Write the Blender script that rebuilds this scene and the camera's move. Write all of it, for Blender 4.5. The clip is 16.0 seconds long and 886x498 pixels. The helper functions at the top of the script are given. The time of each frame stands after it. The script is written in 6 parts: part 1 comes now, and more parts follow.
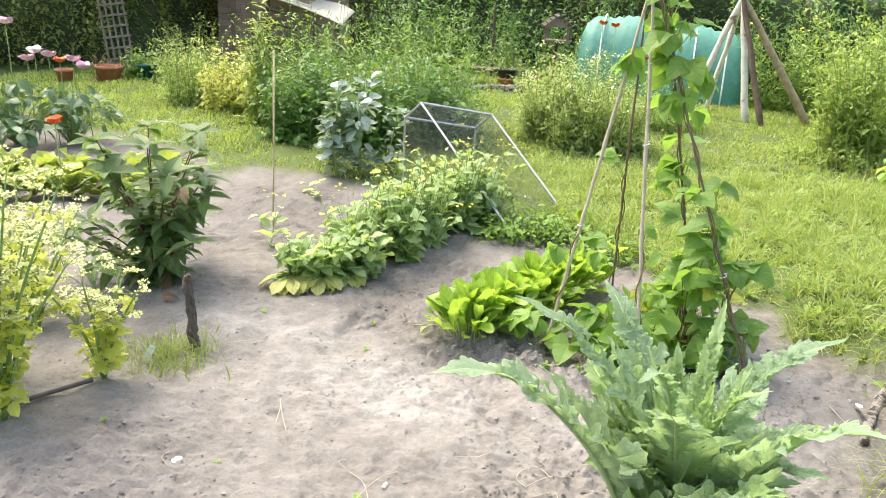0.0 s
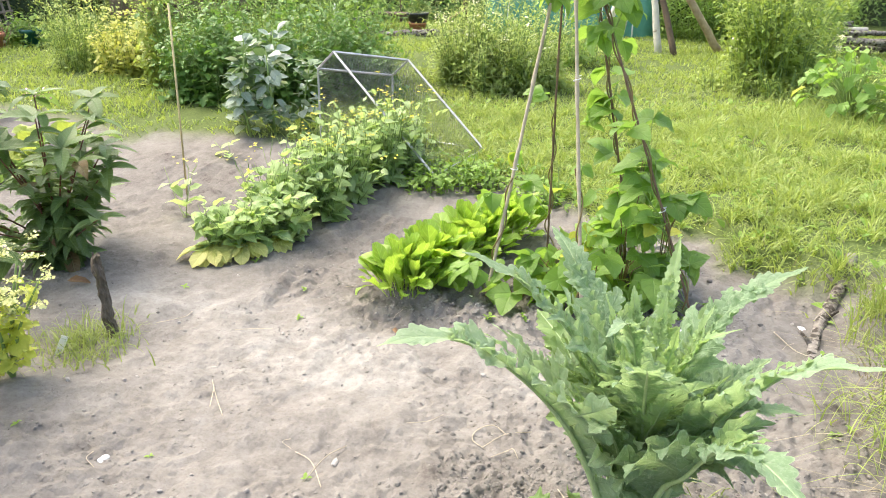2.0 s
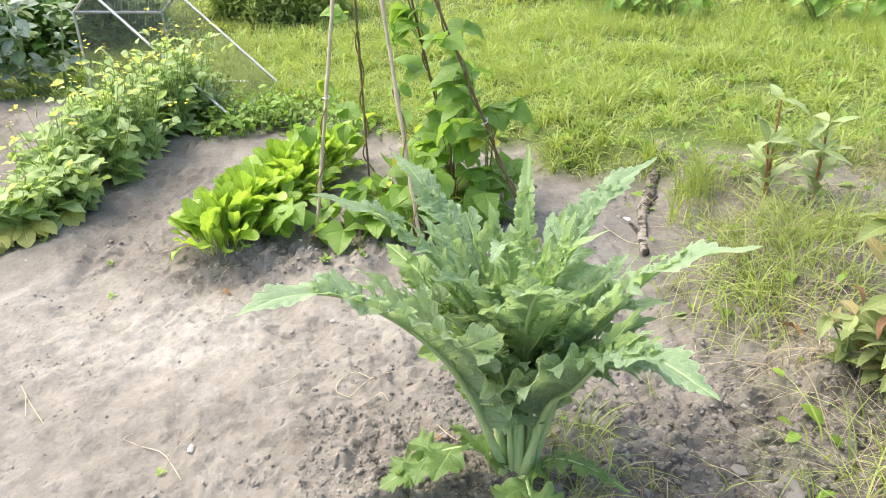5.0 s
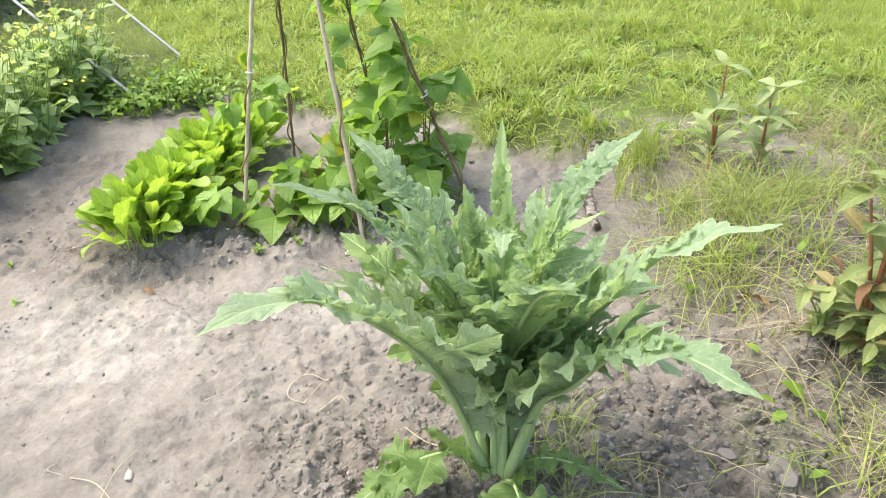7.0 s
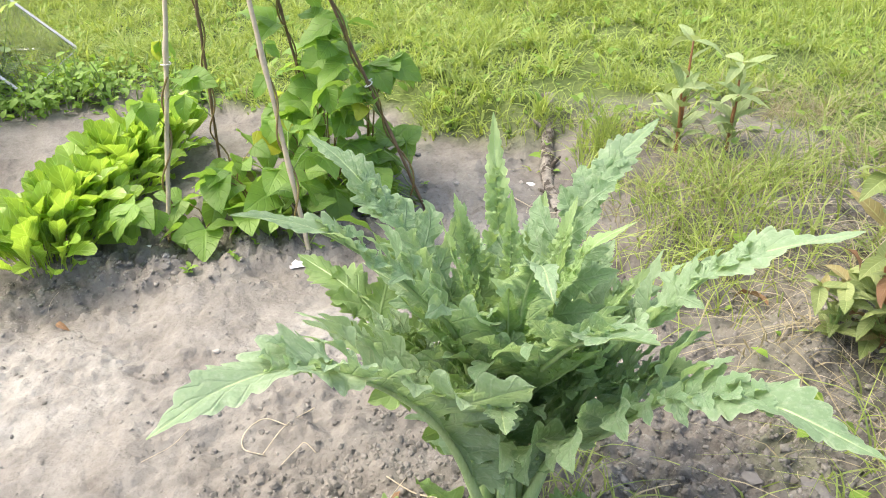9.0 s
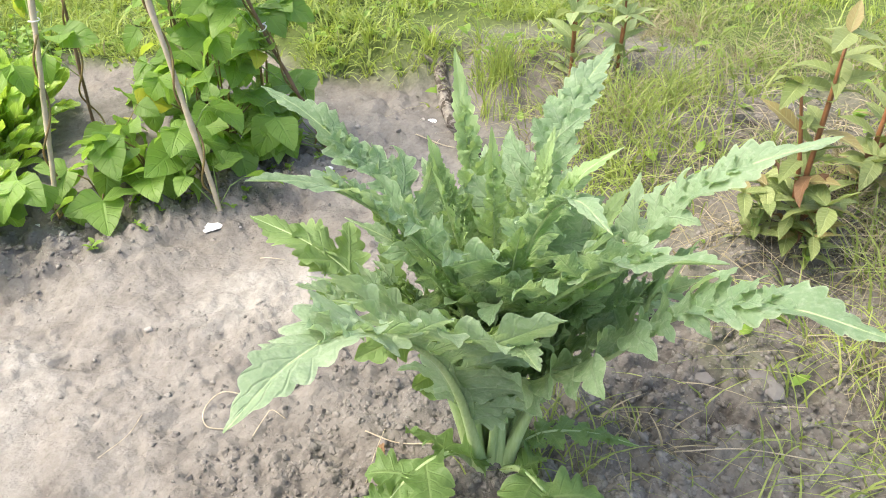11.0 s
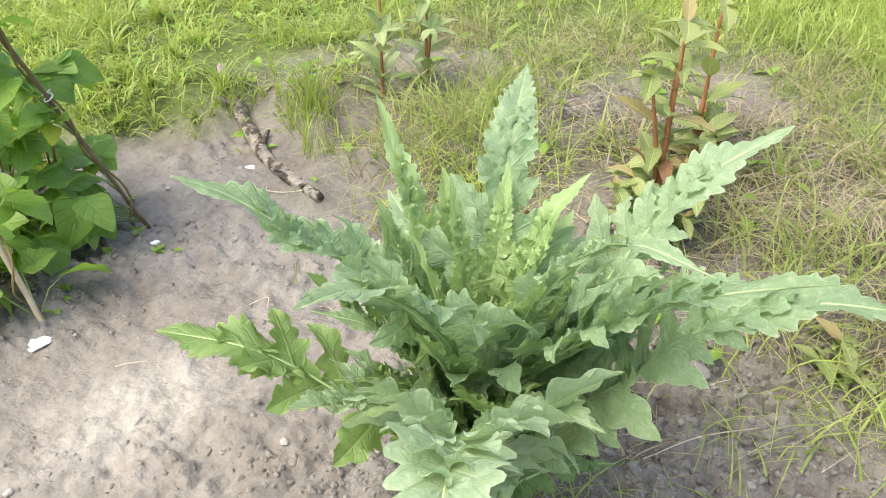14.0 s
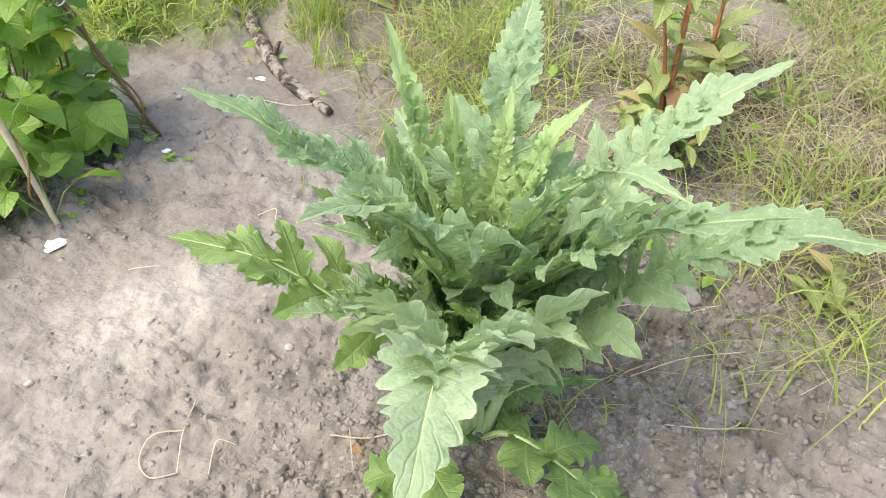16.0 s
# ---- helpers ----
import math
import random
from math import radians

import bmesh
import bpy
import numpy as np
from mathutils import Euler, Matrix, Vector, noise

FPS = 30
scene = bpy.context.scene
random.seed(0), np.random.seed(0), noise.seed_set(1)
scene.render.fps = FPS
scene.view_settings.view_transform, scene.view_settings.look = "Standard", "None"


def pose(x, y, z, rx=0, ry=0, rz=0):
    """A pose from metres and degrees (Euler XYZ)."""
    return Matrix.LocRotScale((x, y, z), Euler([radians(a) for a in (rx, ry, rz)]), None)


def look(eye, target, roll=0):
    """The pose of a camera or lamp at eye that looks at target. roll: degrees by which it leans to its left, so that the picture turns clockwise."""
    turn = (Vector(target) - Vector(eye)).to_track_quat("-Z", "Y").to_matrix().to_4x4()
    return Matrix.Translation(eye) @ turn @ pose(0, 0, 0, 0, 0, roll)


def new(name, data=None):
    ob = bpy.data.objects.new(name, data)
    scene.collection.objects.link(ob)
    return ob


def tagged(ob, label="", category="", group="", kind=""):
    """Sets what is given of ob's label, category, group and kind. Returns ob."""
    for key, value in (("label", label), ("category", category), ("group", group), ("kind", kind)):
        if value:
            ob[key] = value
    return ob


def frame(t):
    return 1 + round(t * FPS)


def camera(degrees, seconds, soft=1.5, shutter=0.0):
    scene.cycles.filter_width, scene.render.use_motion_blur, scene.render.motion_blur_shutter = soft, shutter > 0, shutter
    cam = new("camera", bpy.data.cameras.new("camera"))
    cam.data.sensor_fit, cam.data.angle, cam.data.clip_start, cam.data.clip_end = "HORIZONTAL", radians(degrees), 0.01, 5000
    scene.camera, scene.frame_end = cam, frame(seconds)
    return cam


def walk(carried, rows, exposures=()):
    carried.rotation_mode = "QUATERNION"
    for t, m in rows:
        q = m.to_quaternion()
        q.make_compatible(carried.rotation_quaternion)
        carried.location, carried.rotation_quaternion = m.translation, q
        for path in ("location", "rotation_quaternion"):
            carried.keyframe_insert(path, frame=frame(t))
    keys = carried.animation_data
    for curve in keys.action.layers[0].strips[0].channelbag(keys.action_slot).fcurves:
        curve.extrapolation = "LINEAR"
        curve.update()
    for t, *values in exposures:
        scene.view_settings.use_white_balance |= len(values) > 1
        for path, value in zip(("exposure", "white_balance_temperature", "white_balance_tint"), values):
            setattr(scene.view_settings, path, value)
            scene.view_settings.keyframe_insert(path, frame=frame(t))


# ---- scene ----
cam = camera(58.5, 16.0, soft=1.0)
PATH = [
    (0, (0.317, -0.282, 1.441), (-0.175, 1.546, 0.796), 3.4),
    (0.5, (0.301, -0.252, 1.433), (-0.127, 1.583, 0.762), 3.7),
    (1, (0.284, -0.224, 1.428), (-0.131, 1.606, 0.736), 3.3),
    (1.5, (0.266, -0.187, 1.421), (-0.127, 1.64, 0.708), 2.7),
    (2, (0.249, -0.138, 1.4), (-0.043, 1.69, 0.644), 0.8),
    (2.5, (0.228, -0.094, 1.384), (0.096, 1.742, 0.603), 0.7),
    (3, (0.211, -0.064, 1.372), (0.185, 1.776, 0.59), -1.0),
    (3.5, (0.201, -0.046, 1.376), (0.27, 1.791, 0.586), -0.4),
    (4, (0.188, -0.033, 1.365), (0.263, 1.803, 0.576), -2.9),
    (4.5, (0.164, -0.014, 1.357), (0.322, 1.81, 0.552), -2.2),
    (5, (0.142, 0.012, 1.343), (0.34, 1.778, 0.425), -1.8),
    (5.2, (0.137, 0.017, 1.336), (0.352, 1.769, 0.396), -1.3),
    (7.5, (-0.016, 0.271, 1.271), (0.535, 1.923, 0.289), 0.4),
    (8, (-0.049, 0.328, 1.248), (0.606, 1.944, 0.268), 1.7),
    (8.5, (-0.046, 0.396, 1.244), (0.553, 2.022, 0.247), 1.4),
    (9, (-0.016, 0.501, 1.218), (0.609, 2.105, 0.199), -0.2),
    (9.5, (-0.018, 0.555, 1.211), (0.647, 2.087, 0.11), 1.0),
    (11.8, (-0.255, 0.716, 1.202), (0.728, 2.027, 0.055), -0.5),
    (12, (-0.246, 0.751, 1.189), (0.721, 2.071, 0.038), -0.4),
    (12.5, (-0.27, 0.841, 1.19), (0.829, 2.042, 0.029), 0.2),
    (13, (-0.339, 0.928, 1.2), (0.916, 1.979, 0.051), -1.1),
    (13.5, (-0.339, 0.945, 1.199), (0.991, 1.931, 0.077), -1.1),
    (14, (-0.315, 0.966, 1.194), (1.059, 1.893, 0.075), 0.6),
    (14.5, (-0.308, 0.98, 1.184), (1.073, 1.89, 0.059), 0.9),
    (15, (-0.277, 0.991, 1.167), (1.016, 1.878, -0.074), -0.0),
    (15.5, (-0.292, 0.979, 1.17), (0.973, 1.834, -0.121), 0.0),
    (16, (-0.336, 0.936, 1.221), (0.925, 1.807, -0.064), 2.4),
]
walk(cam, [(t, look(eye, target, roll)) for t, eye, target, roll in PATH], [(0, 1.92, 6680, 8), (5, 1.83, 6680, 7), (9, 1.77, 6680, 7), (16, 1.72, 6680, 7)])

# ---- daylight: bright overcast ----
SUN_UP, SUN_ROUND = radians(58), radians(-60)
world = bpy.data.worlds.new("sky")
scene.world = world
world.use_nodes = True
wn, wl = world.node_tree.nodes, world.node_tree.links
sky = wn.new("ShaderNodeTexSky")
sky.sky_type, sky.sun_disc = "NISHITA", False
sky.sun_elevation, sky.sun_rotation, sky.air_density, sky.dust_density = SUN_UP, SUN_ROUND, 1.0, 7.0
wl.new(sky.outputs[0], wn["Background"].inputs[0])
wn["Background"].inputs[1].default_value = 0.15
sun = new("sun", bpy.data.lights.new("sun", "SUN"))
sun.data.energy, sun.data.angle, sun.data.color = 0.24, radians(60), (1.0, 0.96, 0.9)
sun.matrix_world = look((0, 0, 0), (-math.sin(SUN_ROUND) * math.cos(SUN_UP), -math.cos(SUN_ROUND) * math.cos(SUN_UP), -math.sin(SUN_UP)))

# ---- materials ----
def shader(name):
    m = bpy.data.materials.new(name)
    m.use_nodes = True
    t = m.node_tree
    return m, t, t.nodes["Principled BSDF"], t.nodes["Material Output"]


def node(t, kind, **given):
    n = t.nodes.new(kind)
    for key, value in given.items():
        n.inputs[key].default_value = value
    return n


def calc(t, op, a, b=None, c=None):
    n = t.nodes.new("ShaderNodeMath")
    n.operation = op
    for i, v in enumerate((a, b, c)):
        if v is None:
            continue
        if isinstance(v, (int, float)):
            n.inputs[i].default_value = v
        else:
            t.links.new(v, n.inputs[i])
    return n.outputs[0]


def ramp(t, factor, stops):
    n = t.nodes.new("ShaderNodeValToRGB")
    e = n.color_ramp.elements
    while len(e) < len(stops):
        e.new(0.5)
    for el, (p, c) in zip(e, stops):
        el.position, el.color = p, (*c, 1)
    t.links.new(factor, n.inputs[0])
    return n.outputs[0]


def blend(t, factor, a, b, mode="MIX"):
    n = t.nodes.new("ShaderNodeMix")
    n.data_type, n.blend_type = "RGBA", mode
    for i, v in ((0, factor), (6, a), (7, b)):
        if isinstance(v, (int, float)):
            n.inputs[i].default_value = v
        elif isinstance(v, tuple):
            n.inputs[i].default_value = (*v, 1)
        else:
            t.links.new(v, n.inputs[i])
    return n.outputs[2]


def noise_at(t, scale, detail=3, rough=0.55, stretch=None, local=False):
    src = t.nodes.new("ShaderNodeTexCoord").outputs["Object"] if local else t.nodes.new("ShaderNodeNewGeometry").outputs["Position"]
    if stretch:
        mp = t.nodes.new("ShaderNodeMapping")
        mp.inputs["Scale"].default_value = stretch
        t.links.new(src, mp.inputs[0])
        src = mp.outputs[0]
    n = node(t, "ShaderNodeTexNoise", Scale=scale, Detail=detail, Roughness=rough)
    t.links.new(src, n.inputs["Vector"])
    return n.outputs["Fac"]


def bumped(t, bsdf, height, strength, distance):
    b = node(t, "ShaderNodeBump", Strength=strength, Distance=distance)
    t.links.new(height, b.inputs["Height"])
    t.links.new(b.outputs[0], bsdf.inputs["Normal"])
    return b.outputs[0]


def leaf_material(name, dark, light, rough=0.45, thin=0.3, veins=0.0, ribs=7, island=False, pale=None, worn=None, gloss=0.4, relief=1.0, edge=0.0, sunk=0.8, bloom=0.0):
    m, t, bsdf, out = shader(name)
    if island:
        rand = t.nodes.new("ShaderNodeNewGeometry").outputs["Random Per Island"]
    else:
        rand = t.nodes.new("ShaderNodeObjectInfo").outputs["Random"]
    n = noise_at(t, 9, 3)
    fine = noise_at(t, 70, 2)
    f = calc(t, "ADD", calc(t, "MULTIPLY", rand, 0.55), calc(t, "MULTIPLY", n, 0.75))
    f = calc(t, "SUBTRACT", f, 0.13)
    col = ramp(t, f, [(0.0, dark), (0.5, tuple((a + b) / 2 for a, b in zip(dark, light))), (1.0, light)])
    col = blend(t, calc(t, "MULTIPLY", fine, 0.25), col, tuple(c * 0.55 for c in dark))
    if bloom:
        mottle = calc(t, "MULTIPLY", ramp(t, noise_at(t, 90, 4, 0.7), [(0.5, (0, 0, 0)), (0.68, (1, 1, 1))]), bloom)
        col = blend(t, mottle, col, pale)
    if worn:
        col = blend(t, calc(t, "GREATER_THAN", calc(t, "FRACT", calc(t, "MULTIPLY", rand, 7.31)), worn[0]), col, worn[1])
    height = fine
    if veins:
        uv = t.nodes.new("ShaderNodeSeparateXYZ")
        t.links.new(t.nodes.new("ShaderNodeUVMap").outputs[0], uv.inputs[0])
        side = calc(t, "ABSOLUTE", calc(t, "MULTIPLY_ADD", uv.outputs[0], 2.0, -1.0))
        mid = calc(t, "SUBTRACT", 1.0, calc(t, "MINIMUM", calc(t, "MULTIPLY", side, 9.0), 1.0))
        rib = calc(t, "PINGPONG", calc(t, "SUBTRACT", calc(t, "MULTIPLY", uv.outputs[1], float(ribs)), calc(t, "MULTIPLY", side, 1.3)), 0.5)
        line = calc(t, "SUBTRACT", 1.0, calc(t, "MINIMUM", calc(t, "MULTIPLY", rib, 8.0), 1.0))
        vein = calc(t, "MAXIMUM", mid, calc(t, "MULTIPLY", line, 0.55))
        col = blend(t, calc(t, "MULTIPLY", vein, veins), col, pale or tuple(min(1, c * 1.7 + 0.05) for c in light))
        height = calc(t, "SUBTRACT", calc(t, "ADD", calc(t, "MULTIPLY", fine, 0.4), calc(t, "MULTIPLY", noise_at(t, 38, 3), 0.9)), calc(t, "MULTIPLY", vein, sunk))
        if edge:
            rim = calc(t, "MINIMUM", calc(t, "MAXIMUM", calc(t, "MULTIPLY_ADD", side, 14.0, -12.6), 0.0), 1.0)
            col = blend(t, calc(t, "MULTIPLY", rim, edge), col, pale or light)
    t.links.new(col, bsdf.inputs["Base Color"])
    bsdf.inputs["Roughness"].default_value = rough
    bsdf.inputs["Specular IOR Level"].default_value = gloss
    nrm = bumped(t, bsdf, height, 0.5, 0.006 * relief)
    tr = t.nodes.new("ShaderNodeBsdfTranslucent")
    t.links.new(blend(t, 0.5, col, (light[0] * 1.5 + 0.03, light[1] * 1.5 + 0.05, light[2] * 0.7)), tr.inputs[0])
    t.links.new(nrm, tr.inputs[1])
    mix = node(t, "ShaderNodeMixShader", Fac=thin)
    t.links.new(bsdf.outputs[0], mix.inputs[1])
    t.links.new(tr.outputs[0], mix.inputs[2])
    t.links.new(mix.outputs[0], out.inputs[0])
    return m


def plain_material(name, a, b, scale=20, rough=0.7, bump=0.4, depth=0.004, metal=0.0, stretch=None, spots=None, vary=0.0):
    m, t, bsdf, out = shader(name)
    n = noise_at(t, scale, 5, 0.62, stretch, local=stretch is not None)
    big = noise_at(t, scale * 0.17, 2)
    f = calc(t, "ADD", calc(t, "MULTIPLY", n, 0.7), calc(t, "MULTIPLY", big, 0.3))
    if vary:
        f = calc(t, "ADD", f, calc(t, "MULTIPLY_ADD", t.nodes.new("ShaderNodeObjectInfo").outputs["Random"], vary, -vary / 2))
    col = ramp(t, f, [(0.3, a), (0.7, b)])
    if spots:
        s = noise_at(t, spots[1], 4)
        col = blend(t, ramp(t, s, [(spots[2], (0, 0, 0)), (spots[2] + 0.06, (1, 1, 1))]), col, spots[0])
    t.links.new(col, bsdf.inputs["Base Color"])
    bsdf.inputs["Roughness"].default_value, bsdf.inputs["Metallic"].default_value = rough, metal
    bumped(t, bsdf, n, bump, depth)
    return m


M_CARD = leaf_material("artichoke_leaf", (0.148, 0.256, 0.136), (0.335, 0.45, 0.298), 0.6, 0.45, veins=0.22, ribs=7, pale=(0.52, 0.60, 0.45), relief=2.6, edge=0.28, sunk=0.3, bloom=0.4, gloss=0.22)
M_CARD_LOW = leaf_material("artichoke_low_leaf", (0.095, 0.185, 0.05), (0.235, 0.35, 0.125), 0.5, 0.38, veins=0.22, ribs=6, pale=(0.38, 0.46, 0.2), relief=1.4, edge=0.2, sunk=0.35, bloom=0.15)
M_CARD_YOUNG = leaf_material("artichoke_young_leaf", (0.18, 0.295, 0.11), (0.375, 0.505, 0.245), 0.5, 0.36, veins=0.18, ribs=7, relief=1.6, pale=(0.50, 0.60, 0.36), edge=0.28, sunk=0.3, bloom=0.25)
M_RIB = plain_material("artichoke_rib", (0.27, 0.39, 0.15), (0.45, 0.55, 0.29), 30, 0.5, 0.3, 0.003, stretch=(6, 6, 1))
M_BEAN = leaf_material("bean_leaf", (0.085, 0.185, 0.024), (0.295, 0.465, 0.11), 0.42, 0.45, veins=0.11, ribs=5, worn=(0.975, (0.42, 0.42, 0.05)))
M_BEAN_STEM = plain_material("bean_stem", (0.12, 0.13, 0.03), (0.22, 0.13, 0.06), 40, 0.6)
M_CANE = plain_material("cane", (0.36, 0.30, 0.21), (0.56, 0.50, 0.38), 40, 0.65, 0.4, 0.003, vary=0.3)
M_CANE_DARK = plain_material("dark_cane", (0.10, 0.065, 0.035), (0.22, 0.15, 0.09), 40, 0.7, 0.5, 0.003)
M_STRING = plain_material("string", (0.6, 0.6, 0.58), (0.8, 0.8, 0.78), 60, 0.8)
M_CHARD = leaf_material("chard_leaf", (0.09, 0.215, 0.012), (0.40, 0.56, 0.105), 0.3, 0.42, veins=0.4, ribs=8, gloss=0.45)
M_MUSTARD = leaf_material("mustard_leaf", (0.23, 0.35, 0.13), (0.49, 0.61, 0.31), 0.5, 0.42, veins=0.3, ribs=6)
M_MUSTARD_OLD = leaf_material("faded_mustard_leaf", (0.36, 0.40, 0.08), (0.60, 0.58, 0.22), 0.5, 0.3, veins=0.35, ribs=6)
M_GREENSTEM = plain_material("green_stem", (0.13, 0.22, 0.05), (0.26, 0.36, 0.11), 30, 0.6)
M_REDSTEM = plain_material("red_stem", (0.17, 0.07, 0.03), (0.34, 0.16, 0.07), 30, 0.5)
M_DARKSTEM = plain_material("dark_red_stem", (0.07, 0.03, 0.02), (0.17, 0.07, 0.04), 30, 0.5)
M_YELLOW = plain_material("yellow_petal", (0.60, 0.52, 0.03), (0.75, 0.68, 0.08), 60, 0.6)
M_WHITE = plain_material("cream_floret", (0.62, 0.62, 0.36), (0.78, 0.78, 0.55), 60, 0.7)
M_UMBEL = plain_material("umbel_floret", (0.50, 0.54, 0.17), (0.70, 0.71, 0.36), 60, 0.7)
M_PINK = plain_material("pink_petal", (0.70, 0.40, 0.50), (0.85, 0.64, 0.69), 25, 0.6)
M_PALE = plain_material("white_petal", (0.72, 0.70, 0.72), (0.85, 0.83, 0.84), 25, 0.6)
M_RED = plain_material("orange_petal", (0.70, 0.10, 0.02), (0.80, 0.20, 0.04), 25, 0.6)
M_DARKLEAF = leaf_material("dark_leaf", (0.065, 0.12, 0.04), (0.19, 0.285, 0.105), 0.42, 0.38, veins=0.25, ribs=9, gloss=0.35, worn=(0.98, (0.2, 0.12, 0.07)))
M_REDLEAF = leaf_material("weed_leaf", (0.14, 0.20, 0.06), (0.32, 0.37, 0.15), 0.5, 0.3, veins=0.35, ribs=8, worn=(0.88, (0.27, 0.22, 0.10)))
M_PALEWEED = leaf_material("pale_weed_leaf", (0.17, 0.26, 0.09), (0.41, 0.48, 0.25), 0.5, 0.3, veins=0.3, ribs=8)
M_DRYLEAF = leaf_material("dry_leaf", (0.13, 0.065, 0.035), (0.25, 0.15, 0.08), 0.7, 0.2, veins=0.3, ribs=6)
M_CELERY = leaf_material("celery_leaf", (0.40, 0.46, 0.07), (0.68, 0.72, 0.2), 0.5, 0.5, veins=0.2, ribs=5)
M_LETTUCE = leaf_material("lettuce_leaf", (0.19, 0.28, 0.045), (0.45, 0.51, 0.15), 0.42, 0.35, veins=0.3, ribs=7)
M_GREY = leaf_material("grey_leaf", (0.055, 0.115, 0.05), (0.165, 0.26, 0.125), 0.5, 0.2, veins=0.25, ribs=7)
M_SILVER = leaf_material("broad_bean_leaf", (0.16, 0.24, 0.175), (0.44, 0.51, 0.44), 0.32, 0.25, veins=0.2, ribs=6, gloss=0.35)
M_BUSH = leaf_material("bush_leaf", (0.11, 0.22, 0.035), (0.32, 0.46, 0.12), 0.5, 0.35, island=True)
M_BUSH_MID = leaf_material("nettle_leaf", (0.16, 0.25, 0.05), (0.42, 0.52, 0.14), 0.5, 0.35, island=True)
M_BUSH_DARK = leaf_material("potato_leaf", (0.057, 0.150, 0.033), (0.178, 0.315, 0.075), 0.5, 0.3, island=True)
M_BUSH_LIGHT = leaf_material("light_bush_leaf", (0.253, 0.364, 0.091), (0.519, 0.598, 0.221), 0.55, 0.35, island=True)
M_BUSH_SOFT = leaf_material("soft_bush_leaf", (0.22, 0.31, 0.085), (0.50, 0.58, 0.22), 0.55, 0.35, island=True)
M_BUSH_GOLD = leaf_material("golden_leaf", (0.38, 0.42, 0.08), (0.66, 0.65, 0.24), 0.55, 0.35, island=True)
M_HEDGE = leaf_material("hedge_leaf", (0.08, 0.135, 0.035), (0.26, 0.35, 0.105), 0.5, 0.3, island=True, gloss=0.35)
M_HEDGE_SIDE = leaf_material("side_hedge_leaf", (0.11, 0.15, 0.035), (0.36, 0.42, 0.12), 0.5, 0.35, island=True, gloss=0.3)
M_HEDGE_OLIVE = leaf_material("olive_hedge_leaf", (0.14, 0.17, 0.035), (0.38, 0.41, 0.11), 0.5, 0.3, island=True)
# Near-black green: the shade deep between hedge leaves, put into the colour.
M_SHADE_CORE = plain_material("hedge_inner_shade", (0.035, 0.05, 0.018), (0.085, 0.11, 0.045), 8, 0.9, 0.8, 0.05)
M_GRASS = leaf_material("grass_blade", (0.095, 0.175, 0.028), (0.47, 0.55, 0.165), 0.5, 0.35, island=True)
M_GRASS_LONG = leaf_material("long_grass_blade", (0.07, 0.13, 0.03), (0.38, 0.45, 0.15), 0.5, 0.35, island=True)
M_STRAW = leaf_material("straw_blade", (0.16, 0.135, 0.08), (0.41, 0.365, 0.245), 0.6, 0.2, island=True)
M_STRAWS = plain_material("straw", (0.33, 0.285, 0.20), (0.50, 0.44, 0.33), 50, 0.6)
M_WEED = leaf_material("lawn_weed_leaf", (0.09, 0.19, 0.02), (0.27, 0.42, 0.07), 0.5, 0.35, island=True)
M_STAKE = plain_material("rotting_stake", (0.03, 0.025, 0.02), (0.17, 0.14, 0.105), 30, 0.9, 0.9, 0.008, stretch=(4, 4, 0.7))
M_CANE_YELLOW = plain_material("yellow_cane", (0.42, 0.34, 0.16), (0.62, 0.53, 0.30), 40, 0.6, 0.3, 0.002)
M_WOOD = plain_material("weathered_wood", (0.08, 0.063, 0.046), (0.27, 0.22, 0.16), 14, 0.8, 0.7, 0.006, stretch=(4, 4, 0.5))
M_BOARD = plain_material("shed_board", (0.19, 0.125, 0.085), (0.37, 0.265, 0.19), 10, 0.8, 0.5, 0.005, stretch=(0.6, 4, 4), vary=0.25)
M_BARK = plain_material("bark", (0.05, 0.042, 0.034), (0.40, 0.37, 0.32), 40, 0.9, 0.9, 0.012, spots=((0.05, 0.04, 0.03), 26, 0.5))
M_BIRCH = plain_material("pale_pole", (0.55, 0.50, 0.42), (0.78, 0.73, 0.64), 16, 0.7, 0.5, 0.005, spots=((0.24, 0.18, 0.12), 7, 0.6))
M_POLE = plain_material("brown_pole", (0.20, 0.14, 0.07), (0.46, 0.37, 0.22), 16, 0.8, 0.6, 0.006)
M_POLE_DARK = plain_material("dark_pole", (0.05, 0.035, 0.022), (0.14, 0.10, 0.06), 16, 0.85, 0.6, 0.006)
M_METAL = plain_material("galvanised_frame", (0.36, 0.37, 0.38), (0.55, 0.56, 0.57), 25, 0.45, 0.15, 0.002, metal=0.5)
M_WIRE = plain_material("wire_mesh", (0.16, 0.165, 0.165), (0.28, 0.285, 0.285), 25, 0.5, 0.1, 0.001, metal=0.4)
M_TERRA = plain_material("terracotta", (0.32, 0.12, 0.06), (0.48, 0.21, 0.11), 14, 0.8, 0.3, 0.003)
M_BLUEPOT = plain_material("green_plastic", (0.012, 0.08, 0.07), (0.025, 0.13, 0.11), 10, 0.4, 0.1)
M_BLACK = plain_material("black_plastic", (0.012, 0.013, 0.016), (0.035, 0.037, 0.042), 10, 0.4, 0.1)
M_NET = plain_material("turquoise_net", (0.04, 0.18, 0.13), (0.10, 0.30, 0.225), 9, 0.6, 0.4, 0.02)
M_SHEET = plain_material("cream_sheet", (0.50, 0.46, 0.35), (0.66, 0.62, 0.50), 5, 0.6, 0.3, 0.02, spots=((0.36, 0.26, 0.2), 9, 0.68))
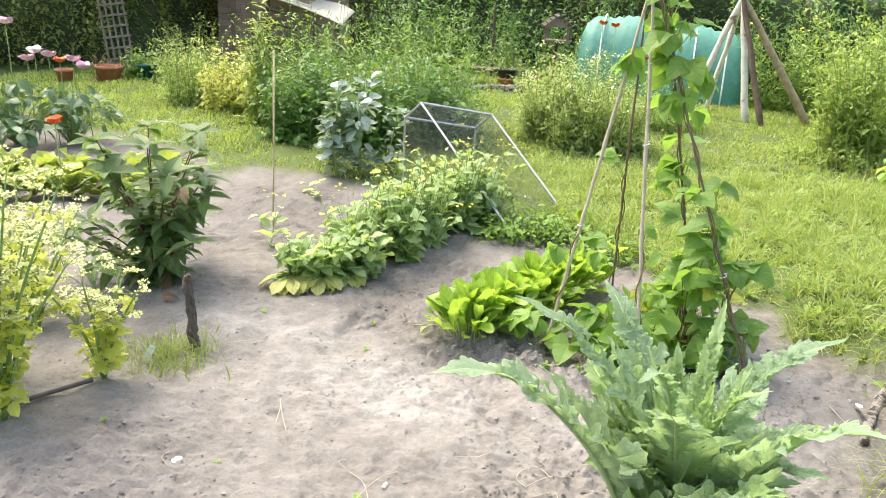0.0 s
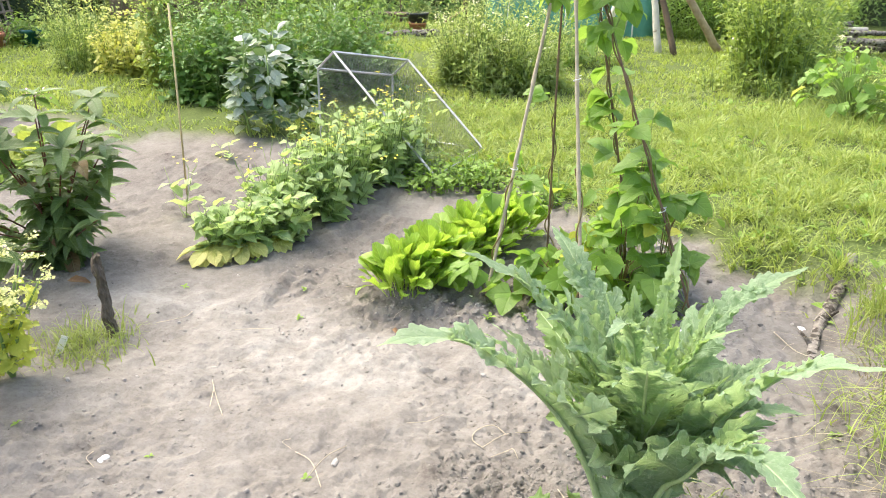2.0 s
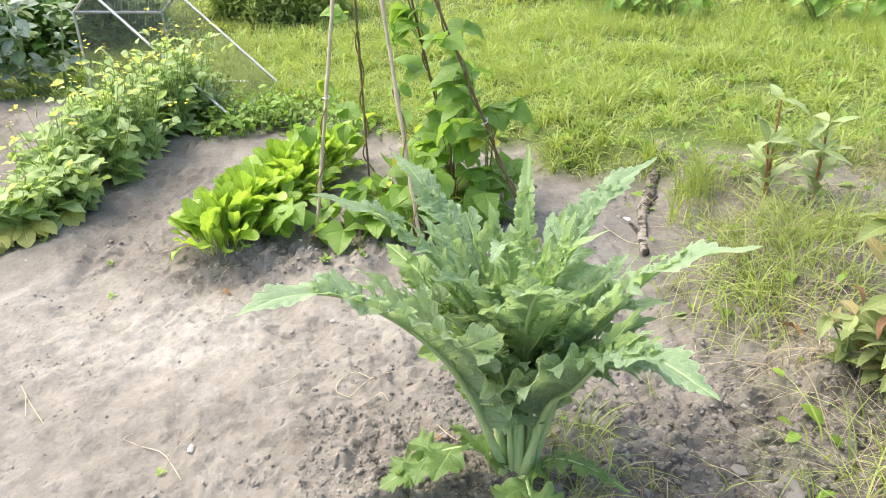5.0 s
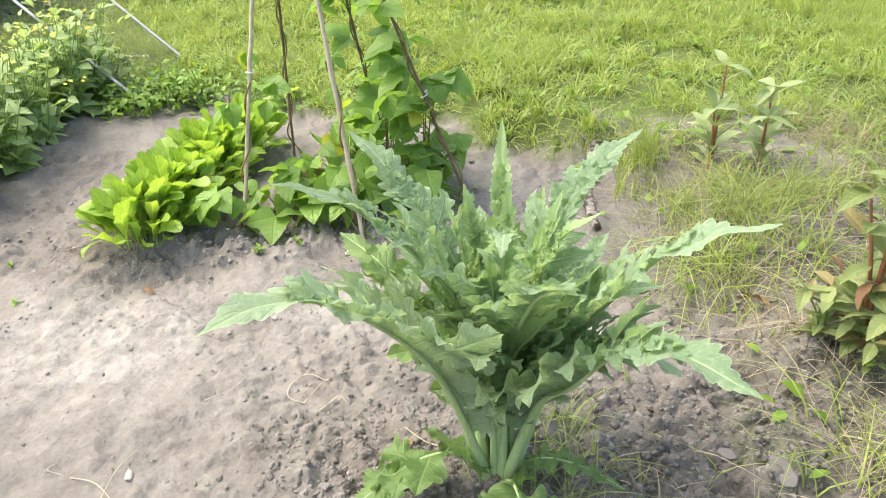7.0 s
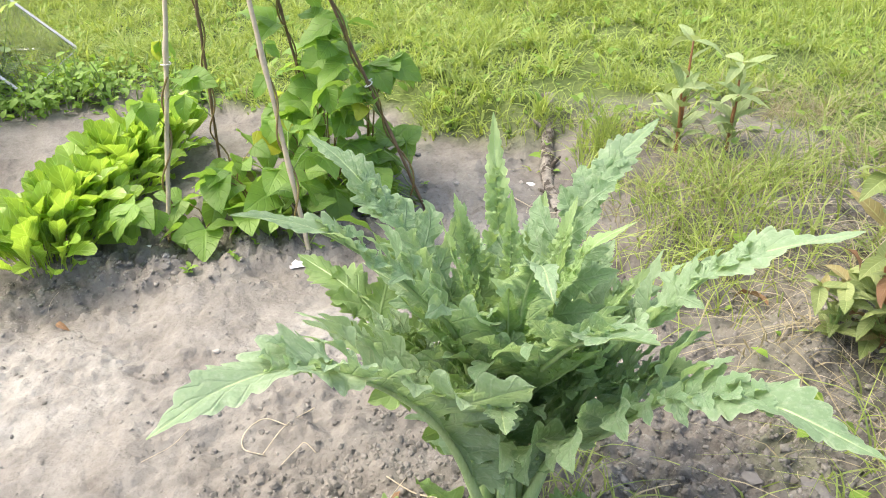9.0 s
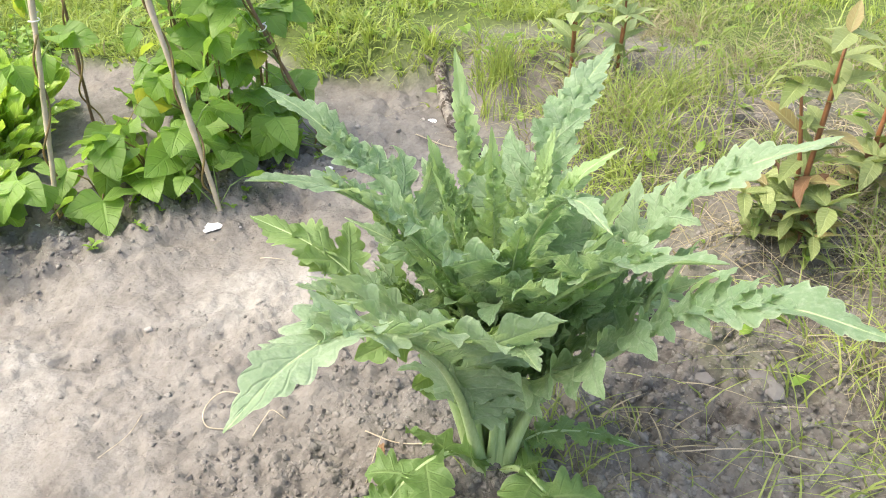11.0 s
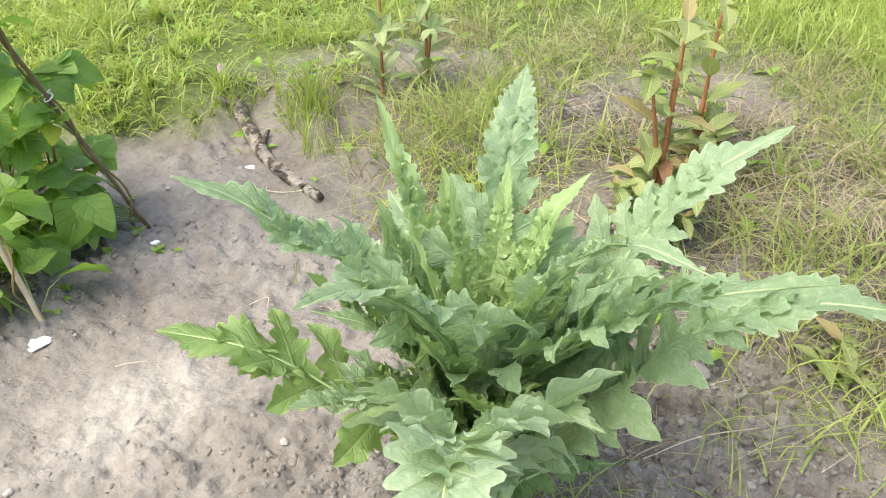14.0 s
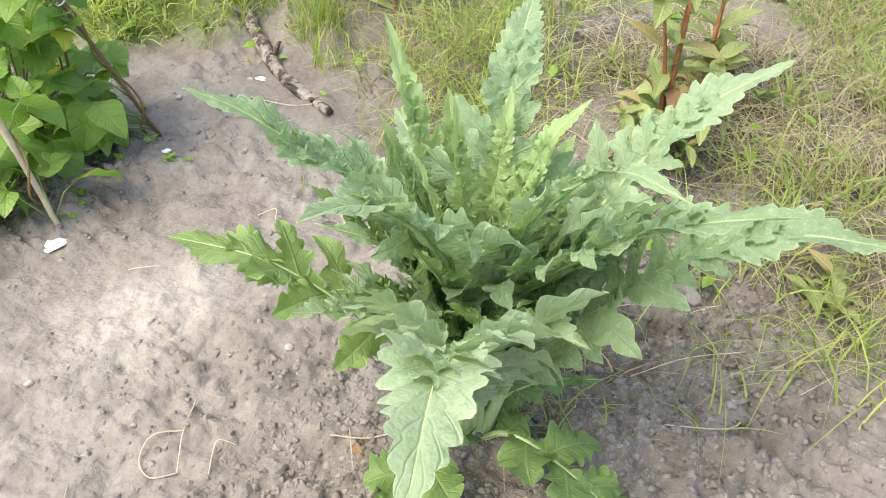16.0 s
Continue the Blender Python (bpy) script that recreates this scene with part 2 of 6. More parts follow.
M_STONE = plain_material("pale_stone", (0.22, 0.205, 0.185), (0.40, 0.38, 0.35), 30, 0.8, 0.5, 0.004, vary=0.2)
M_SLATE = plain_material("grey_stone", (0.09, 0.085, 0.08), (0.19, 0.18, 0.17), 20, 0.85, 0.5, 0.006)
M_CLOD = plain_material("soil_clod", (0.17, 0.152, 0.135), (0.30, 0.275, 0.25), 45, 0.95, 0.8, 0.006)
M_PLASTIC = plain_material("white_plastic", (0.7, 0.7, 0.7), (0.82, 0.82, 0.82), 10, 0.5, 0.1)
M_BLUE = plain_material("blue_plastic", (0.03, 0.14, 0.4), (0.06, 0.22, 0.5), 10, 0.4, 0.1)
M_HOSE = plain_material("dark_hose", (0.06, 0.05, 0.045), (0.14, 0.12, 0.11), 20, 0.6, 0.3)


def soil_material():
    m, t, bsdf, out = shader("garden_soil")
    def attr(name):
        a = t.nodes.new("ShaderNodeAttribute")
        a.attribute_name = name
        return a.outputs["Fac"]
    broad, mid, fine, grit = noise_at(t, 2.6, 5, 0.6), noise_at(t, 11, 6, 0.68), noise_at(t, 55, 5, 0.7), noise_at(t, 150, 4, 0.7)
    f = calc(t, "ADD", calc(t, "MULTIPLY", broad, 0.42), calc(t, "MULTIPLY", mid, 0.42))
    f = calc(t, "SUBTRACT", calc(t, "ADD", f, calc(t, "MULTIPLY", fine, 0.34)), 0.09)
    crust = calc(t, "MULTIPLY", attr("dry"), calc(t, "MULTIPLY_ADD", mid, 1.6, -0.2))
    f = calc(t, "ADD", f, calc(t, "MULTIPLY", crust, 0.30))
    f = calc(t, "SUBTRACT", f, calc(t, "MULTIPLY", attr("damp"), 0.11))
    col = ramp(t, f, [(0.28, (0.058, 0.051, 0.044)), (0.40, (0.142, 0.131, 0.117)), (0.55, (0.198, 0.187, 0.169)), (0.80, (0.295, 0.286, 0.262))])
    crumb = node(t, "ShaderNodeTexVoronoi", Scale=75)
    t.links.new(t.nodes.new("ShaderNodeNewGeometry").outputs["Position"], crumb.inputs["Vector"])
    lump = calc(t, "SUBTRACT", 1.0, crumb.outputs["Distance"])
    col = blend(t, calc(t, "MULTIPLY", ramp(t, grit, [(0.33, (1, 1, 1)), (0.42, (0, 0, 0))]), 0.35), col, (0.08, 0.068, 0.058))
    col = blend(t, calc(t, "MULTIPLY", ramp(t, grit, [(0.68, (0, 0, 0)), (0.74, (1, 1, 1))]), 0.14), col, (0.6, 0.57, 0.54))
    turf = ramp(t, fine, [(0.3, (0.05, 0.075, 0.022)), (0.7, (0.13, 0.17, 0.05))])
    col = blend(t, attr("turf"), col, turf)
    t.links.new(col, bsdf.inputs["Base Color"])
    bsdf.inputs["Roughness"].default_value = 0.95
    bsdf.inputs["Specular IOR Level"].default_value = 0.15
    h = calc(t, "ADD", calc(t, "MULTIPLY", mid, 0.5), calc(t, "ADD", calc(t, "MULTIPLY", fine, 0.4), calc(t, "MULTIPLY", grit, 0.07)))
    h = calc(t, "ADD", h, calc(t, "MULTIPLY", lump, 0.16))
    bumped(t, bsdf, h, 0.85, 0.016)
    return m


M_SOIL = soil_material()

# ---- mesh tools ----
LATTICE = np.random.default_rng(3).random((128, 128))


def vnoise(x, y, size, shift=0):
    """Smooth value noise, 0 to 1, with cells of that size."""
    x, y = np.asarray(x, float) / size + shift * 17.3, np.asarray(y, float) / size + shift * 5.1
    i, j = np.floor(x).astype(int), np.floor(y).astype(int)
    u, v = x - i, y - j
    u, v = u * u * (3 - 2 * u), v * v * (3 - 2 * v)
    g = lambda a, b: LATTICE[a % 128, b % 128]
    return (g(i, j) * (1 - u) + g(i + 1, j) * u) * (1 - v) + (g(i, j + 1) * (1 - u) + g(i + 1, j + 1) * u) * v


def mesh_of(name, verts, quads, material, uv=None, smooth=True):
    """A mesh from arrays of corners and four-cornered faces."""
    verts, quads = np.asarray(verts, np.float32), np.asarray(quads, np.int32)
    me = bpy.data.meshes.new(name)
    me.vertices.add(len(verts))
    me.vertices.foreach_set("co", verts.ravel())
    me.loops.add(quads.size)
    me.loops.foreach_set("vertex_index", quads.ravel())
    me.polygons.add(len(quads))
    me.polygons.foreach_set("loop_start", np.arange(0, quads.size, quads.shape[1], dtype=np.int32))
    if uv is not None:
        me.uv_layers.new(name="UVMap").data.foreach_set("uv", np.asarray(uv, np.float32)[quads.ravel()].ravel())
    me.polygons.foreach_set("use_smooth", np.full(len(quads), smooth))
    me.materials.append(material)
    me.update(calc_edges=True)
    return me


def from_bm(name, bm, material, smooth=False):
    me = bpy.data.meshes.new(name)
    bm.normal_update()
    bm.to_mesh(me)
    bm.free()
    for p in me.polygons:
        p.use_smooth = smooth
    me.materials.append(material)
    return me


def put(name, me, parent=None, m=None, label=""):
    ob = new(name, me)
    ob.parent = parent
    if m is not None:
        ob.matrix_basis = m
    return tagged(ob, label)


def thing(name, at, label, category, group="", kind=""):
    ob = new(name)
    ob.location = at
    ob.empty_display_size = 0.1
    return tagged(ob, label, category, group, kind)


def grid_faces(rows, cols):
    a = np.arange((rows - 1) * cols).reshape(rows - 1, cols)[:, :-1].ravel()
    return np.stack([a, a + 1, a + cols + 1, a + cols], 1)


OUTLINES = {
    "ovate": lambda t: np.sin(np.pi * np.clip(t, 0, 1) ** 0.75) ** 0.85,
    "lance": lambda t: np.sin(np.pi * np.clip(t, 0, 1) ** 0.8) ** 0.9 * (1 - 0.25 * t),
    "heart": lambda t: np.sin(np.pi * np.clip(t, 0, 1) ** 0.52) ** 0.72 * (1 - 0.12 * t),
    "spoon": lambda t: (0.16 + 0.84 * np.clip((t - 0.2) / 0.4, 0, 1) ** 1.5) * np.sqrt(np.clip(1 - t**5, 0, 1)),
    "lobed": lambda t: np.sin(np.pi * np.clip(t, 0, 1) ** 0.8) ** 0.7 * (0.62 + 0.38 * np.abs(np.sin(t * 11))),
    "spatula": lambda t: 0.1 + 0.9 * np.clip((t - 0.25) / 0.45, 0, 1) ** 1.3 * np.clip(1 - 0.86 * np.clip((t - 0.68) / 0.32, 0, 1) ** 2.6, 0, 1) ** 0.6,
    "round": lambda t: np.sqrt(np.clip(1 - (2 * t - 1) ** 2, 0, 1)),
}


def leaf(width, outline, n=5, m=2, fold=0.25, droop=0.6, wave=0.0, waves=3.0, seed=0):
    """A leaf of length 1 along +y, its face up: corners, faces and the across/along coordinates."""
    t = np.linspace(0, 1, n + 1)
    turn = -droop * t**1.3
    step = np.stack([0 * t, np.cos(turn), np.sin(turn)], 1) / n
    mid = np.concatenate([np.zeros((1, 3)), np.cumsum(step[:-1], 0)])
    up = np.stack([0 * t, -np.sin(turn), np.cos(turn)], 1)
    s = np.linspace(-1, 1, 2 * m + 1)
    w = np.maximum(OUTLINES[outline](t), 0.02) * width / 2
    r = np.random.default_rng(seed)
    ph = r.random() * 6.28
    v = np.zeros((n + 1, 2 * m + 1, 3))
    for k, a in enumerate(s):
        lift = abs(a) * fold * w + wave * w * a * a * np.sin(t * waves * 6.28 + ph + (2.1 if a > 0 else 0))
        v[:, k] = mid + up * lift[:, None]
        v[:, k, 0] += a * w * math.cos(fold * 0.8)
    uv = np.stack(np.broadcast_arrays((s[None] + 1) / 2, t[:, None]), -1)
    return v.reshape(-1, 3), grid_faces(n + 1, 2 * m + 1), uv.reshape(-1, 2)


def leaf_mesh(name, material, *args, **given):
    v, f, uv = leaf(*args, **given)
    return mesh_of(name, v, f, material, uv)


def aim(at, turn, rise, roll=0.0, size=1.0, wide=1.0):
    """The pose of a leaf: turn is its heading (degrees, 0 is +y, to the left), rise its tilt up."""
    return pose(*at, 0, 0, turn) @ pose(0, 0, 0, rise, 0, 0) @ pose(0, 0, 0, 0, roll, 0) @ Matrix.Diagonal((size * wide, size, size, 1))


def turns(turn, rise, roll):
    """Arrays of turning matrices, angles in radians, as in aim()."""
    ct, st, cr, sr, co, so = np.cos(turn), np.sin(turn), np.cos(rise), np.sin(rise), np.cos(roll), np.sin(roll)
    o, z = np.ones_like(ct), np.zeros_like(ct)
    mk = lambda *r: np.stack([np.stack(a, -1) for a in r], -2)
    return mk((ct, -st, z), (st, ct, z), (z, z, o)) @ mk((o, z, z), (z, cr, -sr), (z, sr, cr)) @ mk((co, z, so), (z, o, z), (-so, z, co))


def scatter(name, template, at, turn, rise, roll, size, material):
    """One mesh of many copies of a leaf."""
    v, f, uv = template
    at, size = np.asarray(at, float), np.asarray(size, float)
    out = np.einsum("nij,kj->nki", turns(turn, rise, roll), v) * size[:, None, None] + at[:, None]
    faces = f[None] + (np.arange(len(at)) * len(v))[:, None, None]
    return mesh_of(name, out.reshape(-1, 3), faces.reshape(-1, f.shape[1]), material, np.tile(uv, (len(at), 1)))


def tube(points, radii, sides=7, rough=0.0, seed=0):
    """Corners and faces of a closed tube along points."""
    p = np.asarray(points, float)
    n = len(p)
    r = np.broadcast_to(np.asarray(radii, float), (n,)) if np.ndim(radii) else np.full(n, float(radii))
    tan = np.gradient(p, axis=0)
    tan /= np.linalg.norm(tan, axis=1, keepdims=True) + 1e-9
    ref = np.array([0.31, 0.95, 0.05]) if abs(tan[:, 2]).mean() > 0.7 else np.array([0.05, 0.1, 1.0])
    a = np.cross(tan, ref)
    a /= np.linalg.norm(a, axis=1, keepdims=True) + 1e-9
    b = np.cross(a, tan)
    ang = np.linspace(0, 2 * np.pi, sides, endpoint=False)
    q = np.random.default_rng(seed)
    rr = r[:, None] * (1 + rough * (q.random((n, sides)) - 0.5))
    v = p[:, None] + rr[..., None] * (np.cos(ang)[None, :, None] * a[:, None] + np.sin(ang)[None, :, None] * b[:, None])
    i, j = np.meshgrid(np.arange(n - 1), np.arange(sides), indexing="ij")
    i, j = i.ravel(), j.ravel()
    k = (j + 1) % sides
    f = np.stack([i * sides + j, i * sides + k, (i + 1) * sides + k, (i + 1) * sides + j], 1)
    v = np.concatenate([v.reshape(-1, 3), p[:1], p[-1:]])
    c0, c1, e = n * sides, n * sides + 1, (n - 1) * sides
    js = np.arange(0, sides)
    caps = np.concatenate([np.stack([np.full(sides, c0), (js + 1) % sides, js, js], 1)[:, [0, 1, 2, 2]], np.stack([np.full(sides, c1), e + js, e + (js + 1) % sides, e + (js + 1) % sides], 1)])
    return v, f, caps


def tube_mesh(name, material, points, radii, sides=7, rough=0.0, seed=0, smooth=True):
    v, f, caps = tube(points, radii, sides, rough, seed)
    me = bpy.data.meshes.new(name)
    me.from_pydata(v.tolist(), [], f.tolist() + [c[:3] for c in caps.tolist()])
    for p in me.polygons:
        p.use_smooth = smooth
    me.materials.append(material)
    return me


def tubes_mesh(name, material, lines, radius, sides=4):
    """Many open tubes in one mesh."""
    vs, fs, k = [], [], 0
    for line in lines:
        v, f, _ = tube(line, np.linspace(radius, radius * 0.45, len(line)), sides)
        vs.append(v)
        fs.append(f + k)
        k += len(v)
    return mesh_of(name, np.concatenate(vs), np.concatenate(fs), material)


def spline(points, n=40):
    """A smooth line through the points."""
    p = [Vector(q) for q in points]
    p = [p[0] * 2 - p[1]] + p + [p[-1] * 2 - p[-2]]
    out = []
    seg = len(p) - 3
    for k in range(n + 1):
        x = min(k / n * seg, seg - 1e-6)
        i = int(x)
        u = x - i
        a, b, c, d = p[i : i + 4]
        out.append(0.5 * (2 * b + (c - a) * u + (2 * a - 5 * b + 4 * c - d) * u * u + (3 * b - a - 3 * c + d) * u**3))
    return np.array([tuple(q) for q in out])


def box(bm, lo, hi, bevel=0.0):
    made = bmesh.ops.create_cube(bm, size=1)["verts"]
    for v in made:
        v.co = Vector((lo[i] + (v.co[i] + 0.5) * (hi[i] - lo[i]) for i in range(3)))
    if bevel:
        bmesh.ops.bevel(bm, geom=list({e for v in made for e in v.link_edges}), offset=bevel, segments=1, affect="EDGES")


def turned(profile, sides=24):
    """A pot or bowl: a line of (radius, height) spun round z."""
    v, n = [], len(profile)
    for r, z in profile:
        for k in range(sides):
            a = 2 * math.pi * k / sides
            v.append((r * math.cos(a), r * math.sin(a), z))
    f = [(i * sides + j, i * sides + (j + 1) % sides, (i + 1) * sides + (j + 1) % sides, (i + 1) * sides + j) for i in range(n - 1) for j in range(sides)]
    return np.array(v), np.array(f)

# ---- ground ----
BED = [(-9, 5.9), (-4.4, 5.5), (-3.3, 5.2), (-2.85, 4.83), (-2.2, 5.0), (-1.5, 5.0), (-0.75, 4.6), (-0.1, 4.25), (0.3, 3.85), (0.9, 3.42), (1.2, 2.8), (1.22, 2.5), (1.1, 2.1), (1.15, 1.6), (1.2, 1.0), (1.3, 0.2), (1.5, -5), (-9, -5)]


def lawn_depth(x, y):
    """How far a place lies inside the lawn (below zero: inside the bed)."""
    x, y = np.asarray(x, float), np.asarray(y, float)
    far, inside = np.full(x.shape, 1e9), np.zeros(x.shape, bool)
    for (ax, ay), (bx, by) in zip(BED, BED[1:] + BED[:1]):
        dx, dy = bx - ax, by - ay
        u = np.clip(((x - ax) * dx + (y - ay) * dy) / (dx * dx + dy * dy), 0, 1)
        far = np.minimum(far, np.hypot(x - ax - u * dx, y - ay - u * dy))
        cross = (ay > y) != (by > y)
        inside ^= cross & (x < (bx - ax) * (y - ay) / (dy if dy else 1e-9) + ax)
    return np.where(inside, -far, far) + (vnoise(x, y, 0.22) - 0.5) * 0.3 + (vnoise(x, y, 0.07, 2) - 0.5) * 0.1


def smooth01(x):
    x = np.clip(x, 0, 1)
    return x * x * (3 - 2 * x)


def blob(x, y, cx, cy, rx, ry):
    return np.exp(-(((x - cx) / rx) ** 2 + ((y - cy) / ry) ** 2))


def crumbly(x, y):
    """Where the soil is dug and lumpy rather than trodden."""
    c = blob(x, y, 0.42, 1.32, 0.6, 0.48) + 0.4 * blob(x, y, -1.0, 1.3, 0.7, 0.4) + blob(x, y, 0.3, 2.75, 0.6, 0.2) + blob(x, y, -0.2, 2.75, 0.3, 0.22)
    c += blob(x, y, 1.0, 1.1, 0.35, 0.7) + 0.7 * blob(x, y, 1.7, 1.5, 0.5, 0.9) + blob(x, y, -0.75, 3.4, 0.2, 0.7) + 0.7 * blob(x, y, -1.8, 4.0, 0.5, 0.5)
    return np.clip(c + (vnoise(x, y, 0.3, 4) - 0.45) * 0.7, 0, 1)


def height(x, y):
    x, y = np.asarray(x, float), np.asarray(y, float)
    d = lawn_depth(x, y)
    bank = 0.13 * smooth01(d / 0.45 + 0.1) * smooth01((x - 0.3) / 1.0) * smooth01((9 - np.hypot(x, y)) / 4)
    lawn = 0.02 * smooth01(d / 0.15 + 0.5)
    c = crumbly(x, y)
    relief = (vnoise(x, y, 0.7, 1) - 0.5) * 0.03 + (vnoise(x, y, 0.21, 3) - 0.5) * 0.032 + (vnoise(x, y, 0.09, 5) - 0.5) * 0.018 + (vnoise(x, y, 0.045, 41) - 0.5) * 0.008
    billow = lambda size, k: np.abs(vnoise(x, y, size, k) - 0.5) * 2
    lumps = ((vnoise(x, y, 0.055, 6) - 0.5) * 0.016 + (billow(0.06, 7) - 0.4) * 0.010 + (vnoise(x, y, 0.021, 29) - 0.5) * 0.011 + (billow(0.026, 27) - 0.4) * 0.009) * (0.5 + 2.0 * c * (0.4 + vnoise(x, y, 0.15, 28)))
    ridge = 0.04 * blob(x, y, 0.15, 2.62, 0.35, 0.16) - 0.035 * blob(x, y, -0.32, 2.55, 0.2, 0.12) - 0.03 * blob(x, y, -0.7, 3.3, 0.14, 0.5)
    near = smooth01((12 - np.hypot(x, y)) / 4)
    return bank + lawn + (relief + lumps + ridge) * near


def gz(x, y):
    return float(height(np.array([x]), np.array([y]))[0])


def build_ground():
    def lines(lo, a, b, hi):
        out = np.array([0.013 * (1.13 ** (k + 1) - 1) / 0.13 for k in range(62)])
        return np.concatenate([(lo - out)[::-1], np.arange(lo, a, 0.0125), np.arange(a, b, 0.0075), np.arange(b, hi, 0.0125), hi + out])
    xs, ys = lines(-2.2, -0.65, 1.3, 2.1), lines(0.45, 0.85, 2.3, 3.6)
    x, y = np.meshgrid(xs, ys)
    z = height(x, y)
    me = mesh_of("ground", np.stack([x, y, z], -1).reshape(-1, 3), grid_faces(len(ys), len(xs)), M_SOIL)
    d = lawn_depth(x, y)
    bare = smooth01((x - 0.9) / 0.3) * smooth01((2.6 + 0.6 * (vnoise(x, y, 0.5, 18) - 0.5) - x) / 0.5) * smooth01((3.2 - y) / 0.5)
    patchy = 1 - bare * (0.92 - 0.9 * (vnoise(x, y, 0.35, 9) - 0.5))
    turf = np.clip(smooth01(d / 0.2 + 0.4) * patchy, 0, 1)
    dry = blob(x, y, -1.25, 2.52, 0.35, 0.13) + blob(x, y, -0.5, 2.2, 0.42, 0.22) + blob(x, y, 0.3, 2.13, 0.22, 0.13) + 0.4 * blob(x, y, -0.7, 2.0, 0.9, 0.5) + 0.5 * blob(x, y, 0.85, 2.5, 0.2, 0.5)
    damp = blob(x, y, -0.3, 2.6, 0.3, 0.14) + 0.4 * blob(x, y, 0.05, 1.45, 0.45, 0.45) + 0.6 * blob(x, y, 0.45, 1.25, 0.4, 0.35) + 0.6 * blob(x, y, -2.0, 4.1, 0.5, 0.7) + 0.5 * blob(x, y, -0.75, 3.3, 0.2, 0.6) + 1.0 * blob(x, y, 1.6, 1.6, 0.6, 1.1) + 0.2 * blob(x, y, 0.35, 2.85, 0.4, 0.15)
    for name, values in (("turf", turf), ("dry", dry), ("damp", damp)):
        me.attributes.new(name, "FLOAT", "POINT").data.foreach_set("value", np.clip(values, 0, 1).astype(np.float32).ravel())
    ob = put("ground", me)
    return tagged(ob, "pale dry crumbly garden soil running into green lawn", "ground", kind="structure")


build_ground()

# ---- grass ----
def blades(name, x, y, tall, lean, wide, material, label, seed, sink=0.005, head=None, bends=2):
    """Grass: one object of bent blades; none on the fallen branch."""
    along = np.clip((x - 1.10) * 0.41 + (y - 2.33) * 0.91, 0, 0.58)
    keep = np.hypot(x - 1.10 - along * 0.41, y - 2.33 - along * 0.91) > 0.065
    pick = lambda v: v if v is None else v[keep]
    x, y, tall, lean, wide, head = (pick(v) for v in (x, y, tall, lean, wide, head))
    q = np.random.default_rng(seed)
    n = len(x)
    z = height(x, y) - sink
    a, b = q.random(n) * 6.283, q.random(n) * 6.283
    if head is not None:
        b = head + 0.7 * q.normal(size=n)
    lean = lean * (0.3 + 1.2 * q.random(n))
    side = np.stack([np.cos(a), np.sin(a), 0 * a], 1) * (wide / 2)[:, None]
    way = np.stack([np.cos(b), np.sin(b), 0 * b], 1)
    p0 = np.stack([x, y, z], 1)
    up = np.array([0, 0, 1.0])
    rows = []
    for k in range(bends + 1):
        u = k / bends
        rise = np.maximum(u * 1.15 - u * u * (0.15 + 0.42 * lean), 0.04 * u)
        p = p0 + way * (tall * lean * (0.25 * u + 0.75 * u * u) * 0.9)[:, None] + up * (tall * rise)[:, None]
        w = side * (1 - 0.85 * u**1.8)
        rows += [p - w, p + w]
    v = np.stack(rows, 1)
    f = np.array([[2 * k, 2 * k + 1, 2 * k + 3, 2 * k + 2] for k in range(bends)])
    faces = f[None] + (np.arange(n) * (2 * bends + 2))[:, None, None]
    ob = put(name, mesh_of(name, v.reshape(-1, 3), faces.reshape(-1, 4), material))
    return tagged(ob, label, "grass", kind="stuff")


def lawn_spots(n, x0, x1, y0, y1, seed, least=0.0, clump=0.5):
    q = np.random.default_rng(seed)
    x, y = x0 + (x1 - x0) * q.random(n), y0 + (y1 - y0) * q.random(n)
    d = lawn_depth(x, y)
    keep = (d > least + 0.25 * q.random(n) ** 2) & (vnoise(x, y, 0.13, 8) + (vnoise(x, y, 0.5, 12) - 0.5) * 0.8 > clump * q.random(n) * 1.3)
    return x[keep], y[keep], d[keep], q


def clumps(n, per, x0, x1, y0, y1, seed, least, spread, clump=0.7):
    """Blades gathered in tussocks: places, headings away from the middle and a growth for each tussock."""
    cx, cy, _, q = lawn_spots(n, x0, x1, y0, y1, seed, least, clump)
    m = len(cx)
    wide, grow = np.repeat(spread * (0.4 + q.random(m)), per), np.repeat(0.45 + 0.9 * q.random(m) ** 1.5, per)
    dx, dy = q.normal(size=m * per) * wide, q.normal(size=m * per) * wide
    return np.repeat(cx, per) + dx, np.repeat(cy, per) + dy, np.arctan2(dy, dx), grow, q


def off_bank(x, y, q):
    return ~((x > 1.05) & (y < 2.88 + 0.2 * q.normal(size=len(x))) & (vnoise(x, y, 0.3, 9) < 0.64))


x, y, d, q = lawn_spots(52000, -1.8, 3.2, 2.6, 6.2, 21, -0.03, 0.75)
keep = off_bank(x, y, q)
x, y = x[keep], y[keep]
blades("lawn_grass", x, y, 0.015 + 0.05 * q.random(len(x)), np.full(len(x), 1.2), 0.006 + 0.006 * q.random(len(x)), M_GRASS, "short green uneven lawn grass beside the bed", 22)
x, y, b, g, q = clumps(6000, 20, -1.8, 3.2, 2.7, 6.2, 51, 0.02, 0.022)
keep = off_bank(x, y, q)
x, y, b, g = x[keep], y[keep], b[keep], g[keep]
blades("grass_tussocks", x, y, g * (0.05 + 0.11 * q.random(len(x))), np.full(len(x), 1.15), 0.005 + 0.0045 * q.random(len(x)), M_GRASS, "bright green grass tussocks in the lawn", 52, head=b, bends=3)
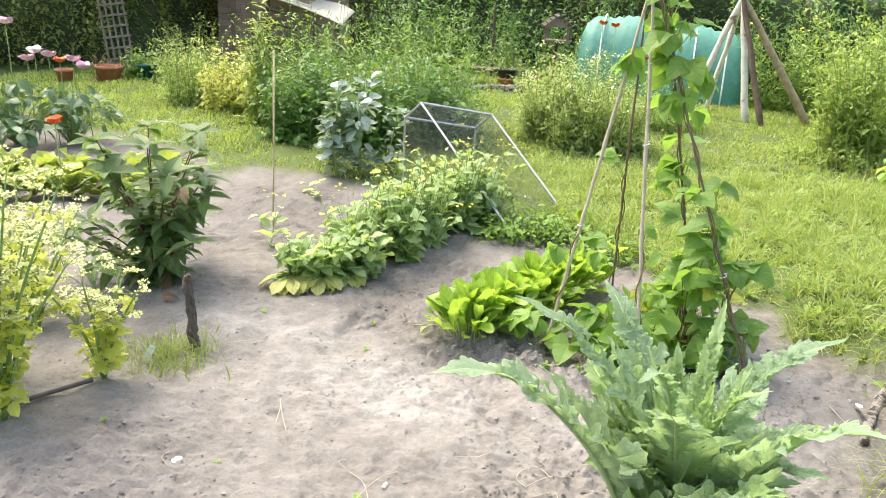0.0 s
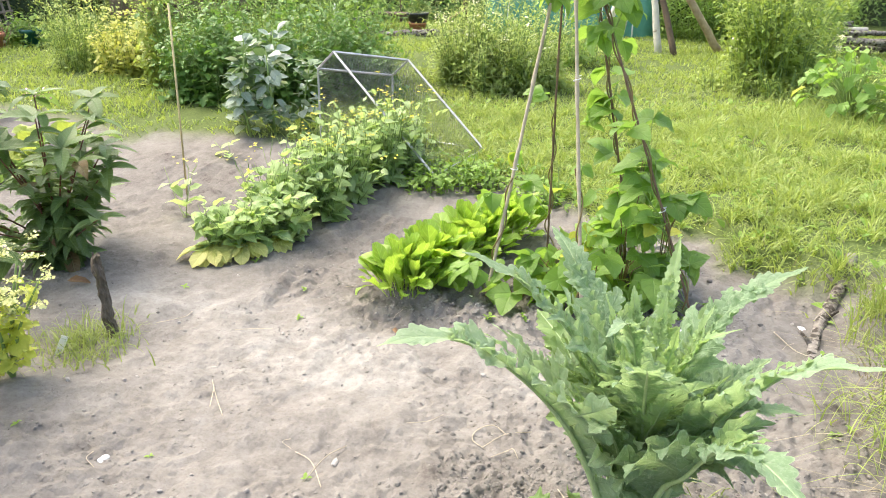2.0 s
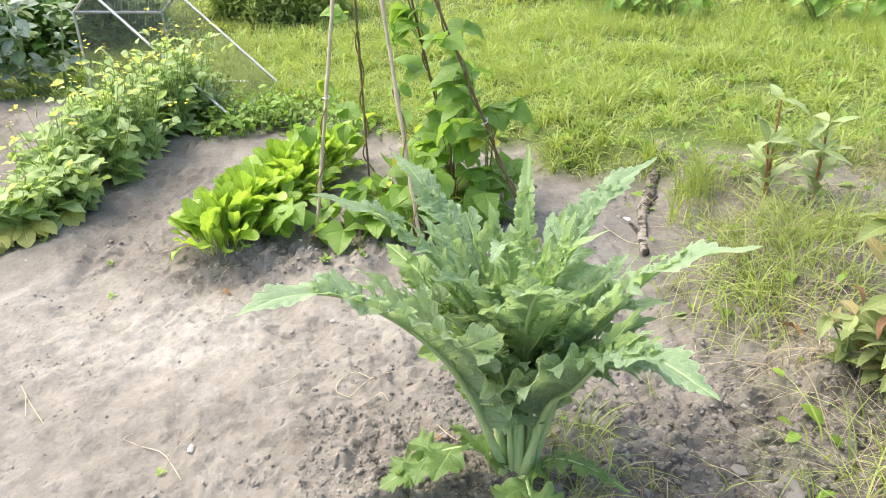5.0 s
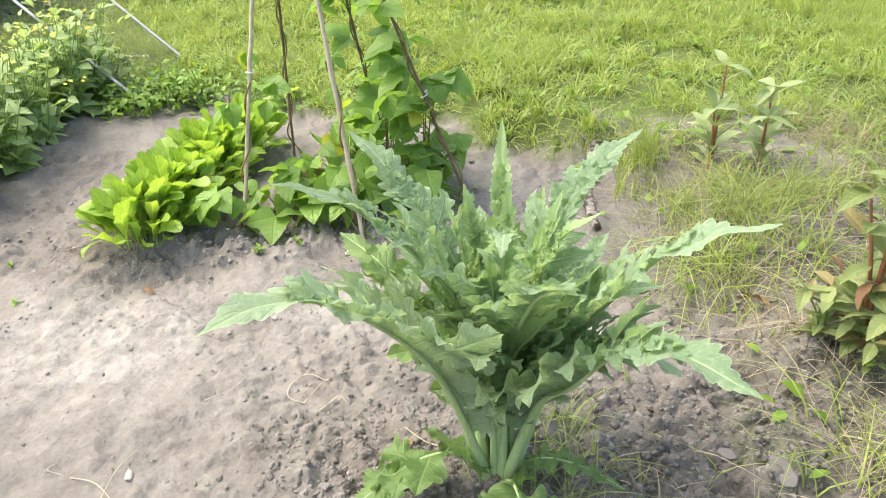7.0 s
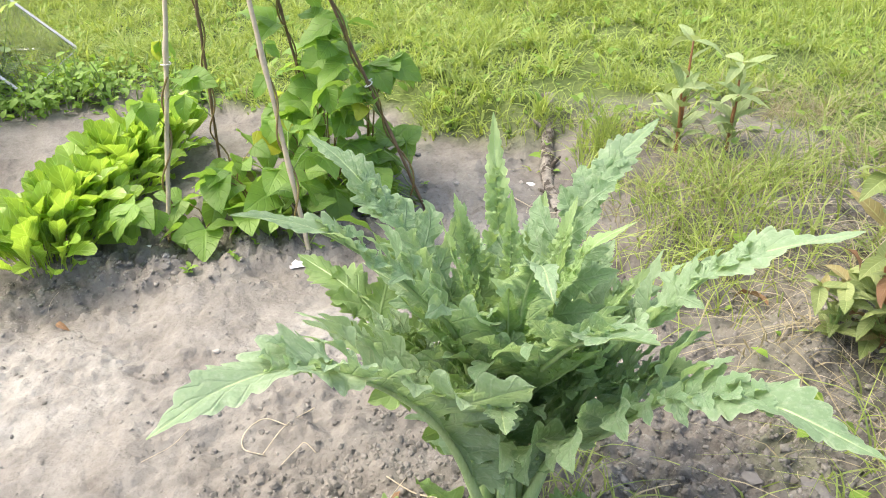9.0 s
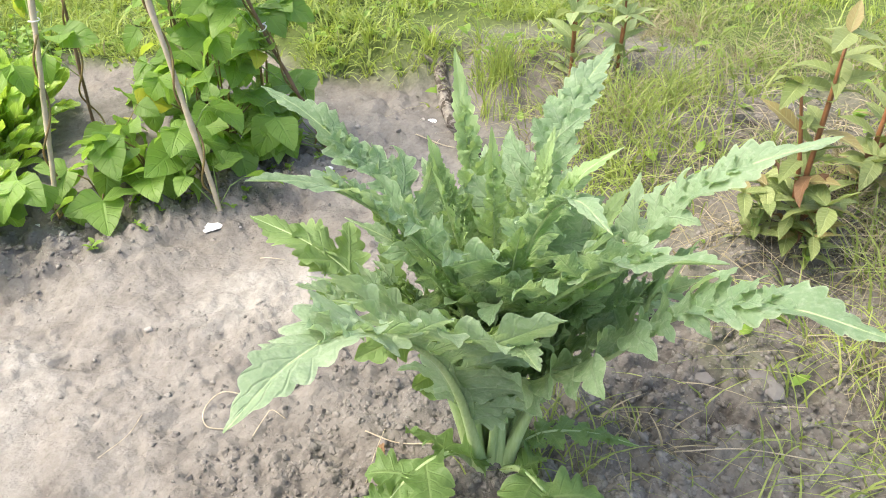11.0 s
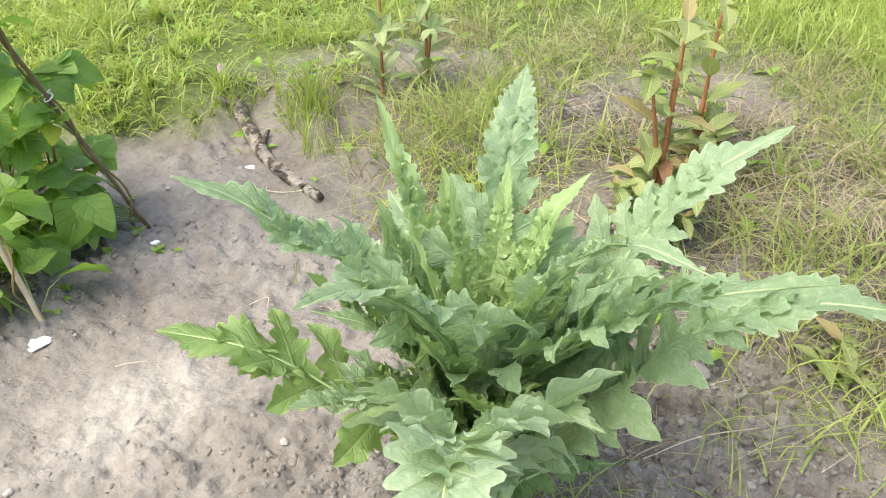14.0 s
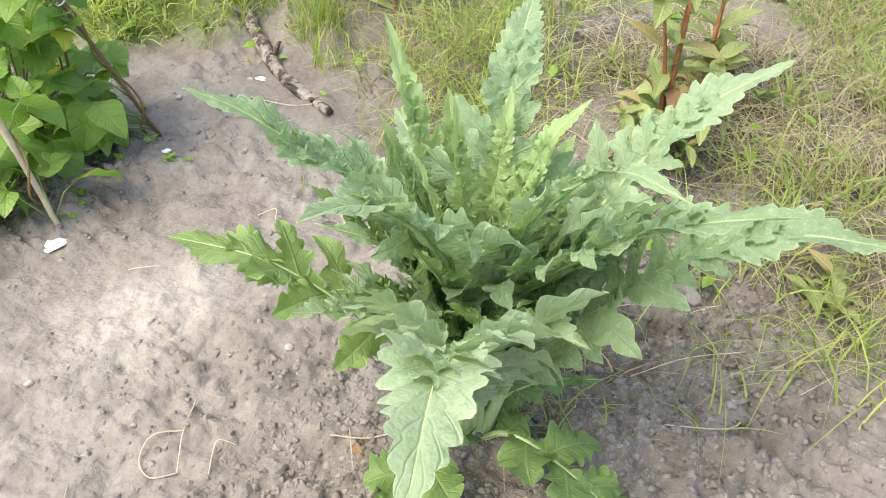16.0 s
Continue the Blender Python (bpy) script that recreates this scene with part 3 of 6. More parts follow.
x, y, b, g, q = clumps(3400, 16, -1.8, 4.6, 2.7, 8.0, 53, 0.04, 0.03, 0.95)
blades("dark_tussocks", x, y, g * (0.03 + 0.06 * q.random(len(x))), np.full(len(x), 1.1), 0.007 + 0.006 * q.random(len(x)), M_GRASS_LONG, "darker coarse grass tussocks in the lawn", 54, head=b)
x, y, d, q = lawn_spots(130000, -7.5, 5.5, 4.6, 12.5, 23, 0.02, 0.3)
keep = (y > 6.0) | (x < -1.6) | (x > 3.0)
x, y = x[keep], y[keep]
blades("far_lawn_grass", x, y, 0.03 + 0.09 * q.random(len(x)) * vnoise(x, y, 0.25, 14), np.full(len(x), 0.8), 0.009 + 0.008 * q.random(len(x)), M_GRASS, "sunlit green lawn grass towards the hedge", 24)
x, y, d, q = lawn_spots(110000, 2.0, 6.0, -1.2, 5.2, 35, 0.3, 0.5)
keep = ((y < 2.6) | (x > 3.2)) & (x + 0.9 * (vnoise(x, y, 0.4, 15) - 0.5) > 2.6 + 0.25 * q.normal(size=len(x)))
x, y = x[keep], y[keep]
blades("rough_grass", x, y, 0.05 + 0.12 * q.random(len(x)) * (0.4 + vnoise(x, y, 0.3, 14)), np.full(len(x), 0.8), 0.004 + 0.004 * q.random(len(x)), M_GRASS, "rough green grass beyond the bank", 36)
# Long loose grass and dry stalks on the bank beside the bed.
x, y, head, g, q = clumps(1150, 17, 1.05, 2.9, 0.2, 3.3, 25, 0.05, 0.035, 0.9)
keep = vnoise(x, y, 0.26, 9) + 0.25 * smooth01((x - 1.7) / 0.6) > 0.57
x, y, head, g = x[keep], y[keep], head[keep], g[keep]
blades("bank_grass", x, y, g * (0.07 + 0.15 * q.random(len(x)) ** 1.5), np.full(len(x), 1.4), 0.0035 + 0.0035 * q.random(len(x)), M_GRASS_LONG, "long loose grass on the bank beside the bed", 26, head=head, bends=4)
x, y, head, g, q = clumps(800, 22, 1.15, 2.9, 0.4, 3.0, 57, 0.05, 0.04, 0.9)
keep = vnoise(x, y, 0.22, 31) > 0.5
x, y, head, g = x[keep], y[keep], head[keep], g[keep]
blades("dead_grass", x, y, g * (0.07 + 0.12 * q.random(len(x))), np.full(len(x), 1.8), 0.0025 + 0.0025 * q.random(len(x)), M_STRAW, "matted dead yellow grass on the bank", 58, head=head, bends=4)
x, y, d, q = lawn_spots(11000, 1.0, 2.9, 0.2, 3.0, 27, -0.02, 0.9)
keep = vnoise(x, y, 0.3, 33) > 0.42
x, y = x[keep], y[keep]
blades("dry_grass", x, y, 0.04 + 0.10 * q.random(len(x)), np.full(len(x), 2.3), 0.0022 + 0.0022 * q.random(len(x)), M_STRAW, "bleached dry grass stalks lying on the bank", 28, bends=3)
x, y, d, q = lawn_spots(6000, 1.5, 5.5, 3.3, 8.5, 29, 0.3, 0.95)
keep = x + 0.35 * y > 3.6
x, y = x[keep], y[keep]
blades("tall_grass", x, y, 0.10 + 0.2 * q.random(len(x)), np.full(len(x), 0.7), 0.004 + 0.004 * q.random(len(x)), M_GRASS_LONG, "tall seeding meadow grass in the wild corner", 30)
x, y, d, q = lawn_spots(11000, -1.8, 5.0, 2.6, 8.0, 37, 0.0, 0.9)
blades("dry_lawn_grass", x, y, 0.03 + 0.07 * q.random(len(x)), np.full(len(x), 1.4), 0.003 + 0.004 * q.random(len(x)), M_STRAW, "bleached dead blades among the lawn grass", 38)
# Small broad weeds among the grass.
x, y, d, q = lawn_spots(16000, -1.8, 3.4, 1.0, 6.4, 31, -0.06, 0.9)
keep = ((y > 2.7) | (q.random(len(x)) < 0.25))
x, y = x[keep], y[keep]
n = len(x)
me = scatter("lawn_weeds", leaf(0.6, "ovate", 3, 1, 0.3, 0.6), np.stack([x, y, height(x, y) + 0.03 * q.random(n)], 1), q.random(n) * 6.283, 0.1 + 0.7 * q.random(n), (q.random(n) - 0.5) * 0.6, 0.022 + 0.05 * q.random(n) ** 2, M_WEED)
tagged(put("lawn_weeds", me), "small broad-leaved weeds growing in the lawn", "weeds", kind="stuff")


def tuft(at, n, tall, spread, material, label, seed, lean=0.9):
    q = np.random.default_rng(seed)
    x, y = at[0] + spread * q.normal(size=n) * 0.5, at[1] + spread * q.normal(size=n) * 0.5
    ob = blades("grass_tuft", x, y, tall * (0.4 + 0.6 * q.random(n)), np.full(n, lean), 0.003 + 0.003 * q.random(n), material, label, seed, bends=4)
    return ob


tuft((-1.40, 2.12), 420, 0.13, 0.17, M_GRASS_LONG, "green grass tuft round the foot of a wooden post", 41)
tuft((-1.60, 2.02), 120, 0.10, 0.09, M_GRASS_LONG, "small green grass tuft on bare soil", 42)
tuft((1.42, 2.66), 70, 0.26, 0.07, M_GRASS_LONG, "tall upright grass tuft at the lawn edge", 43, 0.5)
tuft((1.45, 2.05), 200, 0.22, 0.26, M_GRASS_LONG, "loose drooping grass tuft on the bank", 44)
tuft((1.72, 2.15), 170, 0.26, 0.22, M_GRASS_LONG, "loose drooping grass tuft on the bank", 45)
tuft((1.42, 1.10), 200, 0.26, 0.22, M_GRASS_LONG, "long grass tuft spilling over the bed edge", 46, 1.2)
tuft((1.35, 0.75), 200, 0.26, 0.25, M_GRASS_LONG, "long grass tuft spilling over the bed edge", 47, 1.2)
tuft((1.32, 2.00), 300, 0.24, 0.24, M_GRASS, "full arching yellow-green grass tuft on the bank", 81, 1.4)
tuft((1.55, 2.22), 180, 0.24, 0.24, M_GRASS, "arching yellow-green grass tuft on the bank", 82, 1.3)
tuft((1.2, 1.18), 80, 0.24, 0.16, M_GRASS, "thin long grass leaning over the soil", 83, 1.5)
tuft((1.1, 0.92), 90, 0.22, 0.16, M_GRASS, "thin long grass leaning over the soil", 84, 1.5)
tuft((0.66, 1.55), 70, 0.13, 0.16, M_GRASS_LONG, "thin wispy grass behind an artichoke", 85, 1.5)
tuft((0.90, 1.12), 60, 0.12, 0.2, M_GRASS_LONG, "thin wispy grass on bare soil", 86, 1.6)
tuft((1.42, 2.70), 120, 0.2, 0.12, M_GRASS, "bright grass tuft beside a fallen branch", 87, 0.8)
tuft((1.36, 2.98), 120, 0.14, 0.1, M_GRASS, "bright grass over the end of a fallen branch", 89, 1.0)
tuft((1.245, 2.57), 110, 0.28, 0.07, M_GRASS, "tall bright grass beside a fallen branch", 90, 0.5)
tuft((1.36, 2.5), 50, 0.10, 0.08, M_GRASS, "short bright grass beside a fallen branch", 88, 1.0)
tuft((0.60, 1.36), 110, 0.11, 0.14, M_GRASS_LONG, "thin wispy grass at the foot of an artichoke", 55, 1.3)
tuft((0.72, 1.28), 50, 0.10, 0.14, M_STRAW, "thin dry grass beside an artichoke", 56, 1.6)
tuft((1.62, 1.15), 170, 0.16, 0.22, M_STRAW, "bleached tuft of dead grass on the bank", 48, 1.6)
tuft((1.85, 1.25), 170, 0.18, 0.24, M_STRAW, "bleached tuft of dead grass on the bank", 49, 1.6)

# ---- globe artichoke ----
HEART = Vector((0.46, 1.42, 0.0))


def artichoke_leaf(plant, points, width, lobes=8, bare=0.3, fold=0.5, material=None, seed=0, curl=0.75, thick=0.011, open_cut=0.22, tip=0.17, slender=0.5):
    """One arching leaf along a line from the plant's foot to its tip: toothed, folded side lobes on a narrow wing, running out in a notched point, with its pale rib."""
    n = 160
    c = spline(points, 120)
    far = np.concatenate([[0], np.cumsum(np.linalg.norm(np.diff(c, axis=0), axis=1))])
    total = far[-1]
    u = np.linspace(0, 1, n + 1)
    c = np.stack([np.interp(u * total, far, c[:, k]) for k in range(3)], 1) - np.array(plant.location)
    tan = np.gradient(c, axis=0)
    tan /= np.linalg.norm(tan, axis=1, keepdims=True)
    way = c[-1] - c[0]
    across = np.cross(way / np.linalg.norm(way), (0, 0, 1.0))
    across /= np.linalg.norm(across)
    up = np.cross(across, tan)
    up /= np.linalg.norm(up, axis=1, keepdims=True)
    q = np.random.default_rng(seed + 100)
    unit = lambda a: a / (np.linalg.norm(a, axis=-1, keepdims=True) + 1e-9)
    verts, faces, uvs, count = [], [], [], 0
    blade_long = total * (1 - bare)
    gap = blade_long * 0.8 / lobes
    v = np.linspace(0, 1, 34)
    w = np.linspace(-1, 1, 9)
    for side in (-1, 1):
        for k in range(lobes):
            b = 0.01 + 0.8 * ((k + (0.15 if side < 0 else 0.6) + 0.25 * (q.random() - 0.5)) / lobes)
            i = int(round((bare + (1 - bare) * b) * n))
            body = (0.5 + 0.5 * smooth01(b / 0.25)) * (1 - 0.86 * smooth01((b - 0.28) / 0.6))
            long = max(width * body * (0.85 + 0.35 * q.random()), 0.012)
            lean = radians(20 + 36 * b + 14 * (q.random() - 0.5))
            d = math.cos(lean) * side * across + math.sin(lean) * tan[i]
            apart = smooth01((v - 0.2) / 0.5)
            e = fold + 1.1 * fold * (q.random() - 0.5) * apart - curl * (0.35 + 1.5 * q.random()) * v**1.4 * 1.25
            swing = 0.8 * (q.random() - 0.25) * v**1.8
            fwd = unit(np.cos(swing)[:, None] * d + np.sin(swing)[:, None] * tan[i])
            step = (np.cos(e)[:, None] * fwd + np.sin(e)[:, None] * up[i]) * long / (len(v) - 1)
            mid = c[i] + np.concatenate([np.zeros((1, 3)), np.cumsum(step[:-1], 0)])
            nrm = unit(-np.sin(e)[:, None] * fwd + np.cos(e)[:, None] * up[i])
            perp = np.cross(nrm, unit(step))
            perp *= np.sign(perp @ tan[i])[:, None]
            turn_in = smooth01(v * 2.6)[:, None]
            cross = unit(tan[i] * (1 - turn_in) + perp * turn_in)
            wide = max(gap * slender * (1 - 0.45 * b), 0.17 * long)
            shape = np.where(v > 0.4, np.clip(1 - ((v - 0.4) / 0.6) ** 1.9, 0, 1) ** 0.85, 1.0)
            root = gap * 0.55 / wide
            shape = np.where(v < 0.4, root + (1 - root) * smooth01(v / 0.4), shape) - open_cut * np.exp(-(((v - 0.17) / 0.09) ** 2))
            twist, ph = 0.55 * (q.random() - 0.35), q.random(4) * 6.28
            grid = np.zeros((len(v), len(w), 3))
            for m, x in enumerate(w):
                saw = (v * 4.6 + ph[0] / 6.28 + (0.4 if x > 0 else 0)) % 1.0
                notch = np.sin(np.pi * saw**1.5) ** 0.6
                half = wide * np.maximum(shape * (1 + 0.52 * (notch - 0.6) * smooth01((v - 0.1) / 0.25)), 0.012)
                lift = 0.28 * abs(x) * half * apart + twist * x * half * apart + 0.34 * half * x * x * np.sin(v * 8.5 + ph[1 if x > 0 else 2]) * smooth01(v * 3)
                lift = lift + 0.16 * half * x**4 * np.sin(v * 24 + ph[3]) + 0.05 * wide * np.sin(v * 26 - abs(x) * 5) * abs(x) * (1.2 - abs(x))
                grid[:, m] = mid + cross * (x * half)[:, None] + nrm * lift[:, None]
            verts.append(grid.reshape(-1, 3))
            faces.append(grid_faces(len(v), len(w)) + count)
            uvs.append(np.stack(np.broadcast_arrays(((w + 1) / 2)[None], v[:, None]), -1).reshape(-1, 2))
            count += grid.shape[0] * grid.shape[1]
    # The wing along the rib and the point.
    first = int(bare * n)
    b = np.linspace(0, 1, n + 1 - first)
    cc, tt, uu = c[first:], tan[first:], up[first:]
    w = np.linspace(-1, 1, 11)
    ph = q.random(3) * 6.28
    grid = np.zeros((len(b), len(w), 3))
    for m, x in enumerate(w):
        saw = (b * 27 + ph[0] + (0.5 if x > 0 else 0)) % 1.0
        notch = np.sin(np.pi * saw**1.5) ** 0.6
        half = width * (0.08 * smooth01(b / 0.1) + tip * smooth01((b - 0.4) / 0.3)) * np.clip(1 - np.clip((b - 0.68) / 0.32, 0, 1) ** 1.5, 0, 1)
        half = half * (1 + 0.6 * (notch - 0.5) * smooth01((b - 0.4) / 0.2) * (1 - 0.4 * b)) + 0.0008
        lift = half * (math.sin(fold) * abs(x) - 0.4 * curl * x * x + 0.3 * x * x * np.sin(b * 30 + ph[1 if x > 0 else 2])) - 0.0015
        grid[:, m] = cc + across * (x * half)[:, None] + uu * lift[:, None] + tt * (0.55 * abs(x) ** 1.2 * half)[:, None]
    verts.append(grid.reshape(-1, 3))
    faces.append(grid_faces(len(b), len(w)) + count)
    uvs.append(np.stack(np.broadcast_arrays(((w + 1) / 2)[None], (b * 3)[:, None]), -1).reshape(-1, 2))
    blade = put("leaf", mesh_of("leaf", np.concatenate(verts), np.concatenate(faces), material or M_CARD, np.concatenate(uvs)), plant)
    line = c + up * (thick * (-0.5 + 0.28 * smooth01(u / 0.5)) + 0.0004)[:, None]
    radii = thick * (1.3 - 1.25 * u**0.55) * (1 + 0.8 * np.exp(-u * 14)) + 0.0009 * (1 - u)
    put("midrib", tube_mesh("midrib", M_RIB, line[::4], radii[::4], 8), blade, None, "pale green ribbed leaf stalk")
    return blade


def build_artichoke():
    base = Vector((HEART.x, HEART.y, gz(HEART.x, HEART.y)))
    plant = thing("artichoke_plant", base, "large globe artichoke with arching grey-green lobed leaves in soil", "plant")
    def foot(turn, r=0.02):
        a = radians(turn)
        return (HEART.x + r * math.sin(a), HEART.y + r * math.cos(a), base.z - 0.01)
    long_leaf = lambda *p, **k: artichoke_leaf(plant, p, **k)
    long_leaf(foot(240), (0.344, 1.36, 0.284), (0.247, 1.309, 0.468), (0.112, 1.24, 0.620), (0.005, 1.184, 0.670), (-0.08, 1.14, 0.665), width=0.2, lobes=12, seed=1, bare=0.2, tip=0.18)
    long_leaf(foot(130), (0.53, 1.36, 0.26), (0.574, 1.326, 0.412), (0.641, 1.271, 0.555), (0.704, 1.22, 0.649), (0.813, 1.13, 0.718), width=0.165, lobes=13, seed=2, bare=0.24)
    long_leaf(foot(70), (0.50, 1.436, 0.34), (0.568, 1.462, 0.557), (0.657, 1.496, 0.67), (0.783, 1.545, 0.727), width=0.135, lobes=10, seed=3, bare=0.34)
    long_leaf(foot(325), (0.42, 1.477, 0.33), (0.378, 1.536, 0.525), (0.314, 1.625, 0.614), (0.266, 1.694, 0.675), (0.225, 1.751, 0.705), width=0.155, lobes=11, seed=4, bare=0.28)
    long_leaf(foot(20), (0.47, 1.46, 0.3), (0.485, 1.52, 0.48), (0.525, 1.652, 0.736), width=0.075, lobes=11, seed=5, bare=0.4, material=M_CARD_YOUNG, fold=0.7)
    long_leaf(foot(262), (0.38, 1.41, 0.42), (0.294, 1.397, 0.581), (0.198, 1.384, 0.69), (0.128, 1.375, 0.744), (0.05, 1.364, 0.777), width=0.14, lobes=12, seed=6, bare=0.34)
    long_leaf(foot(320), (0.40, 1.51, 0.2), (0.347, 1.599, 0.304), (0.278, 1.707, 0.395), (0.2, 1.83, 0.43), width=0.16, lobes=4, seed=7, bare=0.3, curl=0.35, fold=0.15, open_cut=0.5, tip=0.2, slender=0.4, material=M_CARD_LOW)
    long_leaf(foot(165), (0.50, 1.33, 0.25), (0.53, 1.23, 0.379), (0.559, 1.149, 0.499), (0.6, 1.039, 0.576), (0.651, 0.9, 0.59), width=0.185, lobes=13, seed=9, bare=0.22)
    long_leaf(foot(185), (0.46, 1.38, 0.33), (0.434, 1.232, 0.552), (0.418, 1.118, 0.665), (0.4, 0.993, 0.751), width=0.16, lobes=12, seed=11, bare=0.28)
    # Shorter leaves arching out of the heart.
    long_leaf(foot(205), (0.445, 1.38, 0.38), (0.415, 1.30, 0.60), (0.38, 1.20, 0.725), (0.338, 1.092, 0.752), width=0.085, lobes=11, seed=15, thick=0.008, bare=0.36)
    long_leaf(foot(115), (0.49, 1.405, 0.36), (0.525, 1.39, 0.53), (0.565, 1.37, 0.62), (0.618, 1.344, 0.663), width=0.08, lobes=10, seed=25, thick=0.008, bare=0.42, material=M_CARD_YOUNG)
    long_leaf(foot(30), (0.52, 1.50, 0.25), (0.60, 1.62, 0.42), (0.68, 1.76, 0.47), width=0.12, lobes=9, seed=16, thick=0.008, bare=0.35)
    long_leaf(foot(90), (0.56, 1.42, 0.28), (0.66, 1.41, 0.43), (0.78, 1.38, 0.46), width=0.12, lobes=9, seed=18, thick=0.008, bare=0.35)
    long_leaf(foot(285), (0.40, 1.44, 0.26), (0.32, 1.475, 0.42), (0.24, 1.51, 0.47), width=0.10, lobes=7, seed=20, thick=0.008, bare=0.36, material=M_CARD_LOW)
    long_leaf(foot(300), (0.41, 1.45, 0.3), (0.34, 1.50, 0.48), (0.26, 1.56, 0.55), width=0.10, lobes=9, seed=23, thick=0.008, bare=0.34)
    long_leaf(foot(215), (0.42, 1.36, 0.28), (0.37, 1.27, 0.45), (0.33, 1.17, 0.50), width=0.11, lobes=9, seed=19, thick=0.008, bare=0.34)
    long_leaf(foot(110), (0.53, 1.39, 0.2), (0.61, 1.35, 0.33), (0.70, 1.31, 0.36), (0.79, 1.27, 0.31), width=0.12, lobes=9, seed=22, thick=0.008, bare=0.3)
    # Low leaves near the soil.
    long_leaf(foot(245), (0.37, 1.41, 0.085), (0.27, 1.40, 0.10), (0.13, 1.36, 0.05), width=0.11, lobes=3, seed=12, thick=0.007, bare=0.25, fold=0.25, curl=0.4, tip=0.3, slender=0.6, material=M_CARD_LOW)
    long_leaf(foot(190), (0.46, 1.33, 0.06), (0.45, 1.22, 0.075), (0.43, 1.05, 0.04), width=0.11, lobes=3, seed=13, thick=0.007, bare=0.25, fold=0.25, curl=0.4, tip=0.3, slender=0.6, material=M_CARD_LOW)
    long_leaf(foot(120), (0.53, 1.37, 0.07), (0.60, 1.31, 0.09), (0.68, 1.25, 0.06), width=0.05, lobes=5, seed=14, bare=0.25, fold=0.2, material=M_CARD_LOW, thick=0.005)
    # Young leaves of the crown.
    q = random.Random(5)
    for k in range(17):
        a = k * 137.5 + 20
        r, z = 0.04 + 0.011 * k, 0.66 - 0.010 * k + q.uniform(-0.03, 0.03)
        d = Vector((math.sin(radians(a)), math.cos(radians(a)), 0))
        mid = HEART + d * r * 0.45 + Vector((0, 0, 0.36))
        tip = HEART + d * r * 1.5 + Vector((0, 0, z))
        artichoke_leaf(plant, [tuple(HEART + d * 0.012 + Vector((0, 0, 0.16))), tuple(mid), tuple((mid + tip) / 2 + d * 0.008), tuple(tip + d * 0.02)], 0.05 + 0.003 * k, 10, 0.42, 0.5, M_CARD_YOUNG if k < 13 else M_CARD, 40 + k, 0.3, 0.006)
    return plant


build_artichoke()

# ---- bean wigwam ----
CANES = [((-0.035, 2.796), (0.224, 2.874), M_CANE, "pale bamboo cane"), ((0.19, 3.29), (0.184, 3.031), M_CANE_DARK, "brown bamboo cane"), ((0.35, 2.538), (0.199, 2.816), M_CANE, "pale bamboo cane"), ((0.57, 3.28), (0.23, 2.96), M_CANE_DARK, "dark bamboo cane"), ((0.776, 2.712), (0.172, 2.787), M_CANE_DARK, "brown bamboo cane")]


def cane_point(k, z):
    (ax, ay), (bx, by) = CANES[k][:2]
    return Vector((ax + (bx - ax) * z / 1.6, ay + (by - ay) * z / 1.6, z))


def ring(at, axis, r, thick):
    """Two loose turns of string round a cane."""
    a = axis.normalized().orthogonal()
    b = axis.normalized().cross(a)
    pts = [at + (a * math.cos(t) + b * math.sin(t)) * r + axis.normalized() * 0.0018 * t for t in np.linspace(0, 7.5, 26)]
    return tube_mesh("tie", M_STRING, [tuple(p) for p in pts] + [tuple(pts[-1] + Vector((0.02, -0.01, 0.012)))], thick, 5)


def build_wigwam():
    w = thing("bean_wigwam", (0.3, 2.85, 0), "tall wigwam of five bamboo canes for climbing beans", "plant support")
    off = Vector(w.location)
    for k, (_, _, mat, label) in enumerate(CANES):
        zs = np.linspace(-0.03, 1.95, 34)
        wob = random.Random(k)
        p = [cane_point(k, z) - off + Vector((wob.uniform(-1, 1), wob.uniform(-1, 1), 0)) * 0.0015 for z in zs]
        r = np.array([0.0075 + (0.0022 if i % 5 == 0 else 0) - 0.0012 * i / 34 for i in range(34)]) * (0.68 if mat is M_CANE_DARK else 0.95)
        put("cane", tube_mesh("cane", mat, [tuple(v) for v in p], r, 8), w, None, label)
    for k, z in ((0, 0.526), (4, 0.424), (2, 0.9)):
        put("tie", ring(cane_point(k, z) - off, cane_point(k, 1) - cane_point(k, 0), 0.0095, 0.0018), w, None, "white string tie")
    put("tie", ring(Vector((0.2, 2.87, 1.6)) - off, Vector((0, 0, 1)), 0.05, 0.004), w, None, "white string tie")


build_wigwam()
BEAN_LEAVES = [leaf_mesh("leaf", M_BEAN, 0.86, "heart", n=8, m=3, fold=0.16, droop=d, wave=0.10, waves=2.0, seed=s) for s, d in enumerate((0.5, 0.8, 0.3, 1.1))]


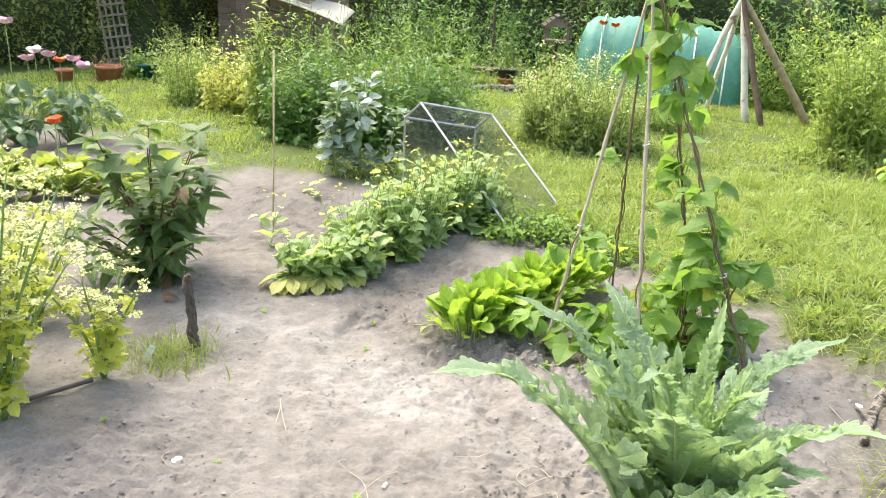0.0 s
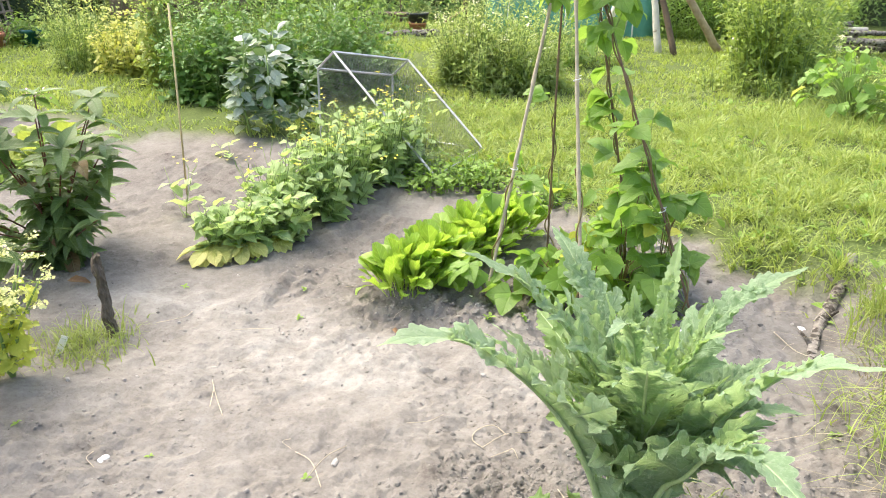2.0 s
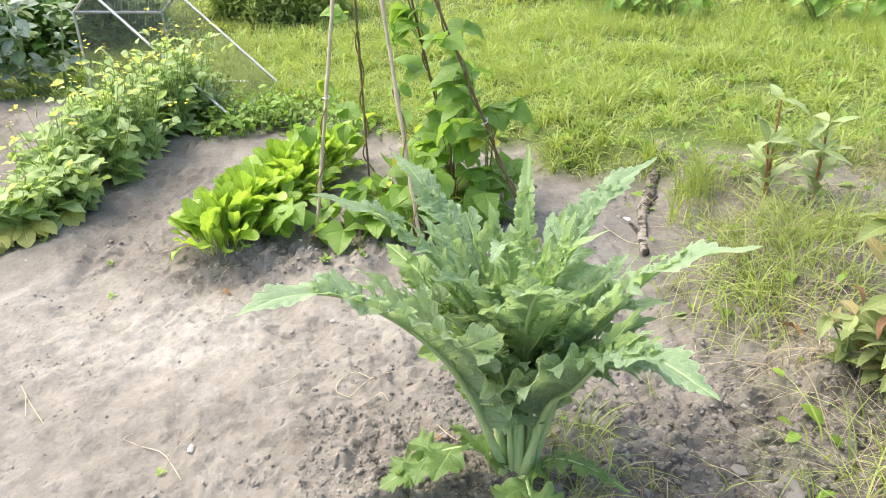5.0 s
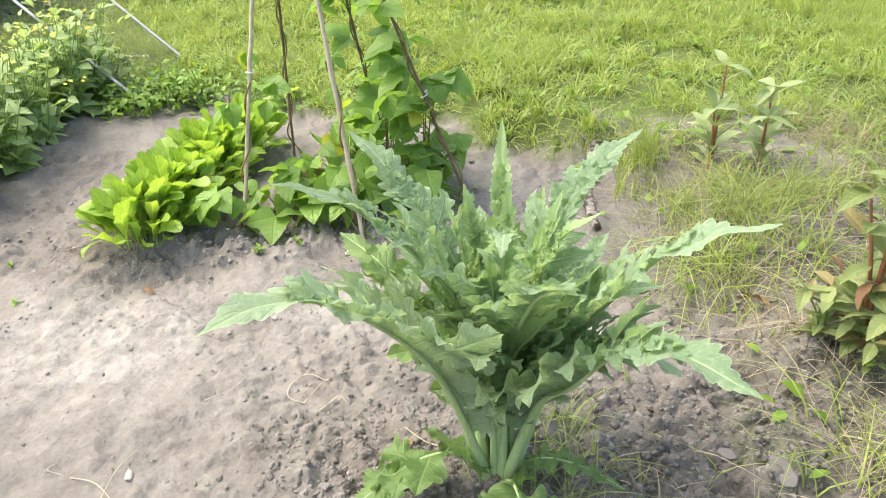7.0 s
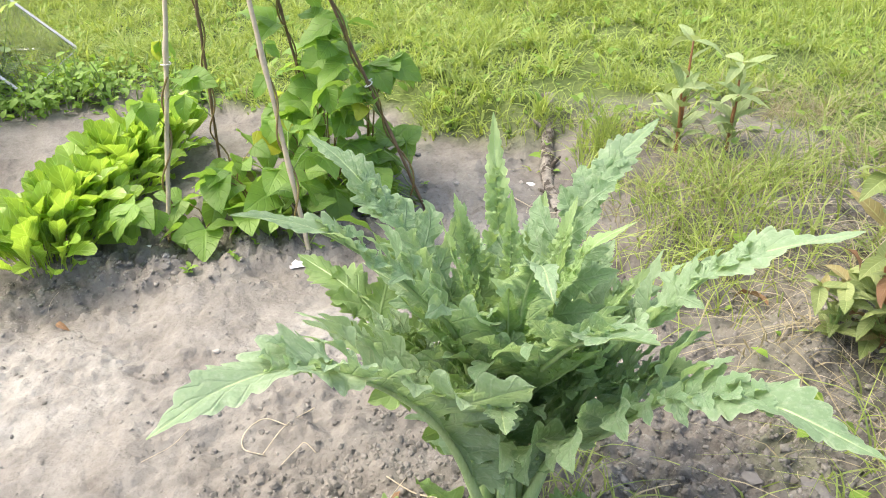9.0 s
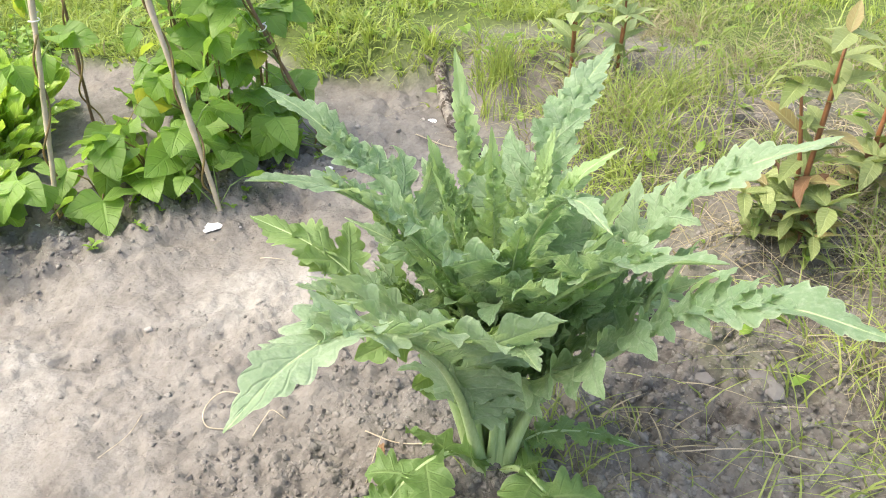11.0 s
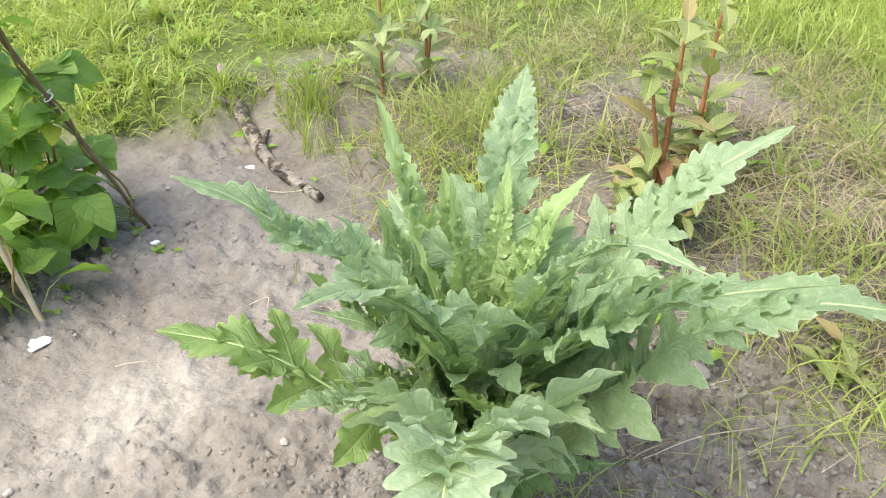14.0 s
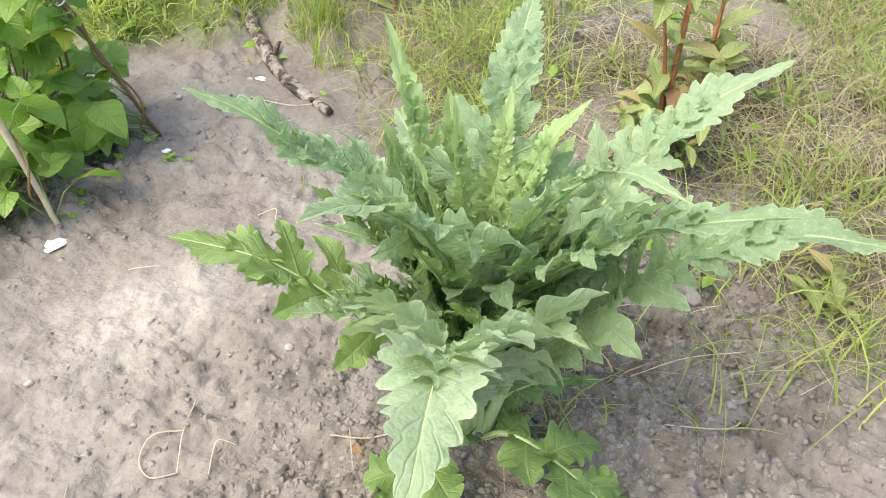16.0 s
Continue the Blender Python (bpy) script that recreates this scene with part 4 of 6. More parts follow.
def build_bean(k, top, count, low_spread, seed, label, low=0.5, big=1.0, face=(0, 360)):
    """A climbing bean: a stem twisting up its cane and leaves in threes on stalks."""
    q = random.Random(seed)
    foot = cane_point(k, 0) + Vector((q.uniform(-0.03, 0.03), 0.04, 0))
    foot.z = gz(foot.x, foot.y)
    plant = thing("bean_plant", foot, label, "plant", "climbing beans")
    line = []
    for i in range(70):
        z = top * i / 69
        c = cane_point(k, max(z, 0.0)) + Vector((math.cos(z * 26 + seed), math.sin(z * 26 + seed), 0)) * (0.012 + 0.03 * math.exp(-z * 12))
        line.append(tuple(c - foot if i else Vector((0, 0, -0.01))))
    put("stem", tube_mesh("stem", M_BEAN_STEM, line, 0.0032, 5), plant)
    stalks = []
    for i in range(count):
        z = (q.random() ** 1.6 if q.random() < low else q.random()) * top * 0.98
        c = cane_point(k, z) - foot
        a = q.uniform(*face) if z < 0.6 else q.uniform(0, 360)
        out = low_spread * max(0.0, 1 - z / 0.55) ** 1.3 + 0.07
        reach = out * q.uniform(0.45, 1.1)
        d = Vector((-math.sin(radians(a)), math.cos(radians(a)), 0))
        node_at = c + d * reach + Vector((0, 0, 0.05 + q.uniform(-0.01, 0.07)))
        stalks.append([tuple(c), tuple(c + d * reach * 0.5 + Vector((0, 0, 0.05))), tuple(node_at)])
        size = big * q.uniform(0.07, 0.14) * (1.0 - 0.1 * z / 1.8)
        tilt = q.uniform(-55, 20)
        for spread in ((0, 75, -75) if q.random() < 0.75 else (0,)):
            m = aim(node_at + Vector((0, 0, -0.003 * abs(spread) / 75)), a + spread + q.uniform(-12, 12), tilt + q.uniform(-18, 18), q.uniform(-40, 40), size * (1 if spread == 0 else 0.88))
            put("leaf", q.choice(BEAN_LEAVES), plant, m)
    for way in stalks:
        put("stalk", tube_mesh("stalk", M_GREENSTEM, way, 0.0018, 4), plant)
    return plant


build_bean(0, 0.5, 7, 0.06, 61, "young runner bean with few leaves on a pale cane", low=0.8)
build_bean(1, 0.7, 4, 0.05, 62, "young runner bean climbing a brown cane")
build_bean(2, 0.6, 7, 0.04, 63, "leafy runner bean bushing round the foot of a cane", low=0.9, face=(-80, 70))
build_bean(3, 1.85, 66, 0.12, 64, "tall leafy runner bean covering a dark cane")
build_bean(4, 1.8, 58, 0.12, 65, "tall leafy runner bean winding up a brown cane", face=(-10, 110))
# Leafy foot of the wigwam and leaves high on the first cane.
for n, (px, py, h, cnt, sd) in enumerate(((0.10, 2.80, 0.14, 6, 71), (0.24, 2.76, 0.2, 8, 75), (0.18, 2.92, 0.2, 6, 79), (0.38, 2.76, 0.26, 7, 76), (0.50, 2.84, 0.42, 11, 72), (0.46, 3.0, 0.42, 9, 73), (0.64, 2.88, 0.46, 11, 74), (0.54, 3.1, 0.55, 12, 78))):
    q = random.Random(sd)
    p = thing("bean_plant", (px, py, gz(px, py)), "bushy runner bean with broad heart-shaped leaves on soil", "plant", "climbing beans")
    st = []
    for i in range(cnt):
        a, r, z = q.uniform(0, 360), q.uniform(0.02, 0.15), q.uniform(0.06, h)
        d = Vector((-math.sin(radians(a)), math.cos(radians(a)), 0))
        end = d * r + Vector((0, 0, z))
        st.append([(0, 0, -0.01), tuple(d * r * 0.4 + Vector((0, 0, z * 0.7))), tuple(end)])
        for spread in (0, 80, -80):
            put("leaf", q.choice(BEAN_LEAVES), p, aim(end, a + spread, q.uniform(-65, 20), q.uniform(-45, 45), q.uniform(0.08, 0.14)))
    for line in st:
        put("stalk", tube_mesh("stalk", M_BEAN_STEM, line, (0.003, 0.0025, 0.0015), 5), p)
q = random.Random(77)
p = thing("bean_plant", tuple(cane_point(0, 1.22)), "runner bean leaves caught high on a pale cane", "plant", "climbing beans")
for a, rise, size in ((60, -50, 0.11), (120, -35, 0.12), (250, -45, 0.12), (300, -60, 0.11), (190, -70, 0.10)):
    put("leaf", q.choice(BEAN_LEAVES), p, aim((0, 0, q.uniform(-0.02, 0.03)), a, rise, q.uniform(-20, 20), size))

# ---- leaf beet row ----
CHARD_LEAVES = [leaf_mesh("leaf", M_CHARD, 0.33, "spatula", n=14, m=3, fold=0.35, droop=d, wave=0.17, waves=3.2, seed=20 + s) for s, d in enumerate((0.6, 1.1, 1.6, 0.3))]


def build_chard(x, y, count, size, seed):
    q = random.Random(seed)
    p = thing("leaf_beet", (x, y, gz(x, y) - 0.005), "bright green glossy leaf beet in a row on soil", "plant", "leaf beet row")
    for i in range(count):
        a = i * 137.5 + q.uniform(-20, 20)
        f = (i + 0.5) / count
        rise = 92 - 50 * f**2.2 + q.uniform(-12, 12)
        r = 0.015 + 0.095 * f
        d = Vector((-math.sin(radians(a)), math.cos(radians(a)), 0))
        put("leaf", q.choice(CHARD_LEAVES), p, aim(tuple(d * r + Vector((0, 0, 0.005))), a + q.uniform(-35, 35), rise, q.uniform(-60, 60), size * q.uniform(0.5, 1.0) * (1 - 0.3 * f * f), q.uniform(0.7, 1.15)))


for k in range(6):
    u = k / 5
    build_chard(-0.37 + 0.36 * u, 2.76 + 0.72 * u, 96 if k < 4 else 76, 0.25 + 0.01 * (k % 2), 80 + k)

# ---- mustard row gone to flower ----
MUSTARD_LEAVES = [leaf_mesh("leaf", M_MUSTARD, 0.6, "lobed" if s == 2 else "ovate", n=6, m=2, fold=0.25, droop=d, wave=0.14, waves=2, seed=30 + s) for s, d in enumerate((0.5, 0.9, 0.4, 0.2))]
OLD_LEAVES = [leaf_mesh("leaf", M_MUSTARD_OLD, 0.45, "spoon", n=6, m=2, fold=0.2, droop=0.7, wave=0.1, waves=2, seed=36 + s) for s in range(2)]


def flower_spray(seed):
    """A loose head of small four-petalled flowers."""
    r = np.random.default_rng(seed)
    v, f, uv = leaf(0.8, "round", 2, 1, 0.1, 0.3)
    n = 4
    at = np.repeat(r.normal(size=(n, 3)) * (0.014, 0.014, 0.02), 4, 0)
    turn = np.tile(np.arange(4) * 1.571, n) + np.repeat(r.random(n) * 6.28, 4)
    return scatter("flower_spray", (v, f, uv), at, turn, np.full(4 * n, 0.45), np.zeros(4 * n), np.repeat(0.0075 + 0.004 * r.random(n), 4), M_YELLOW)


MUSTARD_FLOWERS = [flower_spray(k) for k in range(4)]


def build_mustard(x, y, tall, leaves, flowers, seed, old=0):
    q = random.Random(seed)
    p = thing("mustard_plant", (x, y, gz(x, y)), "pale green mustard plant with small yellow flowers" if flowers else "pale green leafy mustard plant without flowers", "plant", "mustard row")
    lines = []
    stems = max(3, leaves // 5)
    for s in range(stems):
        a = q.uniform(0, 360)
        d = Vector((-math.sin(radians(a)), math.cos(radians(a)), 0)) * q.uniform(0.03, 0.19)
        h = tall * q.uniform(0.5, 1.0)
        bow = q.uniform(0.6, 1.6)
        at = lambda u: Vector((d.x * u**bow, d.y * u**bow, h * u - 0.01))
        lines.append([tuple(at(u)) for u in (0, 0.3, 0.6, 0.85, 1)])
        for i in range(leaves // stems):
            u = q.uniform(0.05, 1.0)
            put("leaf", q.choice(MUSTARD_LEAVES), p, aim(tuple(at(u)), q.uniform(0, 360), q.uniform(-30, 55), q.uniform(-40, 40), (0.125 - 0.07 * u) * q.uniform(0.75, 1.25)))
        if s < flowers:
            top = at(1) + Vector((q.uniform(-0.03, 0.03), q.uniform(-0.03, 0.03), q.uniform(0.0, 0.08)))
            lines.append([tuple(at(1)), tuple((at(1) + top) / 2 + Vector((0.004, 0, 0))), tuple(top)])
            tagged(put("flower_spray", q.choice(MUSTARD_FLOWERS), p, aim(tuple(top), q.uniform(0, 360), q.uniform(-25, 25), 0, q.uniform(0.8, 1.3)), "small yellow flowers"), kind="stuff")
    for i in range(old):
        a = q.uniform(110, 290)
        put("leaf", q.choice(OLD_LEAVES), p, aim((0, 0, 0.045), a, q.uniform(-14, 2), q.uniform(-15, 15), q.uniform(0.12, 0.18)), "yellowing wilted leaf")
    put("stem", tubes_mesh("stem", M_GREENSTEM, lines, 0.0028), p)


q = random.Random(90)
for k in range(34):
    u = k / 33
    x, y = -1.22 + 0.5 * u + q.uniform(-0.13, 0.13), 2.98 + 1.62 * u + q.uniform(-0.03, 0.03)
    build_mustard(x, y, 0.22 + 0.26 * smooth01(u * 2.2) + q.uniform(-0.02, 0.06), 60 if u < 0.5 else 50, 0 if u < 0.2 else (2 if u < 0.5 else 3), 100 + k, 15 if k < 2 else (2 if k < 5 else 0))
build_mustard(-1.66, 3.42, 0.42, 14, 2, 140)
build_mustard(-1.90, 4.55, 0.14, 8, 0, 141)

# ---- wooden post ----
def build_post():
    at = (-1.352, 2.214, gz(-1.352, 2.214) - 0.03)
    p = thing("wooden_post", at, "short weathered wooden post stuck in the soil", "post")
    z = np.linspace(0, 0.335, 22)
    line = [(-0.035 * v / 0.32 + 0.0025 * math.sin(v * 55), 0.02 * v / 0.32 + 0.004 * math.sin(v * 40), v) for v in z]
    r = 0.0215 - 0.012 * z + 0.0022 * np.sin(z * 70)
    put("stake", tube_mesh("stake", M_STAKE, line, r, 12, 0.45, 3, False), p)
    put("stub", tube_mesh("stub", M_STAKE, [(-0.034, 0.02, 0.30), (-0.027, 0.012, 0.335), (-0.014, 0.004, 0.352)], (0.014, 0.012, 0.007), 8, 0.5, 4, False), p)
    put("splinter", tube_mesh("splinter", M_STAKE, [(-0.044, 0.022, 0.31), (-0.047, 0.024, 0.35)], (0.008, 0.003), 6, 0.5, 5, False), p)


build_post()
# ---- shrubs and thickets ----
def thicket(name, spots, n, low, high, per, size, material, label, category="shrub", seed=0, template=None, stem=M_GREENSTEM, lean=0.28, bare=0.06, flowers=None, puff=0.06):
    """Leafy stems standing in a patch: stems, foliage and, if given, flower heads. spots: (x, y, rx, ry)."""
    q = np.random.default_rng(seed)
    cx, cy = np.mean([s[0] for s in spots]), np.mean([s[1] for s in spots])
    base = np.array([cx, cy, gz(cx, cy)])
    ob = thing(name, tuple(base), label, category)
    template = template or leaf(0.38, "lance", 3, 1, 0.3, 0.7)
    lines, at, turn, rise, sz, tops = [], [], [], [], [], []
    for k in range(n):
        sx, sy, rx, ry = spots[k % len(spots)]
        a, r = q.random() * 6.283, math.sqrt(q.random())
        x, y = sx + rx * r * math.cos(a), sy + ry * r * math.sin(a)
        h = (low + (high - low) * q.random()) * (1 - 0.35 * r * r)
        b = q.random() * 6.283
        dx, dy = (lean * h * (math.cos(b) * 0.6 + math.cos(a) * r), lean * h * (math.sin(b) * 0.6 + math.sin(a) * r))
        p0 = np.array([x, y, float(height(np.array([x]), np.array([y]))[0]) - 0.02]) - base
        line = [p0, p0 + (dx * 0.25, dy * 0.25, h * 0.5), p0 + (dx, dy, h)]
        lines.append(line)
        tops.append(line[-1])
        u = bare + (1 - bare) * q.random(per) ** 1.25
        pos = p0 + np.stack([dx * u**1.6, dy * u**1.6, h * u], 1) + q.normal(size=(per, 3)) * puff * (1, 1, 0.6) * (1.1 - 0.6 * u[:, None])
        at.append(pos)
        turn.append(q.random(per) * 6.283)
        rise.append(1.5 * q.random(per) - 0.75)
        sz.append(size * (0.55 + 0.7 * q.random(per)) * (1.15 - 0.5 * u))
    at, turn, rise, sz = np.concatenate(at), np.concatenate(turn), np.concatenate(rise), np.concatenate(sz)
    put("foliage", scatter("foliage", template, at, turn, rise, (q.random(len(at)) - 0.5) * 0.9, sz, material), ob)
    tagged(put("stem_growth", tubes_mesh("stem_growth", stem, lines, 0.0045), ob), kind="stuff")
    if flowers:
        mat, share, fs, label2 = flowers
        tops = np.array(tops)[: int(n * share)]
        m = 9
        pts = np.repeat(tops, m, 0) + q.normal(size=(len(tops) * m, 3)) * fs * (1, 1, 0.45)
        k = len(pts)
        put("blossom", scatter("blossom", leaf(0.9, "round", 2, 1, 0.1, 0.2), pts, q.random(k) * 6.283, (q.random(k) - 0.3) * 1.2, q.random(k), fs * (0.5 + 0.5 * q.random(k)), mat), ob, None, label2)
    return ob


def hedge(name, line, tall, deep, per_m2, size, material, label, seed, template=None, core=True):
    """A leafy wall along a line on the ground: a core coloured dark for the shade inside and leaves all over its lumpy
    face.
    """
    q = np.random.default_rng(seed)
    p = np.array(line, float)
    ob = thing(name, (p[0, 0], p[0, 1], 0), label, "hedge")
    base = np.array([p[0, 0], p[0, 1], 0])
    seg = np.linalg.norm(np.diff(p, axis=0), axis=1)
    total = seg.sum()
    def along(s):
        c = np.concatenate([[0], np.cumsum(seg)])
        return np.stack([np.interp(s, c, p[:, 0]), np.interp(s, c, p[:, 1])], -1)
    n = int(total * tall * per_m2)
    s, h = q.random(n) * total, q.random(n) ** 0.8 * tall
    c = along(s)
    t = along(np.minimum(s + 0.05, total)) - along(np.maximum(s - 0.05, 0))
    t /= np.linalg.norm(t, axis=1, keepdims=True)
    out = np.stack([t[:, 1], -t[:, 0]], 1)
    bulge = (vnoise(s, h, 0.7, seed) - 0.5) * 0.7 + (vnoise(s, h, 0.22, seed + 1) - 0.5) * 0.3
    depth = bulge - 0.16 * q.random(n)
    top = np.clip((h - tall * 0.8) / (tall * 0.2), 0, 1)
    xy = c + out * (depth - top * top * deep * 0.4)[:, None]
    at = np.stack([xy[:, 0], xy[:, 1], h], 1) - base
    head = np.arctan2(-out[:, 0], out[:, 1])
    me = scatter("foliage", template or leaf(0.5, "ovate", 2, 1, 0.3, 0.5), at, head + (q.random(n) - 0.5) * 2.6, (q.random(n) - 0.65) * 1.5, (q.random(n) - 0.5) * 1.2, size * (0.6 + 0.8 * q.random(n)), material)
    put("foliage", me, ob)
    # Added dark sheet behind the leaves, standing in for the hedge's inner shade.
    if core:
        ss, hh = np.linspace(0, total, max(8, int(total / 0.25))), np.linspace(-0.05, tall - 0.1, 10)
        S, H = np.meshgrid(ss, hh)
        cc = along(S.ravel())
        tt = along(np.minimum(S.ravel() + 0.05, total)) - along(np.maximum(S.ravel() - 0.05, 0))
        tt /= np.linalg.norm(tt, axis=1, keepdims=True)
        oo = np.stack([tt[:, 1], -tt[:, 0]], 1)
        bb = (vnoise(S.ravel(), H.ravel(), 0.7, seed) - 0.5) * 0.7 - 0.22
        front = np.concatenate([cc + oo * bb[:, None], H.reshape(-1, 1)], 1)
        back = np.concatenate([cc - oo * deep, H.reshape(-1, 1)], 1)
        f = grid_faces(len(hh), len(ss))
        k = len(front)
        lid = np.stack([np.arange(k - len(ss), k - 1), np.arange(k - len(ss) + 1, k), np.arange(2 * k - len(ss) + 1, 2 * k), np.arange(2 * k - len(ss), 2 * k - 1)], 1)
        put("thicket_core", mesh_of("thicket_core", np.concatenate([front, back]) - base, np.concatenate([f, f[:, ::-1] + k, lid]), M_SHADE_CORE), ob)
    return ob


# ---- the back of the garden ----
hedge("hedge", [(-13, 6.0), (-9.2, 7.4), (-7.35, 9.3), (-7.5, 13.5)], 2.6, 0.8, 700, 0.075, M_HEDGE_SIDE, "dense dark green clipped hedge along the garden edge", 201)
hedge("hedge", [(-8.3, 7.9), (-7.1, 9.2)], 2.5, 0.3, 420, 0.07, M_HEDGE_OLIVE, "olive-brown sparse section of garden hedge", 202, core=False)
hedge("hedge", [(-7.5, 14.2), (-3.0, 14.6), (3.0, 14.0), (10, 13.0)], 2.8, 1.0, 300, 0.10, M_HEDGE, "tall dark hedge closing the back of the garden", 203)
hedge("hedge", [(10, 13.0), (12, 6), (12, -4)], 2.6, 0.8, 120, 0.12, M_HEDGE, "dark hedge along the far side of the garden", 204)
thicket("shrub", [(-2.6, 12.8, 1.0, 0.6), (-0.9, 13.0, 0.8, 0.5), (-3.9, 12.6, 0.7, 0.5)], 150, 0.8, 1.7, 46, 0.12, M_BUSH_DARK, "dark leafy shrubs against the back hedge", seed=205, template=leaf(0.42, "ovate", 3, 1, 0.25, 0.6))
hedge("ivy_bank", [(1.0, 12.2), (2.4, 11.8), (3.4, 12.4)], 1.6, 0.6, 420, 0.10, M_BUSH_DARK, "green ivy-covered bank behind a tripod of poles", 206)

# ---- shed and sheet ----
def build_shed():
    at = (-7.0, 11.75, 0.0)
    s = thing("shed", at, "old brown timber garden shed with overlapping boards", "shed")
    bm = bmesh.new()
    box(bm, (0.02, 0.04, 0), (1.62, 1.7, 2.0))
    put("body", from_bm("body", bm, M_BOARD), s)
    bm = bmesh.new()
    box(bm, (0, -0.012, 0), (1, 0.012, 0.105), 0.004)
    board = from_bm("board", bm, M_BOARD)
    for k in range(20):
        z = 0.02 + 0.098 * k
        put("board", board, s, Matrix.Translation((0.0, 0.02, z)) @ pose(0, 0, 0, -7) @ Matrix.Diagonal((0.24, 1, 1, 1)))
        put("board", board, s, Matrix.Translation((0.62, 0.02, z)) @ pose(0, 0, 0, -7) @ Matrix.Diagonal((1.02, 1, 1, 1)))
    for k in range(4):
        bm = bmesh.new()
        box(bm, (0.25 + 0.09 * k, -0.01, 0.03), (0.335 + 0.09 * k, 0.03, 1.8), 0.004)
        put("door_plank", from_bm("door_plank", bm, M_BOARD), s)
    bm = bmesh.new()
    box(bm, (-0.12, -0.15, 0), (1.75, 1.85, 0.05), 0.01)
    put("roof", from_bm("roof", bm, M_BOARD), s, Matrix.Translation((0, 0, 1.98)) @ pose(0, 0, 0, 4))


build_shed()


def build_sheet():
    s = thing("cover_sheet", (-5.2, 11.7, 0.0), "dirty cream plastic sheet sloping over a timber rack", "cover")
    u, v = np.meshgrid(np.linspace(0, 1, 22), np.linspace(0, 1, 12))
    x = -0.85 + 1.45 * u - 0.1 * v
    y = -0.15 - 0.25 * u + 0.75 * v
    z = 1.02 - 0.32 * u**1.5 + 0.16 * v + 0.03 * np.sin(u * 9) * v - 0.05 * np.sin(v * 3.1) * (1 - u)
    me = mesh_of("sheet", np.stack([x, y, z], -1).reshape(-1, 3), grid_faces(12, 22), M_SHEET)
    ob = put("sheet", me, s)
    mod = ob.modifiers.new("thick", "SOLIDIFY")
    mod.thickness = 0.012
    for k, (px, py, h) in enumerate(((-0.8, -0.1, 1.0), (0.05, -0.25, 0.83), (0.5, -0.3, 0.68), (-0.8, 0.5, 1.1), (0.5, 0.35, 0.8))):
        put("post", tube_mesh("post", M_POLE_DARK, [(px, py, -0.02), (px, py, h)], 0.03, 6), s)
    for k in range(4):
        put("rail", tube_mesh("rail", M_POLE_DARK, [(-0.82, -0.12, 0.25 + 0.2 * k), (0.52, -0.31, 0.12 + 0.16 * k)], 0.022, 6), s)


build_sheet()


def build_trellis():
    t = thing("trellis", (-6.75, 8.95, 0.0), "faded wooden lattice trellis leaning against the hedge", "trellis")
    m = pose(0, 0, 0, -10, 0, 30) @ pose(0, 0, 0, 0, -8, 0)
    bm = bmesh.new()
    box(bm, (-0.017, -0.006, 0), (0.017, 0.006, 1), 0.002)
    lath = from_bm("lath", bm, M_WOOD)
    for k in range(5):
        put("lath", lath, t, m @ Matrix.Translation((0.075 * k - 0.15, 0, 0)) @ Matrix.Diagonal((0.8, 1, 1.12, 1)))
    for k in range(7):
        put("crossbar", lath, t, m @ Matrix.Translation((-0.18, -0.013, 0.2 + 0.14 * k)) @ pose(0, 0, 0, 0, 90, 0) @ Matrix.Diagonal((0.8, 1, 0.36, 1)))


build_trellis()

# ---- pots ----
def pot(name, at, r, h, material, label, rim=0.012, fill=True, flare=0.78):
    p = thing(name, at, label, "pot")
    v, f = turned([(0.001, 0), (r * flare, 0), (r * 0.97, h * 0.8), (r * 1.05, h * 0.8), (r * 1.06, h), (r * 0.94, h), (r * 0.9, h * 0.75)], 22)
    put("body", mesh_of("body", v, f, material), p)
    if fill:
        v, f = turned([(r * 0.92, h * 0.8), (r * 0.5, h * 0.86), (0.001, h * 0.87)], 22)
        put("soil", mesh_of("soil", v, f, M_CLOD), p)
    return p


pot("terracotta_pot", (-6.35, 8.15, gz(-6.35, 8.15)), 0.16, 0.19, M_TERRA, "wide terracotta pot standing before the hedge")
pot("terracotta_pot", (-6.62, 7.7, gz(-6.62, 7.7)), 0.10, 0.16, M_TERRA, "small terracotta pot standing before the hedge")
pot("plant_pot", (-6.05, 8.5, gz(-6.05, 8.5)), 0.13, 0.2, M_BLUEPOT, "dark green plastic plant pot at the lawn edge")
thicket("potted_plant", [(-6.05, 8.5, 0.25, 0.1), (-6.2, 8.4, 0.2, 0.1)], 22, 0.3, 0.5, 24, 0.085, M_BUSH, "leafy green plants in pots before the hedge", "plant", 211, leaf(0.6, "ovate", 3, 1, 0.2, 0.6))
thicket("potted_plant", [(-6.36, 8.16, 0.2, 0.15)], 30, 0.28, 0.42, 5, 0.06, M_STRAW, "dead twiggy plant in a terracotta pot", "plant", 212, stem=M_REDSTEM)
upturned = pot("terracotta_pot", (-1.93, 11.0, 0.0), 0.12, 0.16, M_TERRA, "terracotta pot under a black plastic pot", fill=False)
pot("black_pot", (-1.93, 11.0, 0.15), 0.15, 0.14, M_BLACK, "black plastic pot set on a terracotta pot")
thicket("potted_fern", [(-1.93, 11.02, 0.1, 0.1)], 26, 0.45, 0.62, 12, 0.12, M_GRASS, "light green strappy plant in a black pot", "plant", 213, leaf(0.14, "lance", 3, 1, 0.3, 0.5), lean=0.3)
